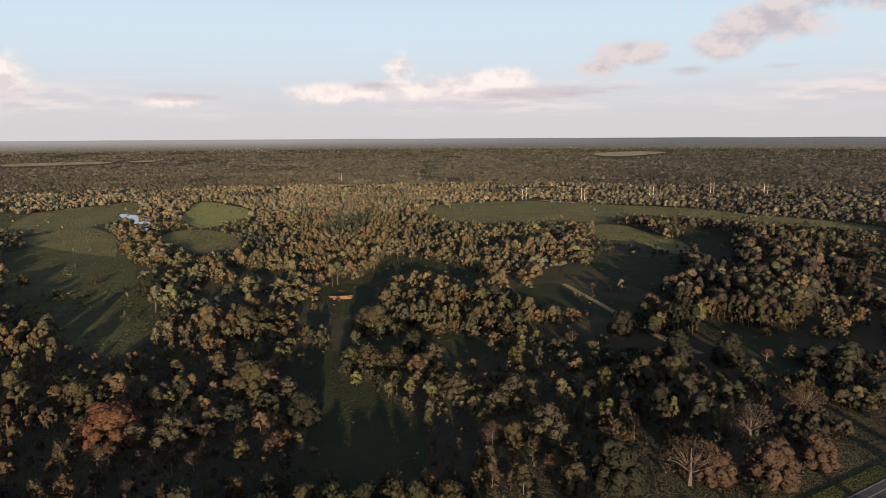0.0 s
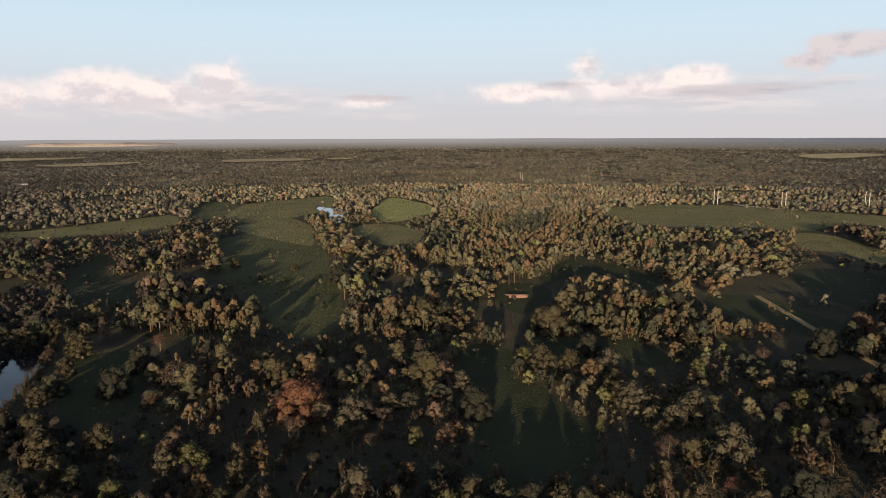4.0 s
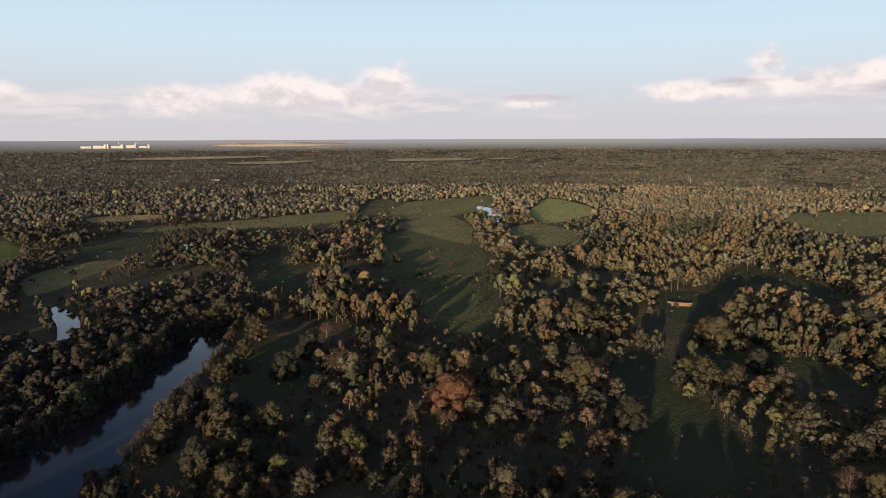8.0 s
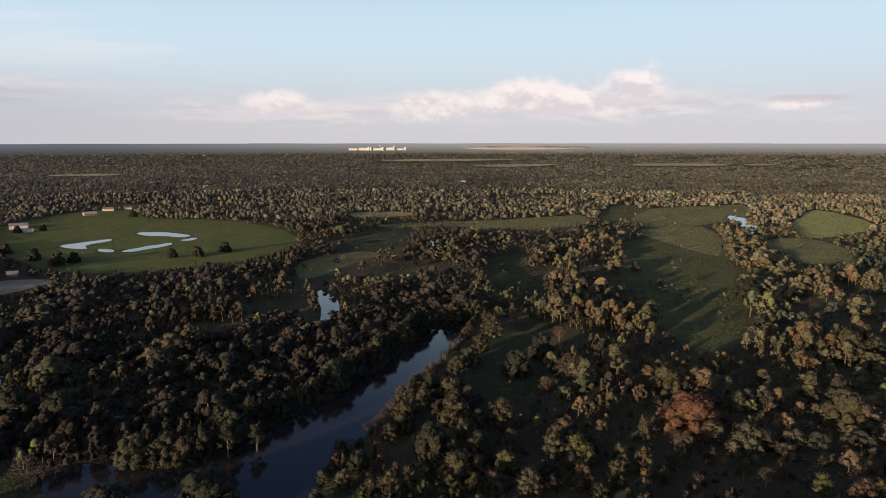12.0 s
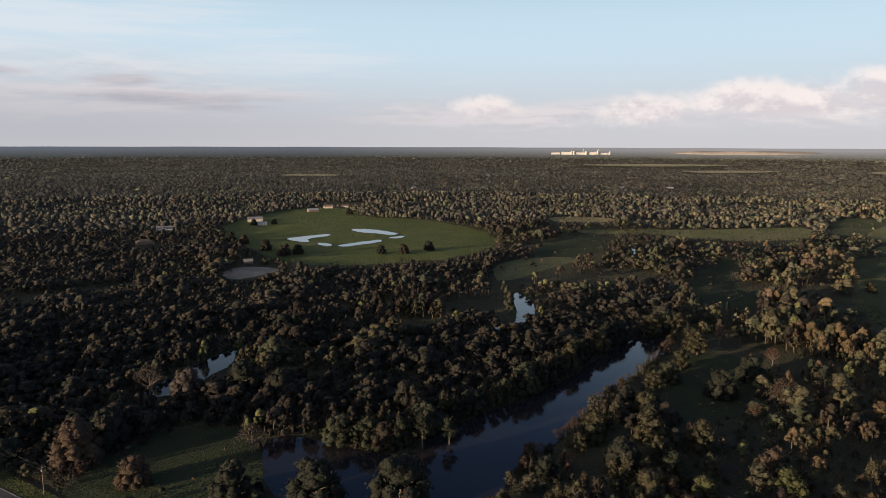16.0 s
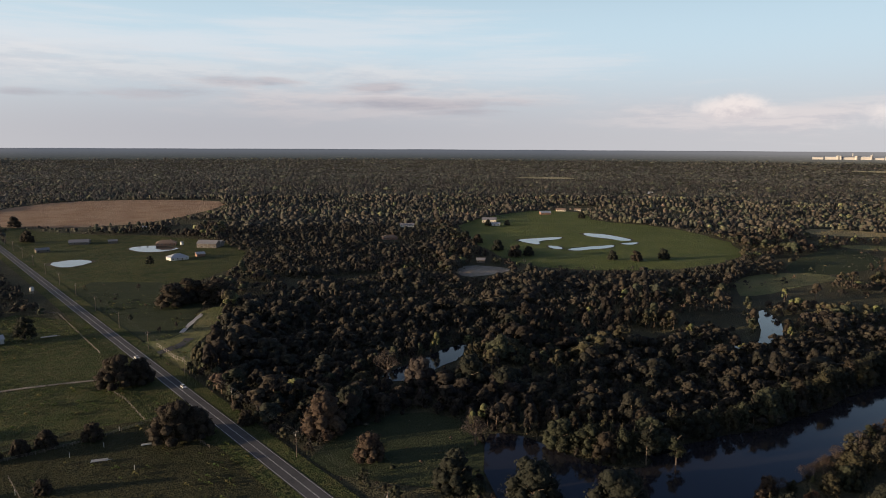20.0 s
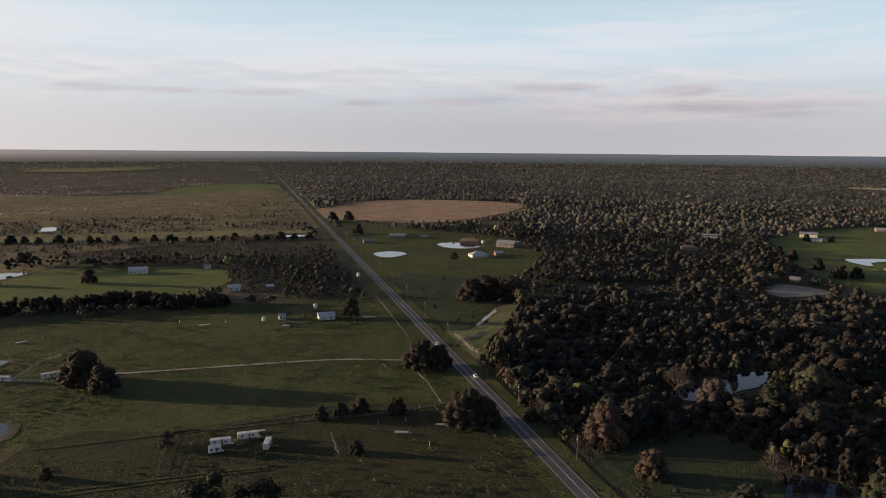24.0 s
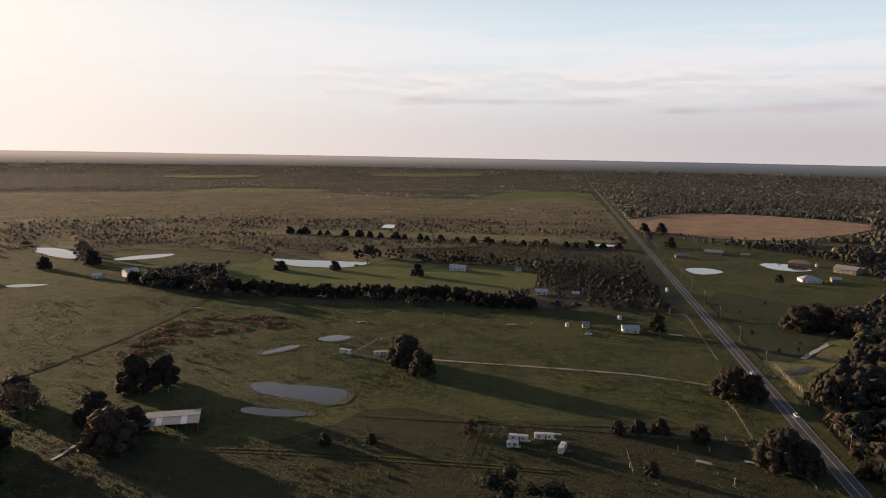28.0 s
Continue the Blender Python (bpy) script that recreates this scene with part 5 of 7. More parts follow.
stand("oak", "umber", -1066, -505, 17.4, 1.00, "on open pasture")
stand("oak", "umber", -1088, -486, 17.6, 1.00, "on open pasture")
stand("oak", "umber", -552, -104, 19.0, 1.55, "on open pasture")
# four oaks added past the edge of view to cast shade on the pasture
stand("oak", "umber", -76, -312, 19.0, 1.26, "on open pasture")
stand("oak", "umber", -70, -342, 19.0, 1.29, "on open pasture")
stand("oak", "umber", -64, -277, 19.0, 1.13, "on open pasture")
stand("oak", "umber", -51, -303, 19.0, 1.15, "on open pasture")
stand("oak", "umber", -298, -46, 7.2, 1.00, "on open pasture")


FAR_BANK = [(-251, 84), (-239, 96), (-235, 114), (-257, 114), (-254, 136), (-262, 165), (-276, 197), (-291, 230), (-311, 264), (-325, 296)]


NEAR_BANK = [(-322, 327), (-294, 290), (-268, 240), (-243, 195), (-221, 161), (-211, 137), (-192, 118), (-172, 100)]


def build_river_bank():
    """Broad trees that lean over the shaded bank of the main channel."""
    bank = [Vector(p) for p in FAR_BANK]
    gen = random.Random(12)
    for a, b in zip(bank, bank[1:]):
        out = Vector((a.y - b.y, b.x - a.x)).normalized()
        if out.dot(a) < 0:
            out = -out
        n = max(1, int((b - a).length / 7.5))
        for k in range(n):
            p = a.lerp(b, (k + gen.uniform(0.2, 0.8)) / n) + out * gen.uniform(3.5, 8.0)
            TAKEN.append((p.x, p.y))
            tree(gen.choice(("oak", "round", "round", "oak", "pine")), gen.choice(("dark", "green", "dark", "olive", "umber")), p.x, p.y, gen.uniform(11.5, 16.5), gen.uniform(0.9, 1.15), "over the shaded river bank")


def build_low_bank():
    """Low willows, young cypress and russet brush on the open bank of the main channel."""
    bank = [Vector(p) for p in NEAR_BANK]
    gen = random.Random(31)
    for a, b in zip(bank, bank[1:]):
        n = max(1, int((b - a).length / 5.0))
        for k in range(n):
            p = a.lerp(b, (k + gen.uniform(0.1, 0.9)) / n)
            p = p - p.normalized() * gen.uniform(2.0, 11.0)
            kind = gen.choice(("cone", "round", "bush", "twiggy", "bush", "round"))
            tone = {"cone": "olive", "twiggy": gen.choice(("brown", "grey")), "bush": "olive"}.get(kind, gen.choice(("olive", "sage", "brown", "green")))
            tree(kind, tone, p.x, p.y, gen.uniform(2.0, 3.2) if kind == "bush" else gen.uniform(4.5, 8.5), gen.uniform(0.9, 1.2), "on the open river bank")


TREE_ROW = [(-279, -622), (-301, -572), (-319, -534), (-344, -482), (-372, -443), (-431, -379), (-436, -329), (-456, -304)]


def build_tree_row():
    """The dark windbreak between the pasture and the long green field."""
    gen = random.Random(44)
    line = [Vector(p) for p in TREE_ROW]
    for a, b in zip(line, line[1:]):
        n = max(1, int((b - a).length / 3.2))
        for k in range(n):
            p = a.lerp(b, (k + gen.uniform(0, 1)) / n)
            p = p + p.normalized() * gen.uniform(-1.0, 9.0)
            tree(gen.choice(("oak", "pine", "oak", "round")), gen.choice(("umber", "dark", "dusk")), p.x, p.y, gen.uniform(8.0, 12.5), gen.uniform(0.9, 1.2), "in a windbreak beside the pasture")


HEDGEROW = [(-615, -867), (-692, -719), (-770, -570), (-847, -422)]


def build_hedgerow():
    """Round trees spaced out along the straight field boundary past the ponds."""
    gen = random.Random(52)
    line = [Vector(p) for p in HEDGEROW]
    for a, b in zip(line, line[1:]):
        n = max(1, int((b - a).length / 17.0))
        for k in range(n):
            p = a.lerp(b, (k + gen.uniform(0.1, 0.9)) / n)
            tree("oak", gen.choice(("umber", "dark")), p.x, p.y, gen.uniform(7.0, 12.5), gen.uniform(0.95, 1.3), "along the straight field boundary")


def build_near_trees():
    """Single trees of the wood's near edge, where the eye can tell them apart."""
    x, y = scatter(185, 280, 7.5)
    kind, tall, tone = species(x, y)
    tall = np.minimum(tall * 0.85, 12.0)
    names = list(TONES)
    table = np.array([TONES[k] for k in names])
    open_view, tall = thinned(x, y, tall)
    for a, b, k, h, c in zip(x[open_view], y[open_view], kind[open_view], tall[open_view], tone[open_view]):
        if TAKEN and min((a - u) ** 2 + (b - v) ** 2 for u, v in TAKEN) < 55:
            continue
        pick = names[int(np.argmin(((table - c) ** 2).sum(1)))]
        tree(KINDS[k], pick, float(a), float(b), float(h), random.uniform(0.9, 1.25), fine=0.65)


build_river_bank()
build_low_bank()
build_tree_row()
build_hedgerow()
build_near_trees()

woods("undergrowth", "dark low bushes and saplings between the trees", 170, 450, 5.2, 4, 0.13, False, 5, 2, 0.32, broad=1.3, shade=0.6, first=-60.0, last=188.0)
# woods below the view, never seen, added for the shadows they cast
woods("hidden_woods", "closed unseen woods, added to shade the river meadows", 70, 178, 10.5, 0, 0.03, False, 6, 3, 1.05, shade=0.5, cap=22.0, first=-60.0, last=60.0)
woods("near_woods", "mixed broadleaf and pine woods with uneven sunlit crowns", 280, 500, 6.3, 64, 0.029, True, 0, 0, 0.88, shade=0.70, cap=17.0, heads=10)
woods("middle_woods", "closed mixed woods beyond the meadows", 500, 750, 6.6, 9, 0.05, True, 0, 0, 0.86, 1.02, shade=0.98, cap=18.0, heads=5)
woods("outer_woods", "mixed woods and pine stands past the clearings", 750, 1050, 7.2, 2, 0.07, False, 0, 0, 0.85, 1.2, shade=0.98, cap=16.0, heads=3)
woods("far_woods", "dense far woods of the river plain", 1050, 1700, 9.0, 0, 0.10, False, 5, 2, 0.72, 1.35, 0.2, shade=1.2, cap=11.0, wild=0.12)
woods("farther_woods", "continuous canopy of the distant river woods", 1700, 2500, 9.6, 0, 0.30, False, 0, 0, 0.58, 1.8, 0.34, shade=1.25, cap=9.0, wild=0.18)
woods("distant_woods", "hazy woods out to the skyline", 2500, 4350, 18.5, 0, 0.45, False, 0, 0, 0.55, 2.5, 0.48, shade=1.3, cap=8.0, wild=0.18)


COPPER_DRIFT = rounded([(-160, -393), (-204, -442), (-248, -466), (-304, -427), (-288, -385), (-244, -407), (-208, -413), (-172, -381)])


def build_weeds():
    """Tussocks, thistles and sedge over the pastures."""
    x, y = scatter_open(190, 620, 3.6)
    n = len(x)
    c = crown("bush", 7, 0.30, 5)
    h = rng.uniform(0.25, 0.9, n) * rng.choice((1.0, 1.0, 1.7), n)
    q = np.empty((n, 7, 4, 3))
    q[..., 0] = c[None, ..., 0] * h[:, None, None] * 1.5 + x[:, None, None]
    q[..., 1] = c[None, ..., 1] * h[:, None, None] * 1.5 + y[:, None, None]
    q[..., 2] = c[None, ..., 2] * h[:, None, None] + 0.25
    tone = np.array([(0.085, 0.11, 0.035), (0.06, 0.09, 0.028), (0.13, 0.12, 0.05), (0.04, 0.06, 0.022)])[rng.integers(0, 4, n)]
    tagged(quads_object("weeds", q.reshape(-1, 4, 3), np.repeat(tone, 7, axis=0), LEAF), "tussocks and weeds scattered over the pastures", "weeds", kind="stuff")


def build_field_bushes():
    """Low bushes and brambles in loose clumps over the rough grassland."""
    x, y = scatter_open(230, 1300, 10.0, ("grass", "straw", "grass_dark", "grass_sun", "scrub"), 0.9)
    n = len(x)
    high = rng.uniform(0.5, 2.2, n) * rng.choice((1.0, 1.0, 1.7), n)
    tone = np.array([TONES[k] for k in ("olive", "green", "brown", "sage")])[rng.integers(0, 4, n)] * 0.8
    balls = []
    for variant in range(4):
        pick = np.arange(n) % 4 == variant
        co, faces = caps("bush", 70 + variant, 2)
        balls.append((planted(co, x[pick], y[pick], np.full(int(pick.sum()), 0.2), high[pick] * rng.uniform(1.0, 1.8, int(pick.sum())), high[pick], rng.uniform(0, 6.28, int(pick.sum()))), faces, tone[pick]))
    tagged(foliage_object("field_bushes", np.zeros((0, 4, 3)), np.zeros((0, 3)), balls, LEAF), "low bushes and brambles in the rough grassland", "bushes", kind="stuff")


def build_sedge():
    """A drift of copper-brown sedge in the pasture."""
    lo, hi = COPPER_DRIFT.min(0), COPPER_DRIFT.max(0)
    x, y = rng.uniform(lo[0], hi[0], 9000), rng.uniform(lo[1], hi[1], 9000)
    torn = np.array([noise.noise(Vector((a / 9.0, b / 9.0, 6.0))) + 0.6 * noise.noise(Vector((a / 3.0, b / 3.0, 8.0))) for a, b in zip(x, y)])
    keep = inside(COPPER_DRIFT, x, y) & (torn > 0.16)
    x, y = x[keep], y[keep]
    n = len(x)
    c = crown("bush", 6, 0.30, 6)
    h = rng.uniform(0.5, 1.3, n)
    q = planted(c, x, y, np.full(n, 0.25), h * 1.5, h, rng.uniform(0, 6.28, n))
    tone = np.array((0.27, 0.165, 0.11)) * rng.uniform(0.7, 1.2, (n, 1))
    tagged(quads_object("sedge", q.reshape(-1, 4, 3), np.repeat(tone, 6, axis=0), LEAF), "drift of copper-brown sedge in the pasture", "sedge", kind="stuff")


def scatter_open(near, far, step, covers=("grass_lit", "straw", "grass"), spread=0.75):
    """Tussock places on the open grassland, in drifts."""
    m = int(2 * far / step)
    gx, gy = np.meshgrid(np.arange(m), np.arange(m))
    x = (gx.ravel() + rng.uniform(0, 1, m * m)) * step - far
    y = (gy.ravel() + rng.uniform(0, 1, m * m)) * step - far
    d = np.hypot(x, y)
    turn = np.degrees(np.arctan2(-x, y))
    turn = np.where(turn < -100, turn + 360, turn)
    keep = (d > near) & (d < far) & (turn > -40) & (turn < 175)
    x, y = x[keep], y[keep]
    grass = np.zeros(len(x), bool)
    for name, cover, line in FIELDS:
        if cover in covers or cover == "grass_mid":
            grass |= inside(line, x, y)
    for name, line in POOLS:
        grass &= ~inside(line, x, y)
    grass &= road_offset(x, y) > 5
    x, y = x[grass], y[grass]
    drift = np.array([noise.noise(Vector((a / 14.0, b / 14.0, 2.0))) + noise.noise(Vector((a / 60.0, b / 60.0, 7.0))) for a, b in zip(x, y)])
    drift = drift + np.where(inside(COPPER_DRIFT, x, y), 0.45, 0.0)
    keep = rng.uniform(-0.35, spread, len(x)) < drift
    return x[keep], y[keep]


build_weeds()
build_field_bushes()
build_sedge()


def build_skyline():
    """The farthest woods and fields, lost in the evening haze."""
    m, t, s = material("far_haze")
    at = node(t, "ShaderNodeTexCoord").outputs["Object"]
    xyz = node(t, "ShaderNodeSeparateXYZ", {0: at})
    reach = calc(t, "SQRT", calc(t, "ADD", calc(t, "MULTIPLY", xyz.outputs[0], xyz.outputs[0]), calc(t, "MULTIPLY", xyz.outputs[1], xyz.outputs[1])))
    turn = calc(t, "MULTIPLY", calc(t, "ARCTAN2", calc(t, "MULTIPLY", xyz.outputs[0], -1.0), xyz.outputs[1]), 57.2958)

    def grain(across, along, scale):
        spread = node(t, "ShaderNodeCombineXYZ", {0: calc(t, "MULTIPLY", turn, across), 1: calc(t, "MULTIPLY", reach, along)})
        return node(t, "ShaderNodeTexNoise", {"Vector": spread.outputs[0], "Scale": scale, "Detail": 6.0, "Roughness": 0.7}).outputs[0]

    def near_to(yaw, wide, core):
        return node(t, "ShaderNodeMapRange", {0: calc(t, "ABSOLUTE", calc(t, "SUBTRACT", turn, yaw)), 1: wide, 2: core}).outputs[0]

    crowns, strips = grain(3.0, 0.03, 1.0), grain(0.28, 0.012, 1.0)
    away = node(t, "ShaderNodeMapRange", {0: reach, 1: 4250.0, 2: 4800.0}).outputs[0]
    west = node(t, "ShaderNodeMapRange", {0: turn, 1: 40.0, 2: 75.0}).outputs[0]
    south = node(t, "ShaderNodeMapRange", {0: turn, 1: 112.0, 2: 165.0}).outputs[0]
    # lit and shaded sides of the far woods, painted by bearing
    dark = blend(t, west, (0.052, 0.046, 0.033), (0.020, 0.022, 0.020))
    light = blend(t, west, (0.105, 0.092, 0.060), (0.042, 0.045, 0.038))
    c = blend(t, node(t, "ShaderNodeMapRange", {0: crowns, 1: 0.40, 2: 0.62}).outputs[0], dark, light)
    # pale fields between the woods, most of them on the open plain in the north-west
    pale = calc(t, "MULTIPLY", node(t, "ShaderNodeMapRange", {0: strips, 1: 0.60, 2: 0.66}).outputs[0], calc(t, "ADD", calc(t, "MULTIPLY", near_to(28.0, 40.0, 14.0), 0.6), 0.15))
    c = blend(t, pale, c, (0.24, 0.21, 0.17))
    # the air between, painted in: grey-blue, paler in the north-west, glowing towards the low sun
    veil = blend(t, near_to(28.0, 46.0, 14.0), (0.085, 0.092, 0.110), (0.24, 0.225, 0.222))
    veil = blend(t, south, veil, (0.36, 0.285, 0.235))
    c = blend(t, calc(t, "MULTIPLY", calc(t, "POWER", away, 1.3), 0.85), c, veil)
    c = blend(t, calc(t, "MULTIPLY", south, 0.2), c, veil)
    # the backdrop emits this colour itself, painted haze included
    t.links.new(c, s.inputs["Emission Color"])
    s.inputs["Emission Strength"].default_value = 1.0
    s.inputs["Base Color"].default_value = (0.02, 0.02, 0.02, 1)
    s.inputs["Roughness"].default_value = 1.0
    s.inputs["Specular IOR Level"].default_value = 0.0
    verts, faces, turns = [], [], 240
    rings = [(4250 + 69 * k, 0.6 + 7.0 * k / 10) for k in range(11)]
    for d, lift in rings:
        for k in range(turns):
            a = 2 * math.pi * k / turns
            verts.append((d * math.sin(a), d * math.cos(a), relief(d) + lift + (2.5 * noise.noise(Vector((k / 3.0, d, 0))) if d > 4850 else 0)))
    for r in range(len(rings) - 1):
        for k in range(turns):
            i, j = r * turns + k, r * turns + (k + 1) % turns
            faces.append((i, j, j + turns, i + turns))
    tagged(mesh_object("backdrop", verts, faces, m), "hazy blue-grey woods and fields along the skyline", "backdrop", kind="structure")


build_skyline()

# ---------------------------------------------------------------- things people built
def part(name, bm, mat, parent, label=""):
    me = bpy.data.meshes.new(name)
    bm.to_mesh(me)
    bm.free()
    me.materials.append(mat)
    ob = new(name, me)
    ob.parent = parent
    if label:
        ob["label"] = label
    return ob


def box(x0, x1, y0, y1, z0, z1, bevel=0.0, bm=None):
    bm = bm or bmesh.new()
    v = [bm.verts.new(p) for p in ((x0, y0, z0), (x1, y0, z0), (x1, y1, z0), (x0, y1, z0), (x0, y0, z1), (x1, y0, z1), (x1, y1, z1), (x0, y1, z1))]
    faces = [bm.faces.new([v[i] for i in f]) for f in ((3, 2, 1, 0), (4, 5, 6, 7), (0, 1, 5, 4), (1, 2, 6, 5), (2, 3, 7, 6), (3, 0, 4, 7))]
    if bevel:
        bmesh.ops.bevel(bm, geom=list({e for f in faces for e in f.edges}), offset=bevel, segments=2, affect="EDGES")
    return bm


def rod(a, b, r0, r1, sides=8, bm=None):
    bm = bm or bmesh.new()
    a, b = Vector(a), Vector(b)
    q = (b - a).to_track_quat("Z", "Y").to_matrix()
    rings = [[bm.verts.new(p + q @ Vector((r * math.cos(6.2832 * k / sides), r * math.sin(6.2832 * k / sides), 0))) for k in range(sides)] for p, r in ((a, r0), (b, r1))]
    for k in range(sides):
        bm.faces.new((rings[0][k], rings[0][(k + 1) % sides], rings[1][(k + 1) % sides], rings[1][k]))
    bm.faces.new(rings[1])
    bm.faces.new(rings[0][::-1])
    return bm


def hull_roof(lx, ly, z, rise, inset, over=0.5, thick=0.18):
    """A pitched roof over a plan of lx by ly: a gable where inset is 0, else hipped."""
    bm = bmesh.new()
    a, b = lx / 2 + over, ly / 2 + over
    top = a - inset
    for drop, flip in ((0.0, False), (-thick, True)):
        c = [bm.verts.new(p) for p in ((-a, -b, z + drop), (a, -b, z + drop), (a, b, z + drop), (-a, b, z + drop), (-top, 0, z + rise + drop), (top, 0, z + rise + drop))]
        for f in ((0, 1, 5, 4), (2, 3, 4, 5), (1, 2, 5), (3, 0, 4)):
            if len(f) == 3 and inset == 0:
                continue
            bm.faces.new([c[i] for i in (f[::-1] if flip else f)])
    bm.verts.ensure_lookup_table()
    for i, j in ((0, 1), (1, 2), (2, 3), (3, 0)) if inset else ((0, 1), (2, 3)):
        bm.faces.new((bm.verts[i + 6], bm.verts[j + 6], bm.verts[j], bm.verts[i]))
    if not inset:
        for i, j in ((1, 5), (5, 2), (3, 4), (4, 0)):
            bm.faces.new((bm.verts[i + 6], bm.verts[j + 6], bm.verts[j], bm.verts[i]))
    return bm


def gable_walls(lx, ly, high, rise, gable):
    bm = box(-lx / 2, lx / 2, -ly / 2, ly / 2, -0.2, high)
    if gable:
        for s in (-1, 1):
            v = [bm.verts.new(p) for p in ((s * lx / 2, -ly / 2, high), (s * lx / 2, ly / 2, high), (s * lx / 2, 0, high + rise * 0.93))]
            bm.faces.new(v if s > 0 else v[::-1])
    return bm


WHITE = paint("white_siding", (0.58, 0.57, 0.54), 0.6, 0, (0.4, 0.38, 0.34), 0.4)
CREAM = paint("cream_stucco", (0.62, 0.55, 0.44), 0.8, 0, (0.4, 0.34, 0.26), 0.4)
BRICK = paint("orange_brick", (0.28, 0.165, 0.115), 0.85, 0, (0.22, 0.13, 0.09), 0.5, 4.0)
TIMBER = paint("grey_timber", (0.16, 0.14, 0.12), 0.85, 0, (0.14, 0.12, 0.10), 0.5, 2.0)
TIN = paint("bright_tin", (0.48, 0.50, 0.53), 0.42, 0.35, (0.40, 0.34, 0.28), 0.4, 0.5, 0.4)
DULL_TIN = paint("dull_tin", (0.22, 0.23, 0.25), 0.65, 0.1, (0.17, 0.14, 0.11), 0.5, 0.5, 0.4)
SHINGLE = paint("grey_shingle", (0.20, 0.20, 0.22), 0.9, 0, (0.30, 0.29, 0.28), 0.4, 2.0)
BROWN_ROOF = paint("brown_shingle", (0.22, 0.15, 0.11), 0.9, 0, (0.30, 0.24, 0.19), 0.4, 2.0)
GLASS = paint("window_glass", (0.03, 0.035, 0.045), 0.08)
DOOR = paint("dark_door", (0.12, 0.08, 0.06), 0.6)
DARK = paint("rubber", (0.02, 0.02, 0.02), 0.8)
METAL = paint("galvanised_metal", (0.45, 0.46, 0.47), 0.45, 0.7, (0.3, 0.28, 0.26), 0.4)
POLE = paint("weathered_pole", (0.20, 0.15, 0.115), 0.9, 0, (0.30, 0.26, 0.22), 0.5, 1.5)
CONCRETE = paint("pale_concrete", (0.50, 0.48, 0.45), 0.85, 0, (0.33, 0.31, 0.28), 0.5, 0.6)
CARPAINT = paint("white_car_paint", (0.75, 0.75, 0.75), 0.25, 0.1, (0.6, 0.6, 0.6), 0.2)
WALLS = {"white": (WHITE, "white-sided"), "cream": (CREAM, "cream stuccoed"), "brick": (BRICK, "orange brick"), "timber": (TIMBER, "grey timber")}
ROOFS = {"tin": (TIN, "bright tin roof"), "shingle": (SHINGLE, "grey shingle roof"), "brown": (BROWN_ROOF, "brown shingle roof")}


def window_unit(parent, x, y, z, w, h, face):
    """A framed window on the wall that faces -y (face -1) or +y (face 1)."""
    frame_part = part("window", box(x - w / 2 - 0.1, x + w / 2 + 0.1, min(y, y + face * 0.06), max(y, y + face * 0.06), z - h / 2 - 0.1, z + h / 2 + 0.1), WHITE, parent)
    part("pane", box(x - w / 2, x + w / 2, min(y + face * 0.05, y + face * 0.09), max(y + face * 0.05, y + face * 0.09), z - h / 2, z + h / 2), GLASS, frame_part)


def house(x, y, lx, ly, turn, walls="white", roof="tin", high=2.9, rise=None, hip=False, porch=False, wing=False, chimney=False, where="on a grassy lot", category="house"):
    ob = new("house")
    wall_mat, wall_word = WALLS[walls]
    roof_mat, roof_word = ROOFS[roof]
    rise = rise or 0.24 * ly
    inset = ly * 0.5 if hip else 0.0
    part("wall", gable_walls(lx, ly, high, rise, not hip), wall_mat, ob)
    part("roof", hull_roof(lx, ly, high, rise, inset), roof_mat, ob, roof_word)
    for face in (-1, 1):
        n = max(2, int(lx / 4))
        for k in range(n):
            u = -lx / 2 + lx * (k + 0.5) / n
            if face == -1 and k == n // 2:
                part("door", box(u - 0.5, u + 0.5, -ly / 2 - 0.07, -ly / 2 + 0.02, 0, 2.1), DOOR, ob)
            else:
                window_unit(ob, u, face * ly / 2, 1.55, 1.3, 1.2, face)
    if porch:
        part("porch_roof", box(-lx * 0.36, lx * 0.36, -ly / 2 - 2.6, -ly / 2 - 0.45, high - 0.5, high - 0.36), roof_mat, ob)
        for k in range(4):
            u = -lx * 0.34 + lx * 0.68 * k / 3
            part("post", box(u - 0.08, u + 0.08, -ly / 2 - 2.5, -ly / 2 - 2.34, 0, high - 0.5), WHITE, ob)
    if wing:
        bm = gable_walls(lx * 0.42, ly * 0.75, high * 0.9, rise * 0.7, True)
        bmesh.ops.translate(bm, verts=bm.verts, vec=(lx * 0.3, ly * 0.72, 0))
        part("wing", bm, wall_mat, ob)
        bm = hull_roof(lx * 0.42, ly * 0.75, high * 0.9, rise * 0.7, 0.0)
        bmesh.ops.translate(bm, verts=bm.verts, vec=(lx * 0.3, ly * 0.72, 0.01))
        part("wing_roof", bm, roof_mat, ob)
    if chimney:
        part("chimney", box(lx * 0.2, lx * 0.2 + 0.9, -0.45, 0.45, high, high + rise + 1.0), BRICK, ob)
    tagged(ob, f"{wall_word} {category}, {roof_word}, {where}", category)
    ob.matrix_basis = pose(x, y, 0.35 if lx < 40 else 0.3, 0, 0, turn)
    return ob


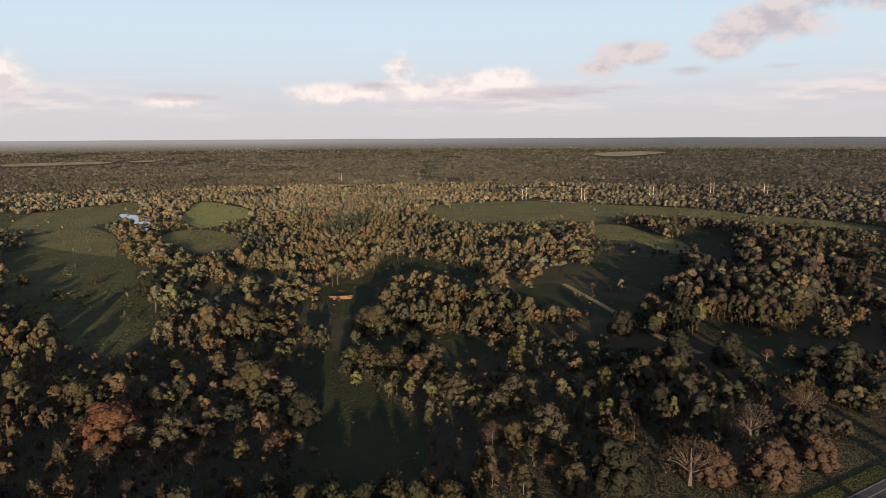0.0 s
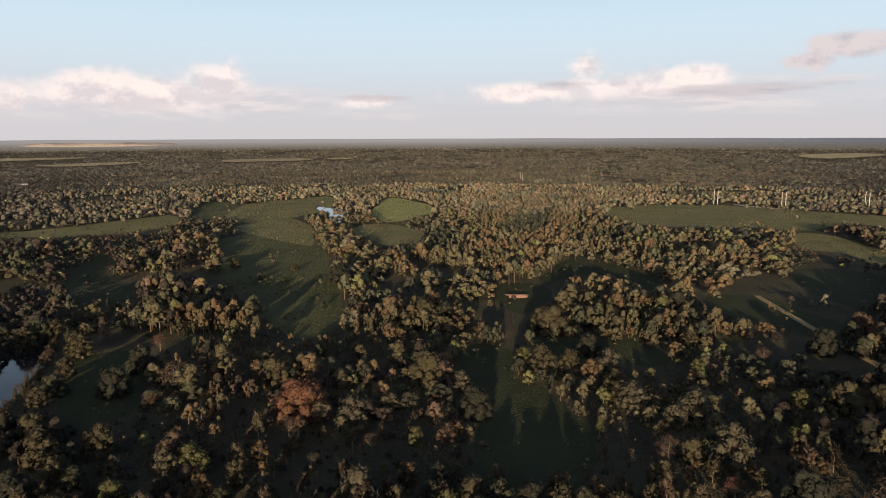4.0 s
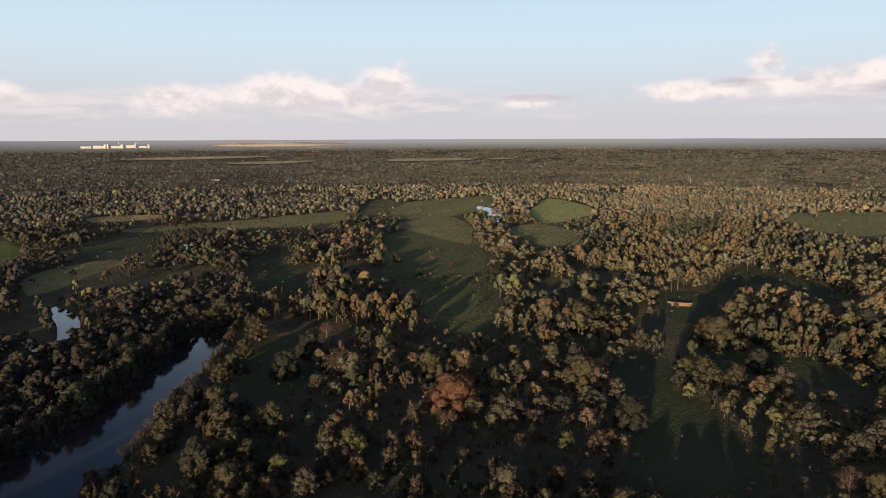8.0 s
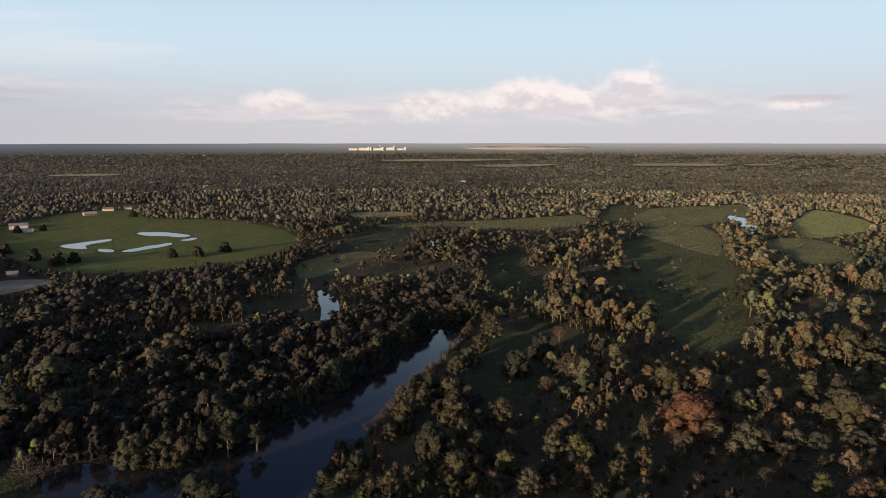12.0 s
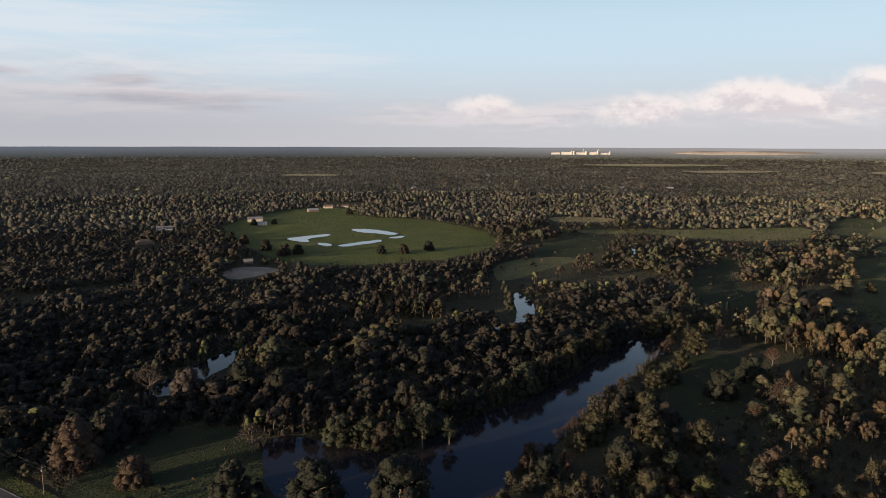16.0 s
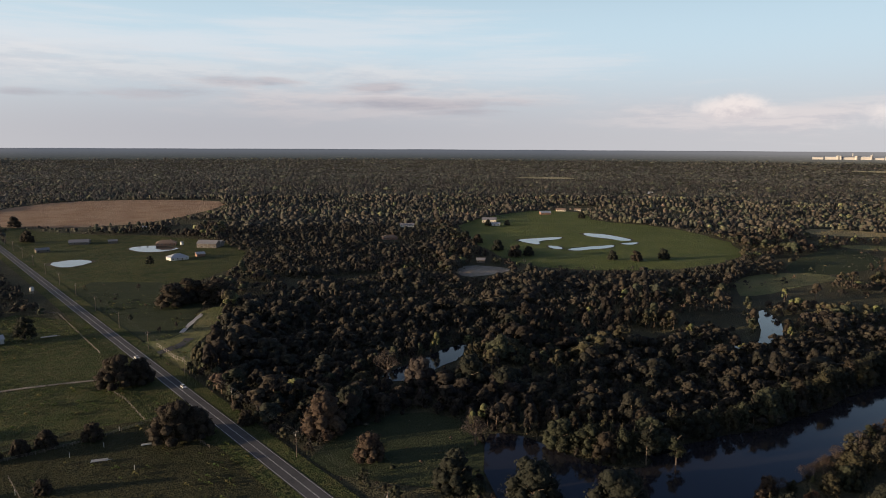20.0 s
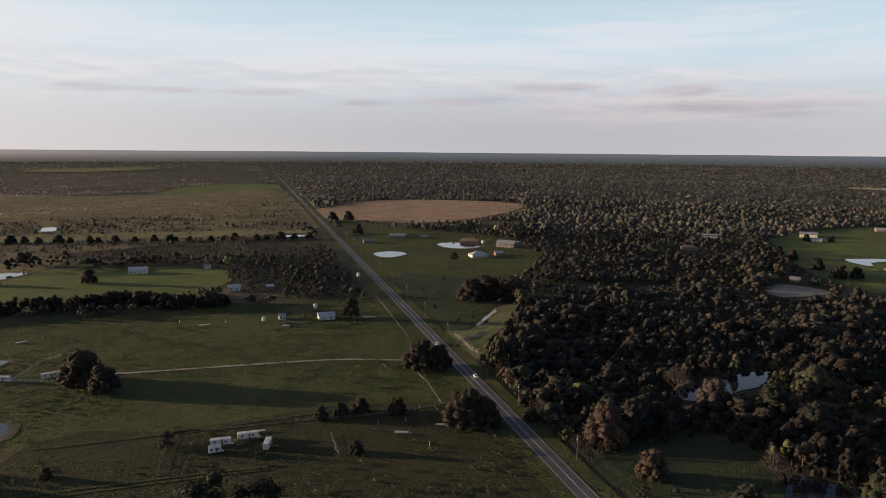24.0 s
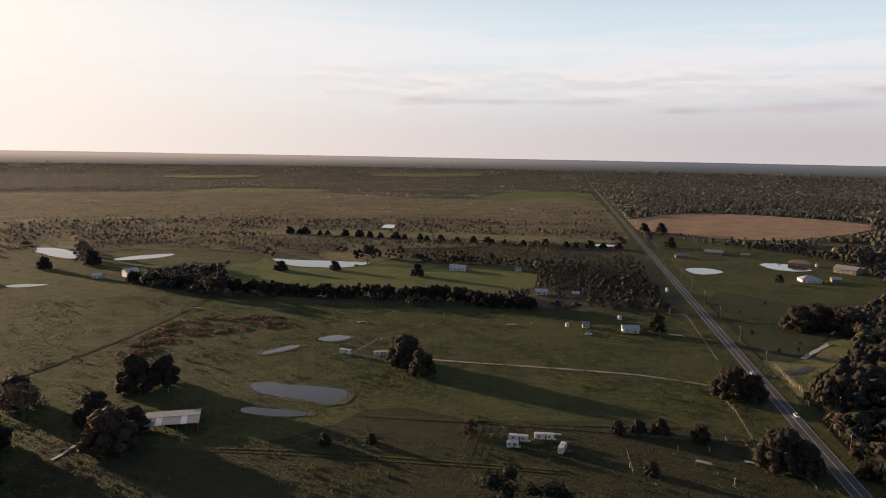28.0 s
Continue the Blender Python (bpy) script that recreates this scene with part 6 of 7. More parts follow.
def open_barn(x, y, lx, ly, turn):
    ob = new("barn")
    for k in range(6):
        for s in (-1, 1):
            u = -lx / 2 + 0.3 + (lx - 0.6) * k / 5
            part("post", box(u - 0.12, u + 0.12, s * (ly / 2 - 0.2) - 0.12, s * (ly / 2 - 0.2) + 0.12, -0.3, 3.1), TIMBER, ob)
    part("back_wall", box(-lx / 2, lx / 2, ly / 2 - 0.1, ly / 2, 0, 3.0), TIMBER, ob)
    for side, mat, word in ((-1, DULL_TIN, "weathered grey tin sheets"), (1, DULL_TIN, "weathered grey tin sheets")):
        n = 9
        for k in range(n):
            a, b = -lx / 2 - 0.5 + (lx + 1.0) * k / n, -lx / 2 - 0.5 + (lx + 1.0) * (k + 1) / n - 0.06
            bm = bmesh.new()
            e = side * (ly / 2 + 0.6)
            v = [bm.verts.new(p) for z in (0.0, -0.08) for p in ((a, e, 3.15 + z), (b, e, 3.15 + z), (b, side * 0.03, 3.75 + z), (a, side * 0.03, 3.75 + z))]
            for f in ((0, 1, 2, 3), (7, 6, 5, 4), (0, 4, 5, 1), (1, 5, 6, 2), (2, 6, 7, 3), (3, 7, 4, 0)):
                bm.faces.new([v[i] for i in f])
            bmesh.ops.recalc_face_normals(bm, faces=bm.faces[:])
            part("roof_sheet", bm, TIN if k in (2, 6) and side < 0 else mat, ob, word)
    part("ridge_cap", box(-lx / 2 - 0.5, lx / 2 + 0.5, -0.25, 0.25, 3.74, 3.82), TIN, ob)
    tagged(ob, "long open barn with a tin roof in the pasture", "barn")
    ob.matrix_basis = pose(x, y, 0.3, 0, 0, turn)


def camper(x, y, length, turn, slim=2.4, label="white camper trailer parked on the pasture"):
    ob = new("camper_trailer")
    part("body", box(-length / 2, length / 2, -slim / 2, slim / 2, 0.6, 3.0, 0.18), WHITE, ob)
    part("chassis", box(-length / 2, length / 2 + 0.9, -slim * 0.4, slim * 0.4, 0.45, 0.6), METAL, ob)
    part("roof_vent", box(-0.4, 0.4, -0.35, 0.35, 3.0, 3.2, 0.05), METAL, ob)
    for s in (-1, 1):
        for u in (-0.28, 0.24):
            part("window", box(u * length - 0.45, u * length + 0.45, min(s * slim / 2, s * (slim / 2 + 0.04)), max(s * slim / 2, s * (slim / 2 + 0.04)), 1.6, 2.3), GLASS, ob)
        for u in (-0.45, 0.45):
            part("wheel", rod((u, s * (slim / 2 - 0.28), 0.36), (u, s * (slim / 2 - 0.04), 0.36), 0.36, 0.36, 12), DARK, ob)
    part("door", box(0.02 * length, 0.02 * length + 0.7, -slim / 2 - 0.05, -slim / 2, 0.8, 2.6), DOOR, ob)
    tagged(ob, label, "camper")
    ob.matrix_basis = pose(x, y, 0.3, 0, 0, turn)


def car(x, y, turn, z=0.5, label="white car driving on the country road"):
    ob = new("car")
    bm = box(-2.3, 2.3, -0.9, 0.9, 0.35, 0.98, 0.14)
    part("body", bm, CARPAINT, ob)
    bm = bmesh.new()
    lo = [bm.verts.new(p) for p in ((-1.7, -0.82, 0.96), (1.1, -0.82, 0.96), (1.1, 0.82, 0.96), (-1.7, 0.82, 0.96))]
    hi = [bm.verts.new(p) for p in ((-1.2, -0.66, 1.5), (0.4, -0.66, 1.5), (0.4, 0.66, 1.5), (-1.2, 0.66, 1.5))]
    for i in range(4):
        bm.faces.new((lo[i], lo[(i + 1) % 4], hi[(i + 1) % 4], hi[i]))
    part("cabin", bm, GLASS, ob, "dark tinted windows")
    part("roof", box(-1.25, 0.45, -0.68, 0.68, 1.48, 1.55, 0.03), CARPAINT, ob)
    for u in (-1.45, 1.45):
        for s in (-1, 1):
            w = part("wheel", rod((u, s * 0.66, 0.33), (u, s * 0.92, 0.33), 0.33, 0.33, 14), DARK, ob)
            part("rim", rod((u, s * 0.92, 0.33), (u, s * 0.935, 0.33), 0.2, 0.19, 10), METAL, w)
    for s in (-1, 1):
        part("headlight", box(2.24, 2.33, s * 0.62 - 0.17, s * 0.62 + 0.17, 0.62, 0.78), CONCRETE, ob)
        part("tail_light", box(-2.33, -2.24, s * 0.66 - 0.13, s * 0.66 + 0.13, 0.65, 0.8), BRICK, ob)
    tagged(ob, label, "car")
    ob.matrix_basis = pose(x, y, z, 0, 0, turn)


ROAD_TURN = math.degrees(math.atan2(ROAD_DIR.y, ROAD_DIR.x))


def along_road(s, o):
    p = ROAD_A + ROAD_DIR * s + ROAD_SIDE * o
    return p.x, p.y


def build_utility_poles():
    first = None
    for k in range(34):
        x, y = along_road(-120 + 62 * k, -9.0)
        m = pose(x, y, 0.25, 0, 0, ROAD_TURN + random.uniform(-2, 2))
        if first is None:
            first = new("utility_pole")
            part("pole", rod((0, 0, -0.5), (0, 0, 11.0), 0.17, 0.11), POLE, first)
            part("crossarm", box(-0.06, 0.06, -1.2, 1.2, 10.1, 10.25), POLE, first)
            for u in (-1.05, -0.4, 1.05):
                part("insulator", rod((0, u, 10.25), (0, u, 10.45), 0.05, 0.04, 6), CONCRETE, first)
            part("transformer", rod((0.32, 0, 8.6), (0.32, 0, 9.5), 0.22, 0.22, 10), METAL, first)
            tagged(first, "weathered wooden utility pole beside the road", "utility pole", "utility poles along the road")
            first.matrix_basis = m
        else:
            copy_thing(first, m)
    for o in (-1.05, -0.4, 1.05):                                      # sagging wires
        verts, edges = [], []
        for k in range(33):
            for j in range(7):
                s = -120 + 62 * (k + j / 6)
                x, y = along_road(s, -9.0 + o)
                verts.append((x, y, 10.65 - 0.9 * (1 - ((j - 3) / 3) ** 2)))
        curve = bpy.data.curves.new("power_line", "CURVE")
        curve.dimensions, curve.bevel_depth = "3D", 0.02
        sp = curve.splines.new("POLY")
        sp.points.add(len(verts) - 1)
        for p, v in zip(sp.points, verts):
            p.co = (*v, 1)
        curve.materials.append(DARK)
        tagged(new("power_line", curve), "thin black power line sagging between roadside poles", "power line", "power lines along the road")


def h_frame(x, y, high, turn):
    ob = new("transmission_tower")
    for s in (-1, 1):
        part("pole", rod((s * 3.2, 0, -0.5), (s * 3.2, 0, high), 0.5, 0.34), CONCRETE, ob, "pale concrete pole")
    part("crossarm", box(-6.6, 6.6, -0.12, 0.12, high - 4.1, high - 3.8), POLE, ob)
    part("brace", rod((-3.2, 0, high - 10), (3.2, 0, high - 5), 0.1, 0.1, 6), POLE, ob)
    part("brace", rod((3.2, 0, high - 10), (-3.2, 0, high - 5), 0.1, 0.1, 6), POLE, ob)
    for u in (-6.5, 0, 6.5):
        part("insulator", rod((u, 0, high - 6.2), (u, 0, high - 4.2), 0.16, 0.16, 6), GLASS, ob)
    tagged(ob, "tall pale two-legged power transmission tower over the woods", "power tower", "transmission towers across the woods")
    ob.matrix_basis = pose(x, y, 0, 0, 0, turn)


def fence(points, spacing=3.0, rails=3, high=1.3, mat=None, label="weathered post-and-rail pasture fence"):
    mat = mat or TIMBER
    ob = new("fence")
    for (ax, ay), (bx, by) in zip(points, points[1:]):
        length = math.hypot(bx - ax, by - ay)
        n = max(1, int(length / spacing))
        a = math.atan2(by - ay, bx - ax)
        post = None
        for k in range(n + 1):
            if post is None:
                post = part("post", box(-0.06, 0.06, -0.06, 0.06, -0.3, high), mat, ob)
                me = post.data
            else:
                post = new("post", me)
                post.parent = ob
            post.matrix_basis = pose(ax + (bx - ax) * k / n, ay + (by - ay) * k / n, 0.3, 0, 0, math.degrees(a))
        for r in range(rails):
            z = high * (0.35 + 0.6 * r / max(1, rails - 1))
            rail = part("rail", box(0, length, -0.02, 0.02, z - 0.04, z + 0.04), mat, ob)
            rail.matrix_basis = pose(ax, ay, 0.3, 0, 0, math.degrees(a))
    tagged(ob, label, "fence")


SANDY = GROUND["sand"]


def lane(name, wide, mat, label, *points):
    """A track worn along a line of points."""
    pts = [Vector(p) for p in points]
    fine = []
    for i in range(len(pts) - 1):
        p0, p1, p2, p3 = pts[max(i - 1, 0)], pts[i], pts[i + 1], pts[min(i + 2, len(pts) - 1)]
        for k in range(8):
            u = k / 8
            fine.append(0.5 * (2 * p1 + (p2 - p0) * u + (2 * p0 - 5 * p1 + 4 * p2 - p3) * u * u + (3 * p1 - p0 - 3 * p2 + p3) * u ** 3))
    fine.append(pts[-1])
    verts, faces = [], []
    for i, p in enumerate(fine):
        d = (fine[min(i + 1, len(fine) - 1)] - fine[max(i - 1, 0)]).normalized()
        w = wide / 2 * (1 + 0.35 * noise.noise(Vector((p.x / 9, p.y / 9, 0))))
        for s in (-1, 1):
            q = p + Vector((-d.y, d.x)) * w * s
            verts.append((q.x, q.y, 0.385 + relief(q.length)))
        if i:
            k = 2 * i
            faces.append((k - 2, k, k + 1, k - 1))
    ob = mesh_object(name, verts, faces, mat)
    if ob.data.polygons[0].normal.z < 0:
        ob.data.flip_normals()
    tagged(ob, label, "track", kind="structure")


def trough(x, y, length, turn, label="long white feed trough on the pasture"):
    ob = new("feed_trough")
    part("basin", box(-length / 2, length / 2, -0.45, 0.45, 0.35, 0.85, 0.06), WHITE, ob)
    part("feed", box(-length / 2 + 0.1, length / 2 - 0.1, -0.36, 0.36, 0.845, 0.87), CONCRETE, ob)
    for u in (-0.42, 0, 0.42):
        part("leg", box(u * length - 0.08, u * length + 0.08, -0.35, 0.35, -0.2, 0.36), TIMBER, ob)
    tagged(ob, label, "trough")
    ob.matrix_basis = pose(x, y, 0.3, 0, 0, turn)


def flat_trailer(x, y, length, turn, label="low flat farm trailer with scrap timber"):
    ob = new("farm_trailer")
    part("deck", box(-length / 2, length / 2, -1.1, 1.1, 0.7, 0.85, 0.03), METAL, ob)
    part("drawbar", box(length / 2, length / 2 + 1.6, -0.06, 0.06, 0.55, 0.67), METAL, ob)
    for u in (-0.5, 0.5):
        for s in (-1, 1):
            part("wheel", rod((u, s * 0.95, 0.34), (u, s * 1.15, 0.34), 0.34, 0.34, 12), DARK, ob)
    for k in range(5):
        part("plank", box(-length * 0.45 + k * 0.2, length * 0.3 + k * 0.25, -0.9 + k * 0.36, -0.64 + k * 0.36, 0.85, 0.95 + 0.05 * (k % 3)), CONCRETE, ob)
    tagged(ob, label, "trailer")
    ob.matrix_basis = pose(x, y, 0.3, 0, 0, turn)


def tank(x, y, high, radius, label="small white water tank on a timber stand"):
    ob = new("water_tank")
    for a in range(4):
        u, v = radius * 0.7 * math.cos(a * 1.571 + 0.785), radius * 0.7 * math.sin(a * 1.571 + 0.785)
        part("leg", box(u - 0.1, u + 0.1, v - 0.1, v + 0.1, -0.3, high), TIMBER, ob)
    part("drum", rod((0, 0, high), (0, 0, high + radius * 1.9), radius, radius, 14), WHITE, ob)
    part("cap", rod((0, 0, high + radius * 1.9), (0, 0, high + radius * 2.2), radius, radius * 0.3, 14), METAL, ob)
    tagged(ob, label, "water tank")
    ob.matrix_basis = pose(x, y, 0.3, 0, 0, 0)


def marker(x, y, high, label="short white marker post in the pasture"):
    ob = new("marker_post")
    part("post", rod((0, 0, -0.3), (0, 0, high), 0.12, 0.1, 8), WHITE, ob)
    part("cap", rod((0, 0, high), (0, 0, high + 0.08), 0.15, 0.1, 8), METAL, ob)
    tagged(ob, label, "post", "marker posts in the pasture")
    ob.matrix_basis = pose(x, y, 0.3, 0, 0, 0)


def wood_pile(x, y, length, turn, label="heap of felled orange-brown pine logs"):
    ob = new("wood_pile")
    gen = random.Random(3)
    for k in range(26):
        row = k % 3
        u = gen.uniform(-0.28, 0.28) * length
        half = gen.uniform(2.5, 4.5)
        a = gen.uniform(-0.25, 0.25)
        y0, z0 = gen.uniform(-2.6, 2.6) * (1 - row * 0.3), 0.4 + row * 0.65
        part("log", rod((u - half * math.cos(a), y0 - half * math.sin(a), z0), (u + half * math.cos(a), y0 + half * math.sin(a), z0), 0.36, 0.3, 8), LOG, ob)
    tagged(ob, label, "wood pile")
    ob.matrix_basis = pose(x, y, 0.2, 0, 0, turn)


LOG = paint("pine_logs", (0.25, 0.155, 0.105), 0.9, 0, (0.14, 0.10, 0.075), 0.5, 2.0)


def build_plant(x, y, turn):
    """A processing plant far out on the plain: white halls, silos, stacks and a conveyor."""
    ob = new("processing_plant")
    for u, w, d, h in ((-170, 60, 40, 14), (-95, 70, 50, 22), (-10, 90, 46, 17), (85, 50, 40, 26), (150, 70, 36, 12)):
        part("hall", box(u - w / 2, u + w / 2, -d / 2, d / 2, -20, h * 0.6), CONCRETE, ob)
        part("hall_roof", hull_roof(w, d, h * 0.6, 3, 0.0, 1.0, 0.6), TIN, ob).location.x = u
    for u, r, h in ((-60, 7, 34), (-44, 7, 34), (40, 9, 30), (118, 6, 38), (198, 8, 28)):
        part("silo", rod((u, -30, -20), (u, -30, h * 0.7), r, r, 16), CONCRETE, ob)
    for u, h in ((20, 58), (125, 50)):
        part("stack", rod((u, 10, -20), (u, 10, h * 0.75), 3.0, 2.2, 12), CONCRETE, ob)
    part("conveyor", rod((-40, -30, 20), (85, 0, 17), 2.0, 2.0, 8), METAL, ob)
    tagged(ob, "sunlit white processing plant with silos far out on the plain", "plant")
    ob.matrix_basis = pose(x, y, relief(math.hypot(x, y)) + 8, 0, 0, turn) @ Matrix.Diagonal((0.9, 0.9, 0.7, 1))


def build_sand_mound(x, y, lx, ly, high, turn):
    """A long flat-topped heap of pale mining sand."""
    bm = bmesh.new()
    rows = []
    for u, (wide, z) in enumerate(((1.0, -25), (0.93, 0.35 * high), (0.84, 0.8 * high), (0.74, high), (0.0, high * 1.02))):
        rows.append([bm.verts.new((lx / 2 * wide * math.cos(a) * (1 + 0.05 * math.sin(3 * a)), ly / 2 * wide * math.sin(a), z + (5.0 * noise.noise(Vector((3 * math.cos(a), 3 * math.sin(a), u))) + 2.0 * math.sin(5 * a + u) if 0 < u < 4 else 0)))
                     for a in np.linspace(0, 6.2832, 49)[:-1]])
    for r, q in zip(rows, rows[1:]):
        for k in range(48):
            bm.faces.new((r[k], r[(k + 1) % 48], q[(k + 1) % 48], q[k]))
    bmesh.ops.remove_doubles(bm, verts=bm.verts, dist=0.01)
    me = bpy.data.meshes.new("sand_mound")
    bm.to_mesh(me)
    bm.free()
    me.materials.append(paint("mine_sand", (0.24, 0.215, 0.20), 0.95, 0, (0.15, 0.14, 0.13), 0.6, 0.02))
    ob = new("sand_mound", me)
    tagged(ob, "long flat mound of pale mining sand on the skyline", "sand mound")
    ob.matrix_basis = pose(x, y, relief(math.hypot(x, y)), 0, 0, turn)


build_utility_poles()
house(-831, -344, 13.2, 8.0, 123, walls='timber', roof='shingle', where='near the roadside pond')
house(-894, -327, 21.6, 12.0, 102, walls='timber', roof='shingle', where='beside the copper-brown field', wing=True)
house(-899, -290, 10.1, 7.0, 108, walls='timber', roof='shingle')
house(-876, -221, 22.9, 14.0, 99, walls='brick', roof='brown', hip=True, where='at the edge of a pond', chimney=True)
house(-854, -167, 24.0, 14.0, 76, walls='timber', roof='shingle', high=5.0, wing=True, where='at the edge of the woods', porch=True)
house(-763, -182, 18.9, 14.0, 124, walls='white', roof='tin', hip=True, porch=True, where='in an open pasture')
house(-783, -163, 8.6, 8.0, 117, walls='brick', roof='tin', category='shed', where='in an open pasture')
house(-443, -216, 11.1, 8.0, 126, walls='white', roof='tin', where='on the pasture edge', porch=True)
house(-432, -245, 4.4, 5.0, 125, walls='white', roof='shingle', category='shed', where='on the pasture edge')
house(-510, -334, 9.9, 8.0, 123, walls='white', roof='tin', where='half hidden in the wood')
house(-597, -421, 6.4, 6.0, 125, walls='white', roof='shingle', category='shed', where='at the field edge')
house(-553, -467, 16.0, 10.0, 120, walls='white', roof='tin', high=3.6, where='in the long green field')
house(-294, -654, 11.6, 12.0, 176, walls='white', roof='tin', high=5.2, where='beside the dark grove', wing=True)
house(-268, -666, 7.7, 8.0, 158, walls='white', roof='tin', category='shed', where='beside the dark grove')
house(-524, -308, 5.7, 6.0, 121, walls='timber', roof='tin', category='shed', where='half hidden in the wood')
house(-905, 51, 19.4, 12.0, 97, walls='brick', roof='brown', hip=True, chimney=True, where='among oaks')
house(-1045, 85, 21.0, 10.0, 85, walls='white', roof='shingle', where='among oaks')
house(-1097, 221, 22.4, 14.0, 79, walls='cream', roof='shingle', high=4.4, chimney=True, where='at the pasture edge', wing=True)
house(-1048, 220, 15.7, 9.0, 78, walls='white', roof='tin', category='shed', where='at the pasture edge')
house(-1219, 348, 18.6, 12.0, 89, walls='brick', roof='tin', where='on the far pasture')
house(-1282, 396, 17.8, 10.0, 73, walls='cream', roof='brown', where='on the far pasture')
house(-1279, 428, 12.6, 8.0, 72, walls='cream', roof='brown', where='by the far treeline')
house(-1050, -295, 7.3, 6.0, 106, walls='white', roof='tin', category='shed', where='by the treeline')
house(-711, 135, 8.8, 8.0, 79, walls='timber', roof='shingle', where='on a sandy lot among oaks')
house(-1442, 1413, 18.8, 10.0, 45, walls='brick', roof='tin', where='far off in the woods')
house(-1527, 1316, 16.1, 8.0, 49, walls='white', roof='shingle', where='far off in the woods')
house(-1700, 759, 11.1, 8.0, 66, walls='white', roof='tin', where='far off in the woods')
house(-1747, 781, 12.7, 8.0, 66, walls='white', roof='tin', where='far off in the woods')
house(-1276, 395, 16.0, 8.0, 73, walls='cream', roof='brown', where='by the far pasture')
house(-3826, 1163, 73.1, 20.0, 73, walls='white', roof='tin', category='warehouse', where='far off in the woods', high=6)
house(-3633, -2187, 122.6, 20.0, 121, walls='white', roof='tin', category='warehouse', where='far off in the woods', high=6)
house(-3977, -847, 119.1, 20.0, 102, walls='white', roof='tin', category='warehouse', where='far off in the woods', high=6)
open_barn(-143, -283, 22.3, 16.0, 147)
camper(-234, -162, 8.2, 122)
camper(-243, -155, 8.3, 126)
camper(-238, -143, 7.3, 200)
camper(-227, -160, 4.9, 130)
camper(-280, -295, 8.5, 139)
camper(-268, -313, 7.5, 104, 2.3, "old grey livestock trailer beside the corral fence")
car(-414, -232, 120, 0.3, "white pickup parked beside a white shed")
car(*along_road(175, 1.9), ROAD_TURN + 0)
car(*along_road(110, -1.9), ROAD_TURN + 180)
fence([(-268, -309), (-302, -322), (-312, -320)], 2.6, 3, 1.4, CONCRETE, "white-painted corral fence round a camper")
fence([(-269, -310), (-277, -280), (-305, -286)], 2.6, 3, 1.4, CONCRETE, "white-painted corral fence round a camper")
fence([(-204, -169), (-226, -182), (-240, -189)])
fence([(-266, -142), (-277, -123), (-290, -104), (-306, -88)])
fence([(-306, -90), (-335, -107), (-361, -128)])
fence([(-239, -112), (-257, -124)])
fence([(-284, -64), (-275, -57)])
fence([(-415, -145), (-520, -208), (-524, -225)])
fence([(-426, -116), (-409, -105), (-396, -98)], 4.0, 2, 2.2, CREAM, "pale entrance wall panels beside a driveway")
fence([(-405, -104), (-393, -94), (-372, -83)], 4.0, 2, 2.2, CREAM, "pale entrance wall panels beside a driveway")
fence([(-226, 50), (-222, 54)], 2.0, 3, 1.2, TIMBER, "small grey wooden landing rail beside the water")
lane("farm_lane", 2.6, SANDY, "pale sandy farm lane across the pasture", (-294, -274), (-300, -261), (-319, -230), (-336, -202), (-354, -170), (-362, -147), (-366, -130))
lane("field_track", 4.0, GROUND["grass_dark"], "dark wheel track through the grass", (-115, -400), (-146, -415), (-203, -447), (-302, -518))
lane("wheel_track", 1.2, GROUND["grass_lit"], "worn wheel track in the pasture", (-140, -250), (-163, -222), (-187, -188), (-212, -151), (-223, -133))
lane("wheel_track", 1.2, GROUND["grass_lit"], "worn wheel track in the pasture", (-138, -248), (-161, -219), (-184, -186), (-210, -149), (-221, -131))
lane("driveway", 6.0, ASPHALT, "short paved driveway off the road", (-406, -116), (-413, -111), (-428, -103), (-443, -101))
lane("ditch", 3.0, CONCRETE, "pale ditch at the wood edge", (-457, -109), (-484, -108), (-510, -106))
lane("clay_road", 9.0, CONCRETE, "white shell road along the power line clearing", (182, 1301), (229, 1248), (285, 1240), (352, 1273), (425, 1286))
lane("sand_path", 5.0, GROUND["straw"], "overgrown sandy path through the clearing", (98, 557), (112, 489), (125, 425), (136, 386), (143, 372))
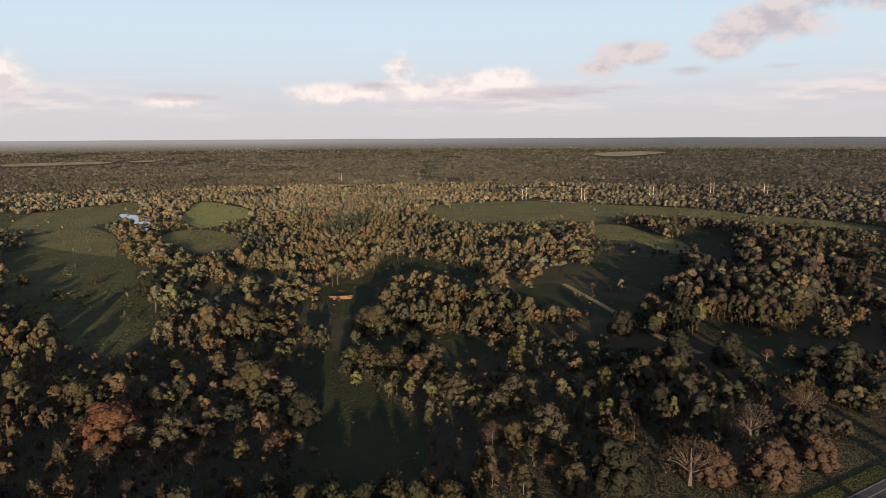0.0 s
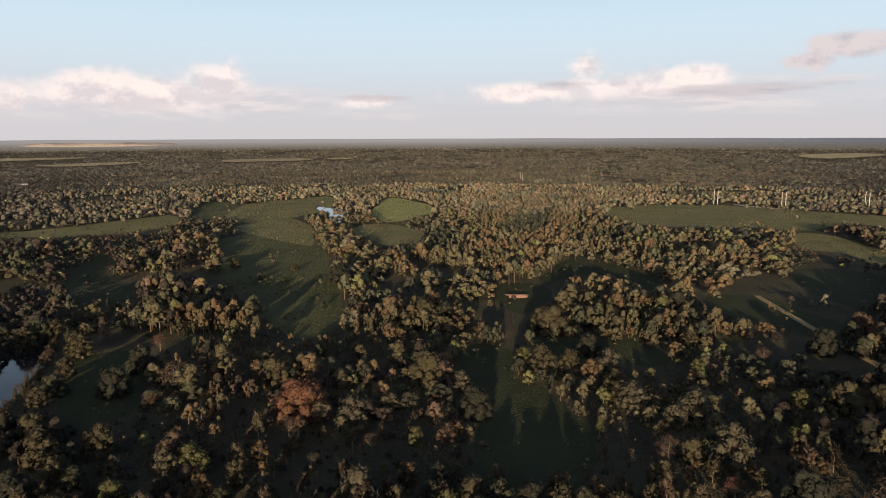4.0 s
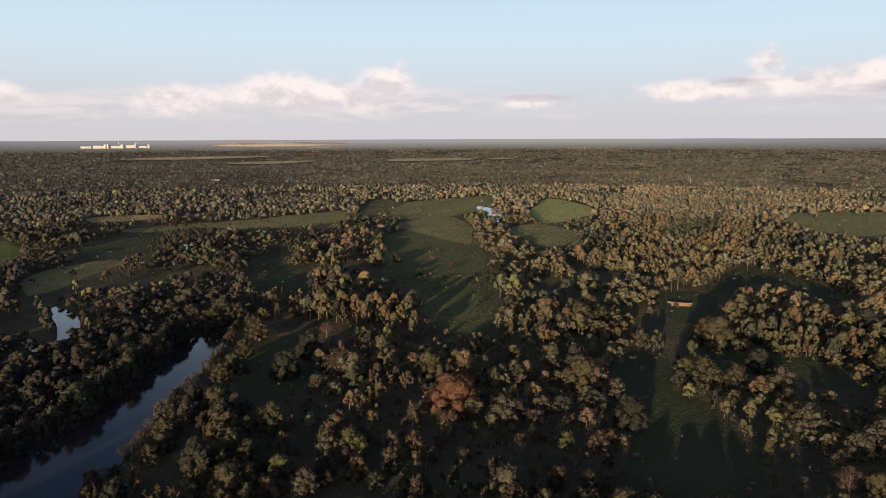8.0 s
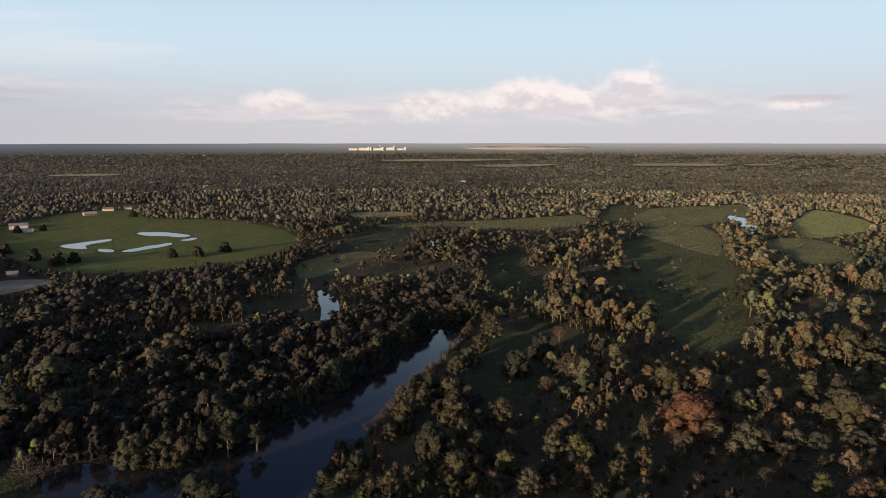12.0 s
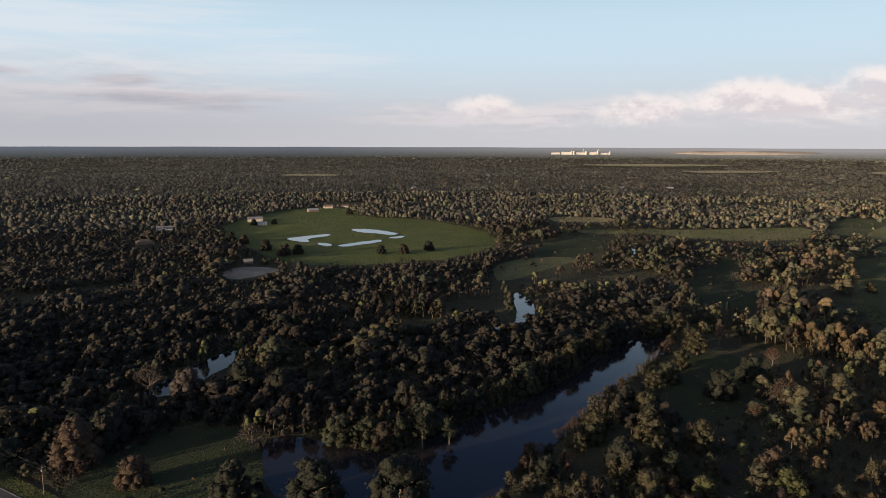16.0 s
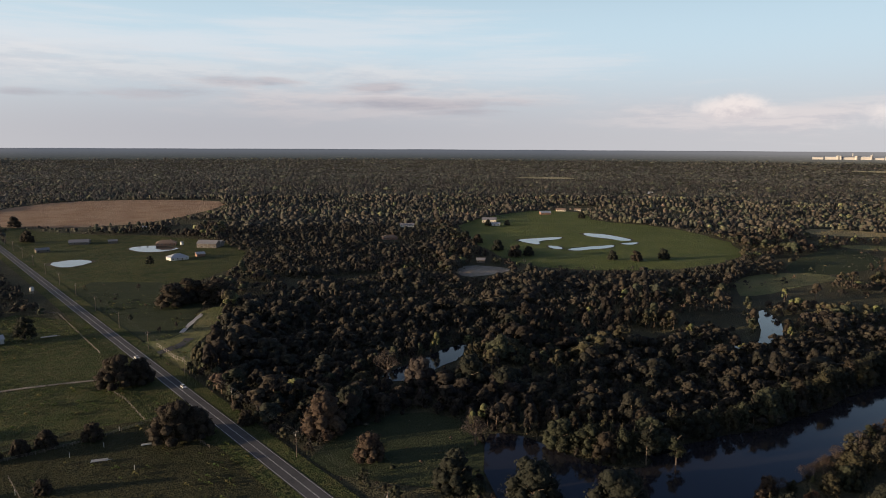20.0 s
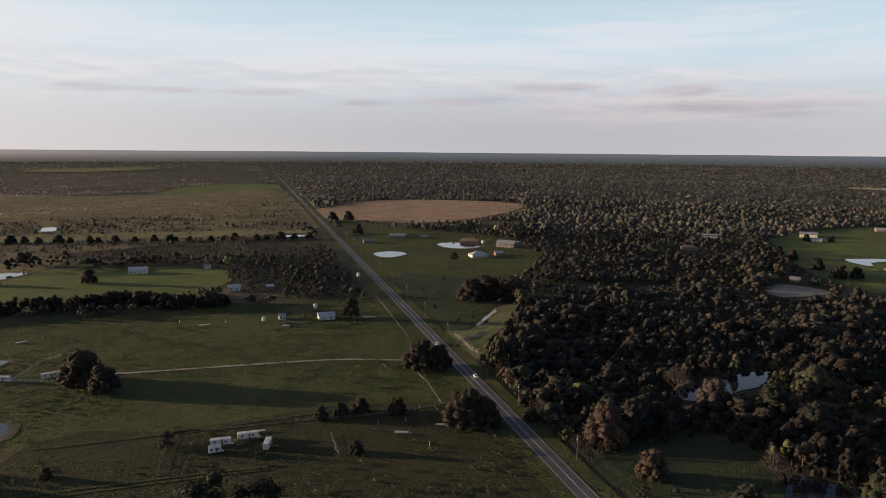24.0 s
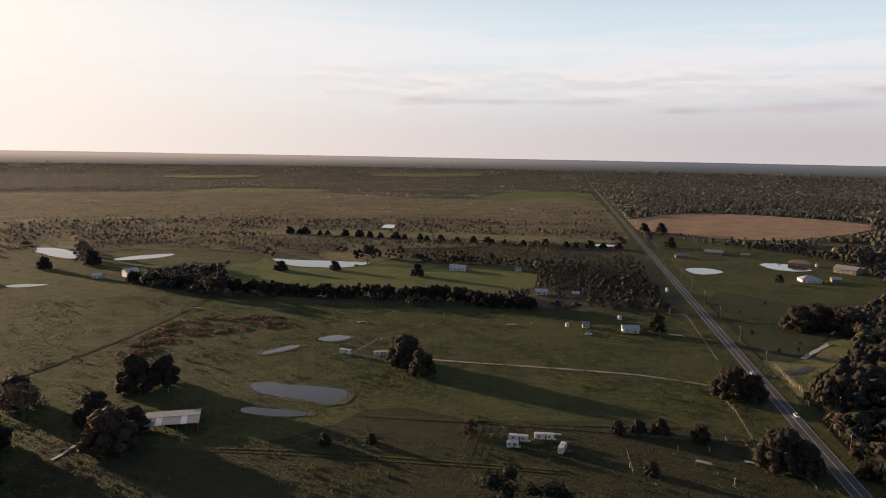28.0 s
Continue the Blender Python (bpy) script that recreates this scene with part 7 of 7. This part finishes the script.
lane("cross_road", 7.0, ASPHALT, "side road across the scrub", (-632, -803), (-734, -674), (-795, -579), (-852, -451))
h_frame(152, 1300, 25, 13)
h_frame(255, 1270, 25, 9)
h_frame(387, 1296, 26, 3)
h_frame(537, 1394, 26, -1)
h_frame(612, 1324, 26, -5)
h_frame(-261, 1792, 26, 28)
build_plant(-3585, 2751, 53)
build_sand_mound(-2994, 3518, 900, 160, 17, 43)
trough(-281, -81, 7.2, 107)
trough(-250, -155, 7.0, 126, label='pale trough behind the camper trailers')
flat_trailer(-266, -485, 8.5, 155)
flat_trailer(-398, -285, 7.0, 132, label='low flat trailer at the pasture edge')
flat_trailer(-267, -96, 6.0, 101, label='low farm trailer with scrap boards in the grass')
flat_trailer(-454, -188, 9.0, 115, label='flat trailer stacked with pale boards')
flat_trailer(-327, -365, 6.0, 158)
tank(-462, -234, 2.5, 1.5)
tank(-419, -252, 1.5, 1.3, label='pale tank beside the white sheds')
tank(-596, -257, 2.0, 1.6, label='white tank half hidden at the wood edge')
tank(-863, -200, 2.0, 1.8, label='small white tank in a yard')
marker(-273, -109, 1.8)
marker(-281, -99, 1.8)
marker(-259, -81, 1.8)
marker(-297, -98, 1.8)
marker(-411, -277, 1.8)
marker(-388, -341, 1.8)
marker(-400, -306, 1.8)
marker(-244, -116, 1.8)
marker(-162, -324, 1.8)
marker(-146, -346, 1.8)
wood_pile(-76, 509, 18.0, 8)
lane("fallen_sheet", 1.6, CONCRETE, "pale strip of sheeting lying in the grass", (-93, -282), (-97, -284), (-101, -287), (-105, -290))
lane("verge_path", 1.8, GROUND["straw"], "worn path parallel to the road", (-377, -99), (-333, -70), (-306, -53), (-288, -42))
lane("fence_line", 1.2, GROUND["straw"], "pale mown line along a pasture boundary", (-592, -661), (-700, -643), (-795, -579))
lane("pasture_line", 2.5, GROUND["grass_dark"], "dark ditch line across the pasture", (-238, -189), (-260, -155), (-284, -119), (-304, -90))
lane("pasture_line", 3.0, GROUND["grass_dark"], "dark ditch line across the pasture", (-208, -232), (-232, -198), (-264, -158), (-297, -119))
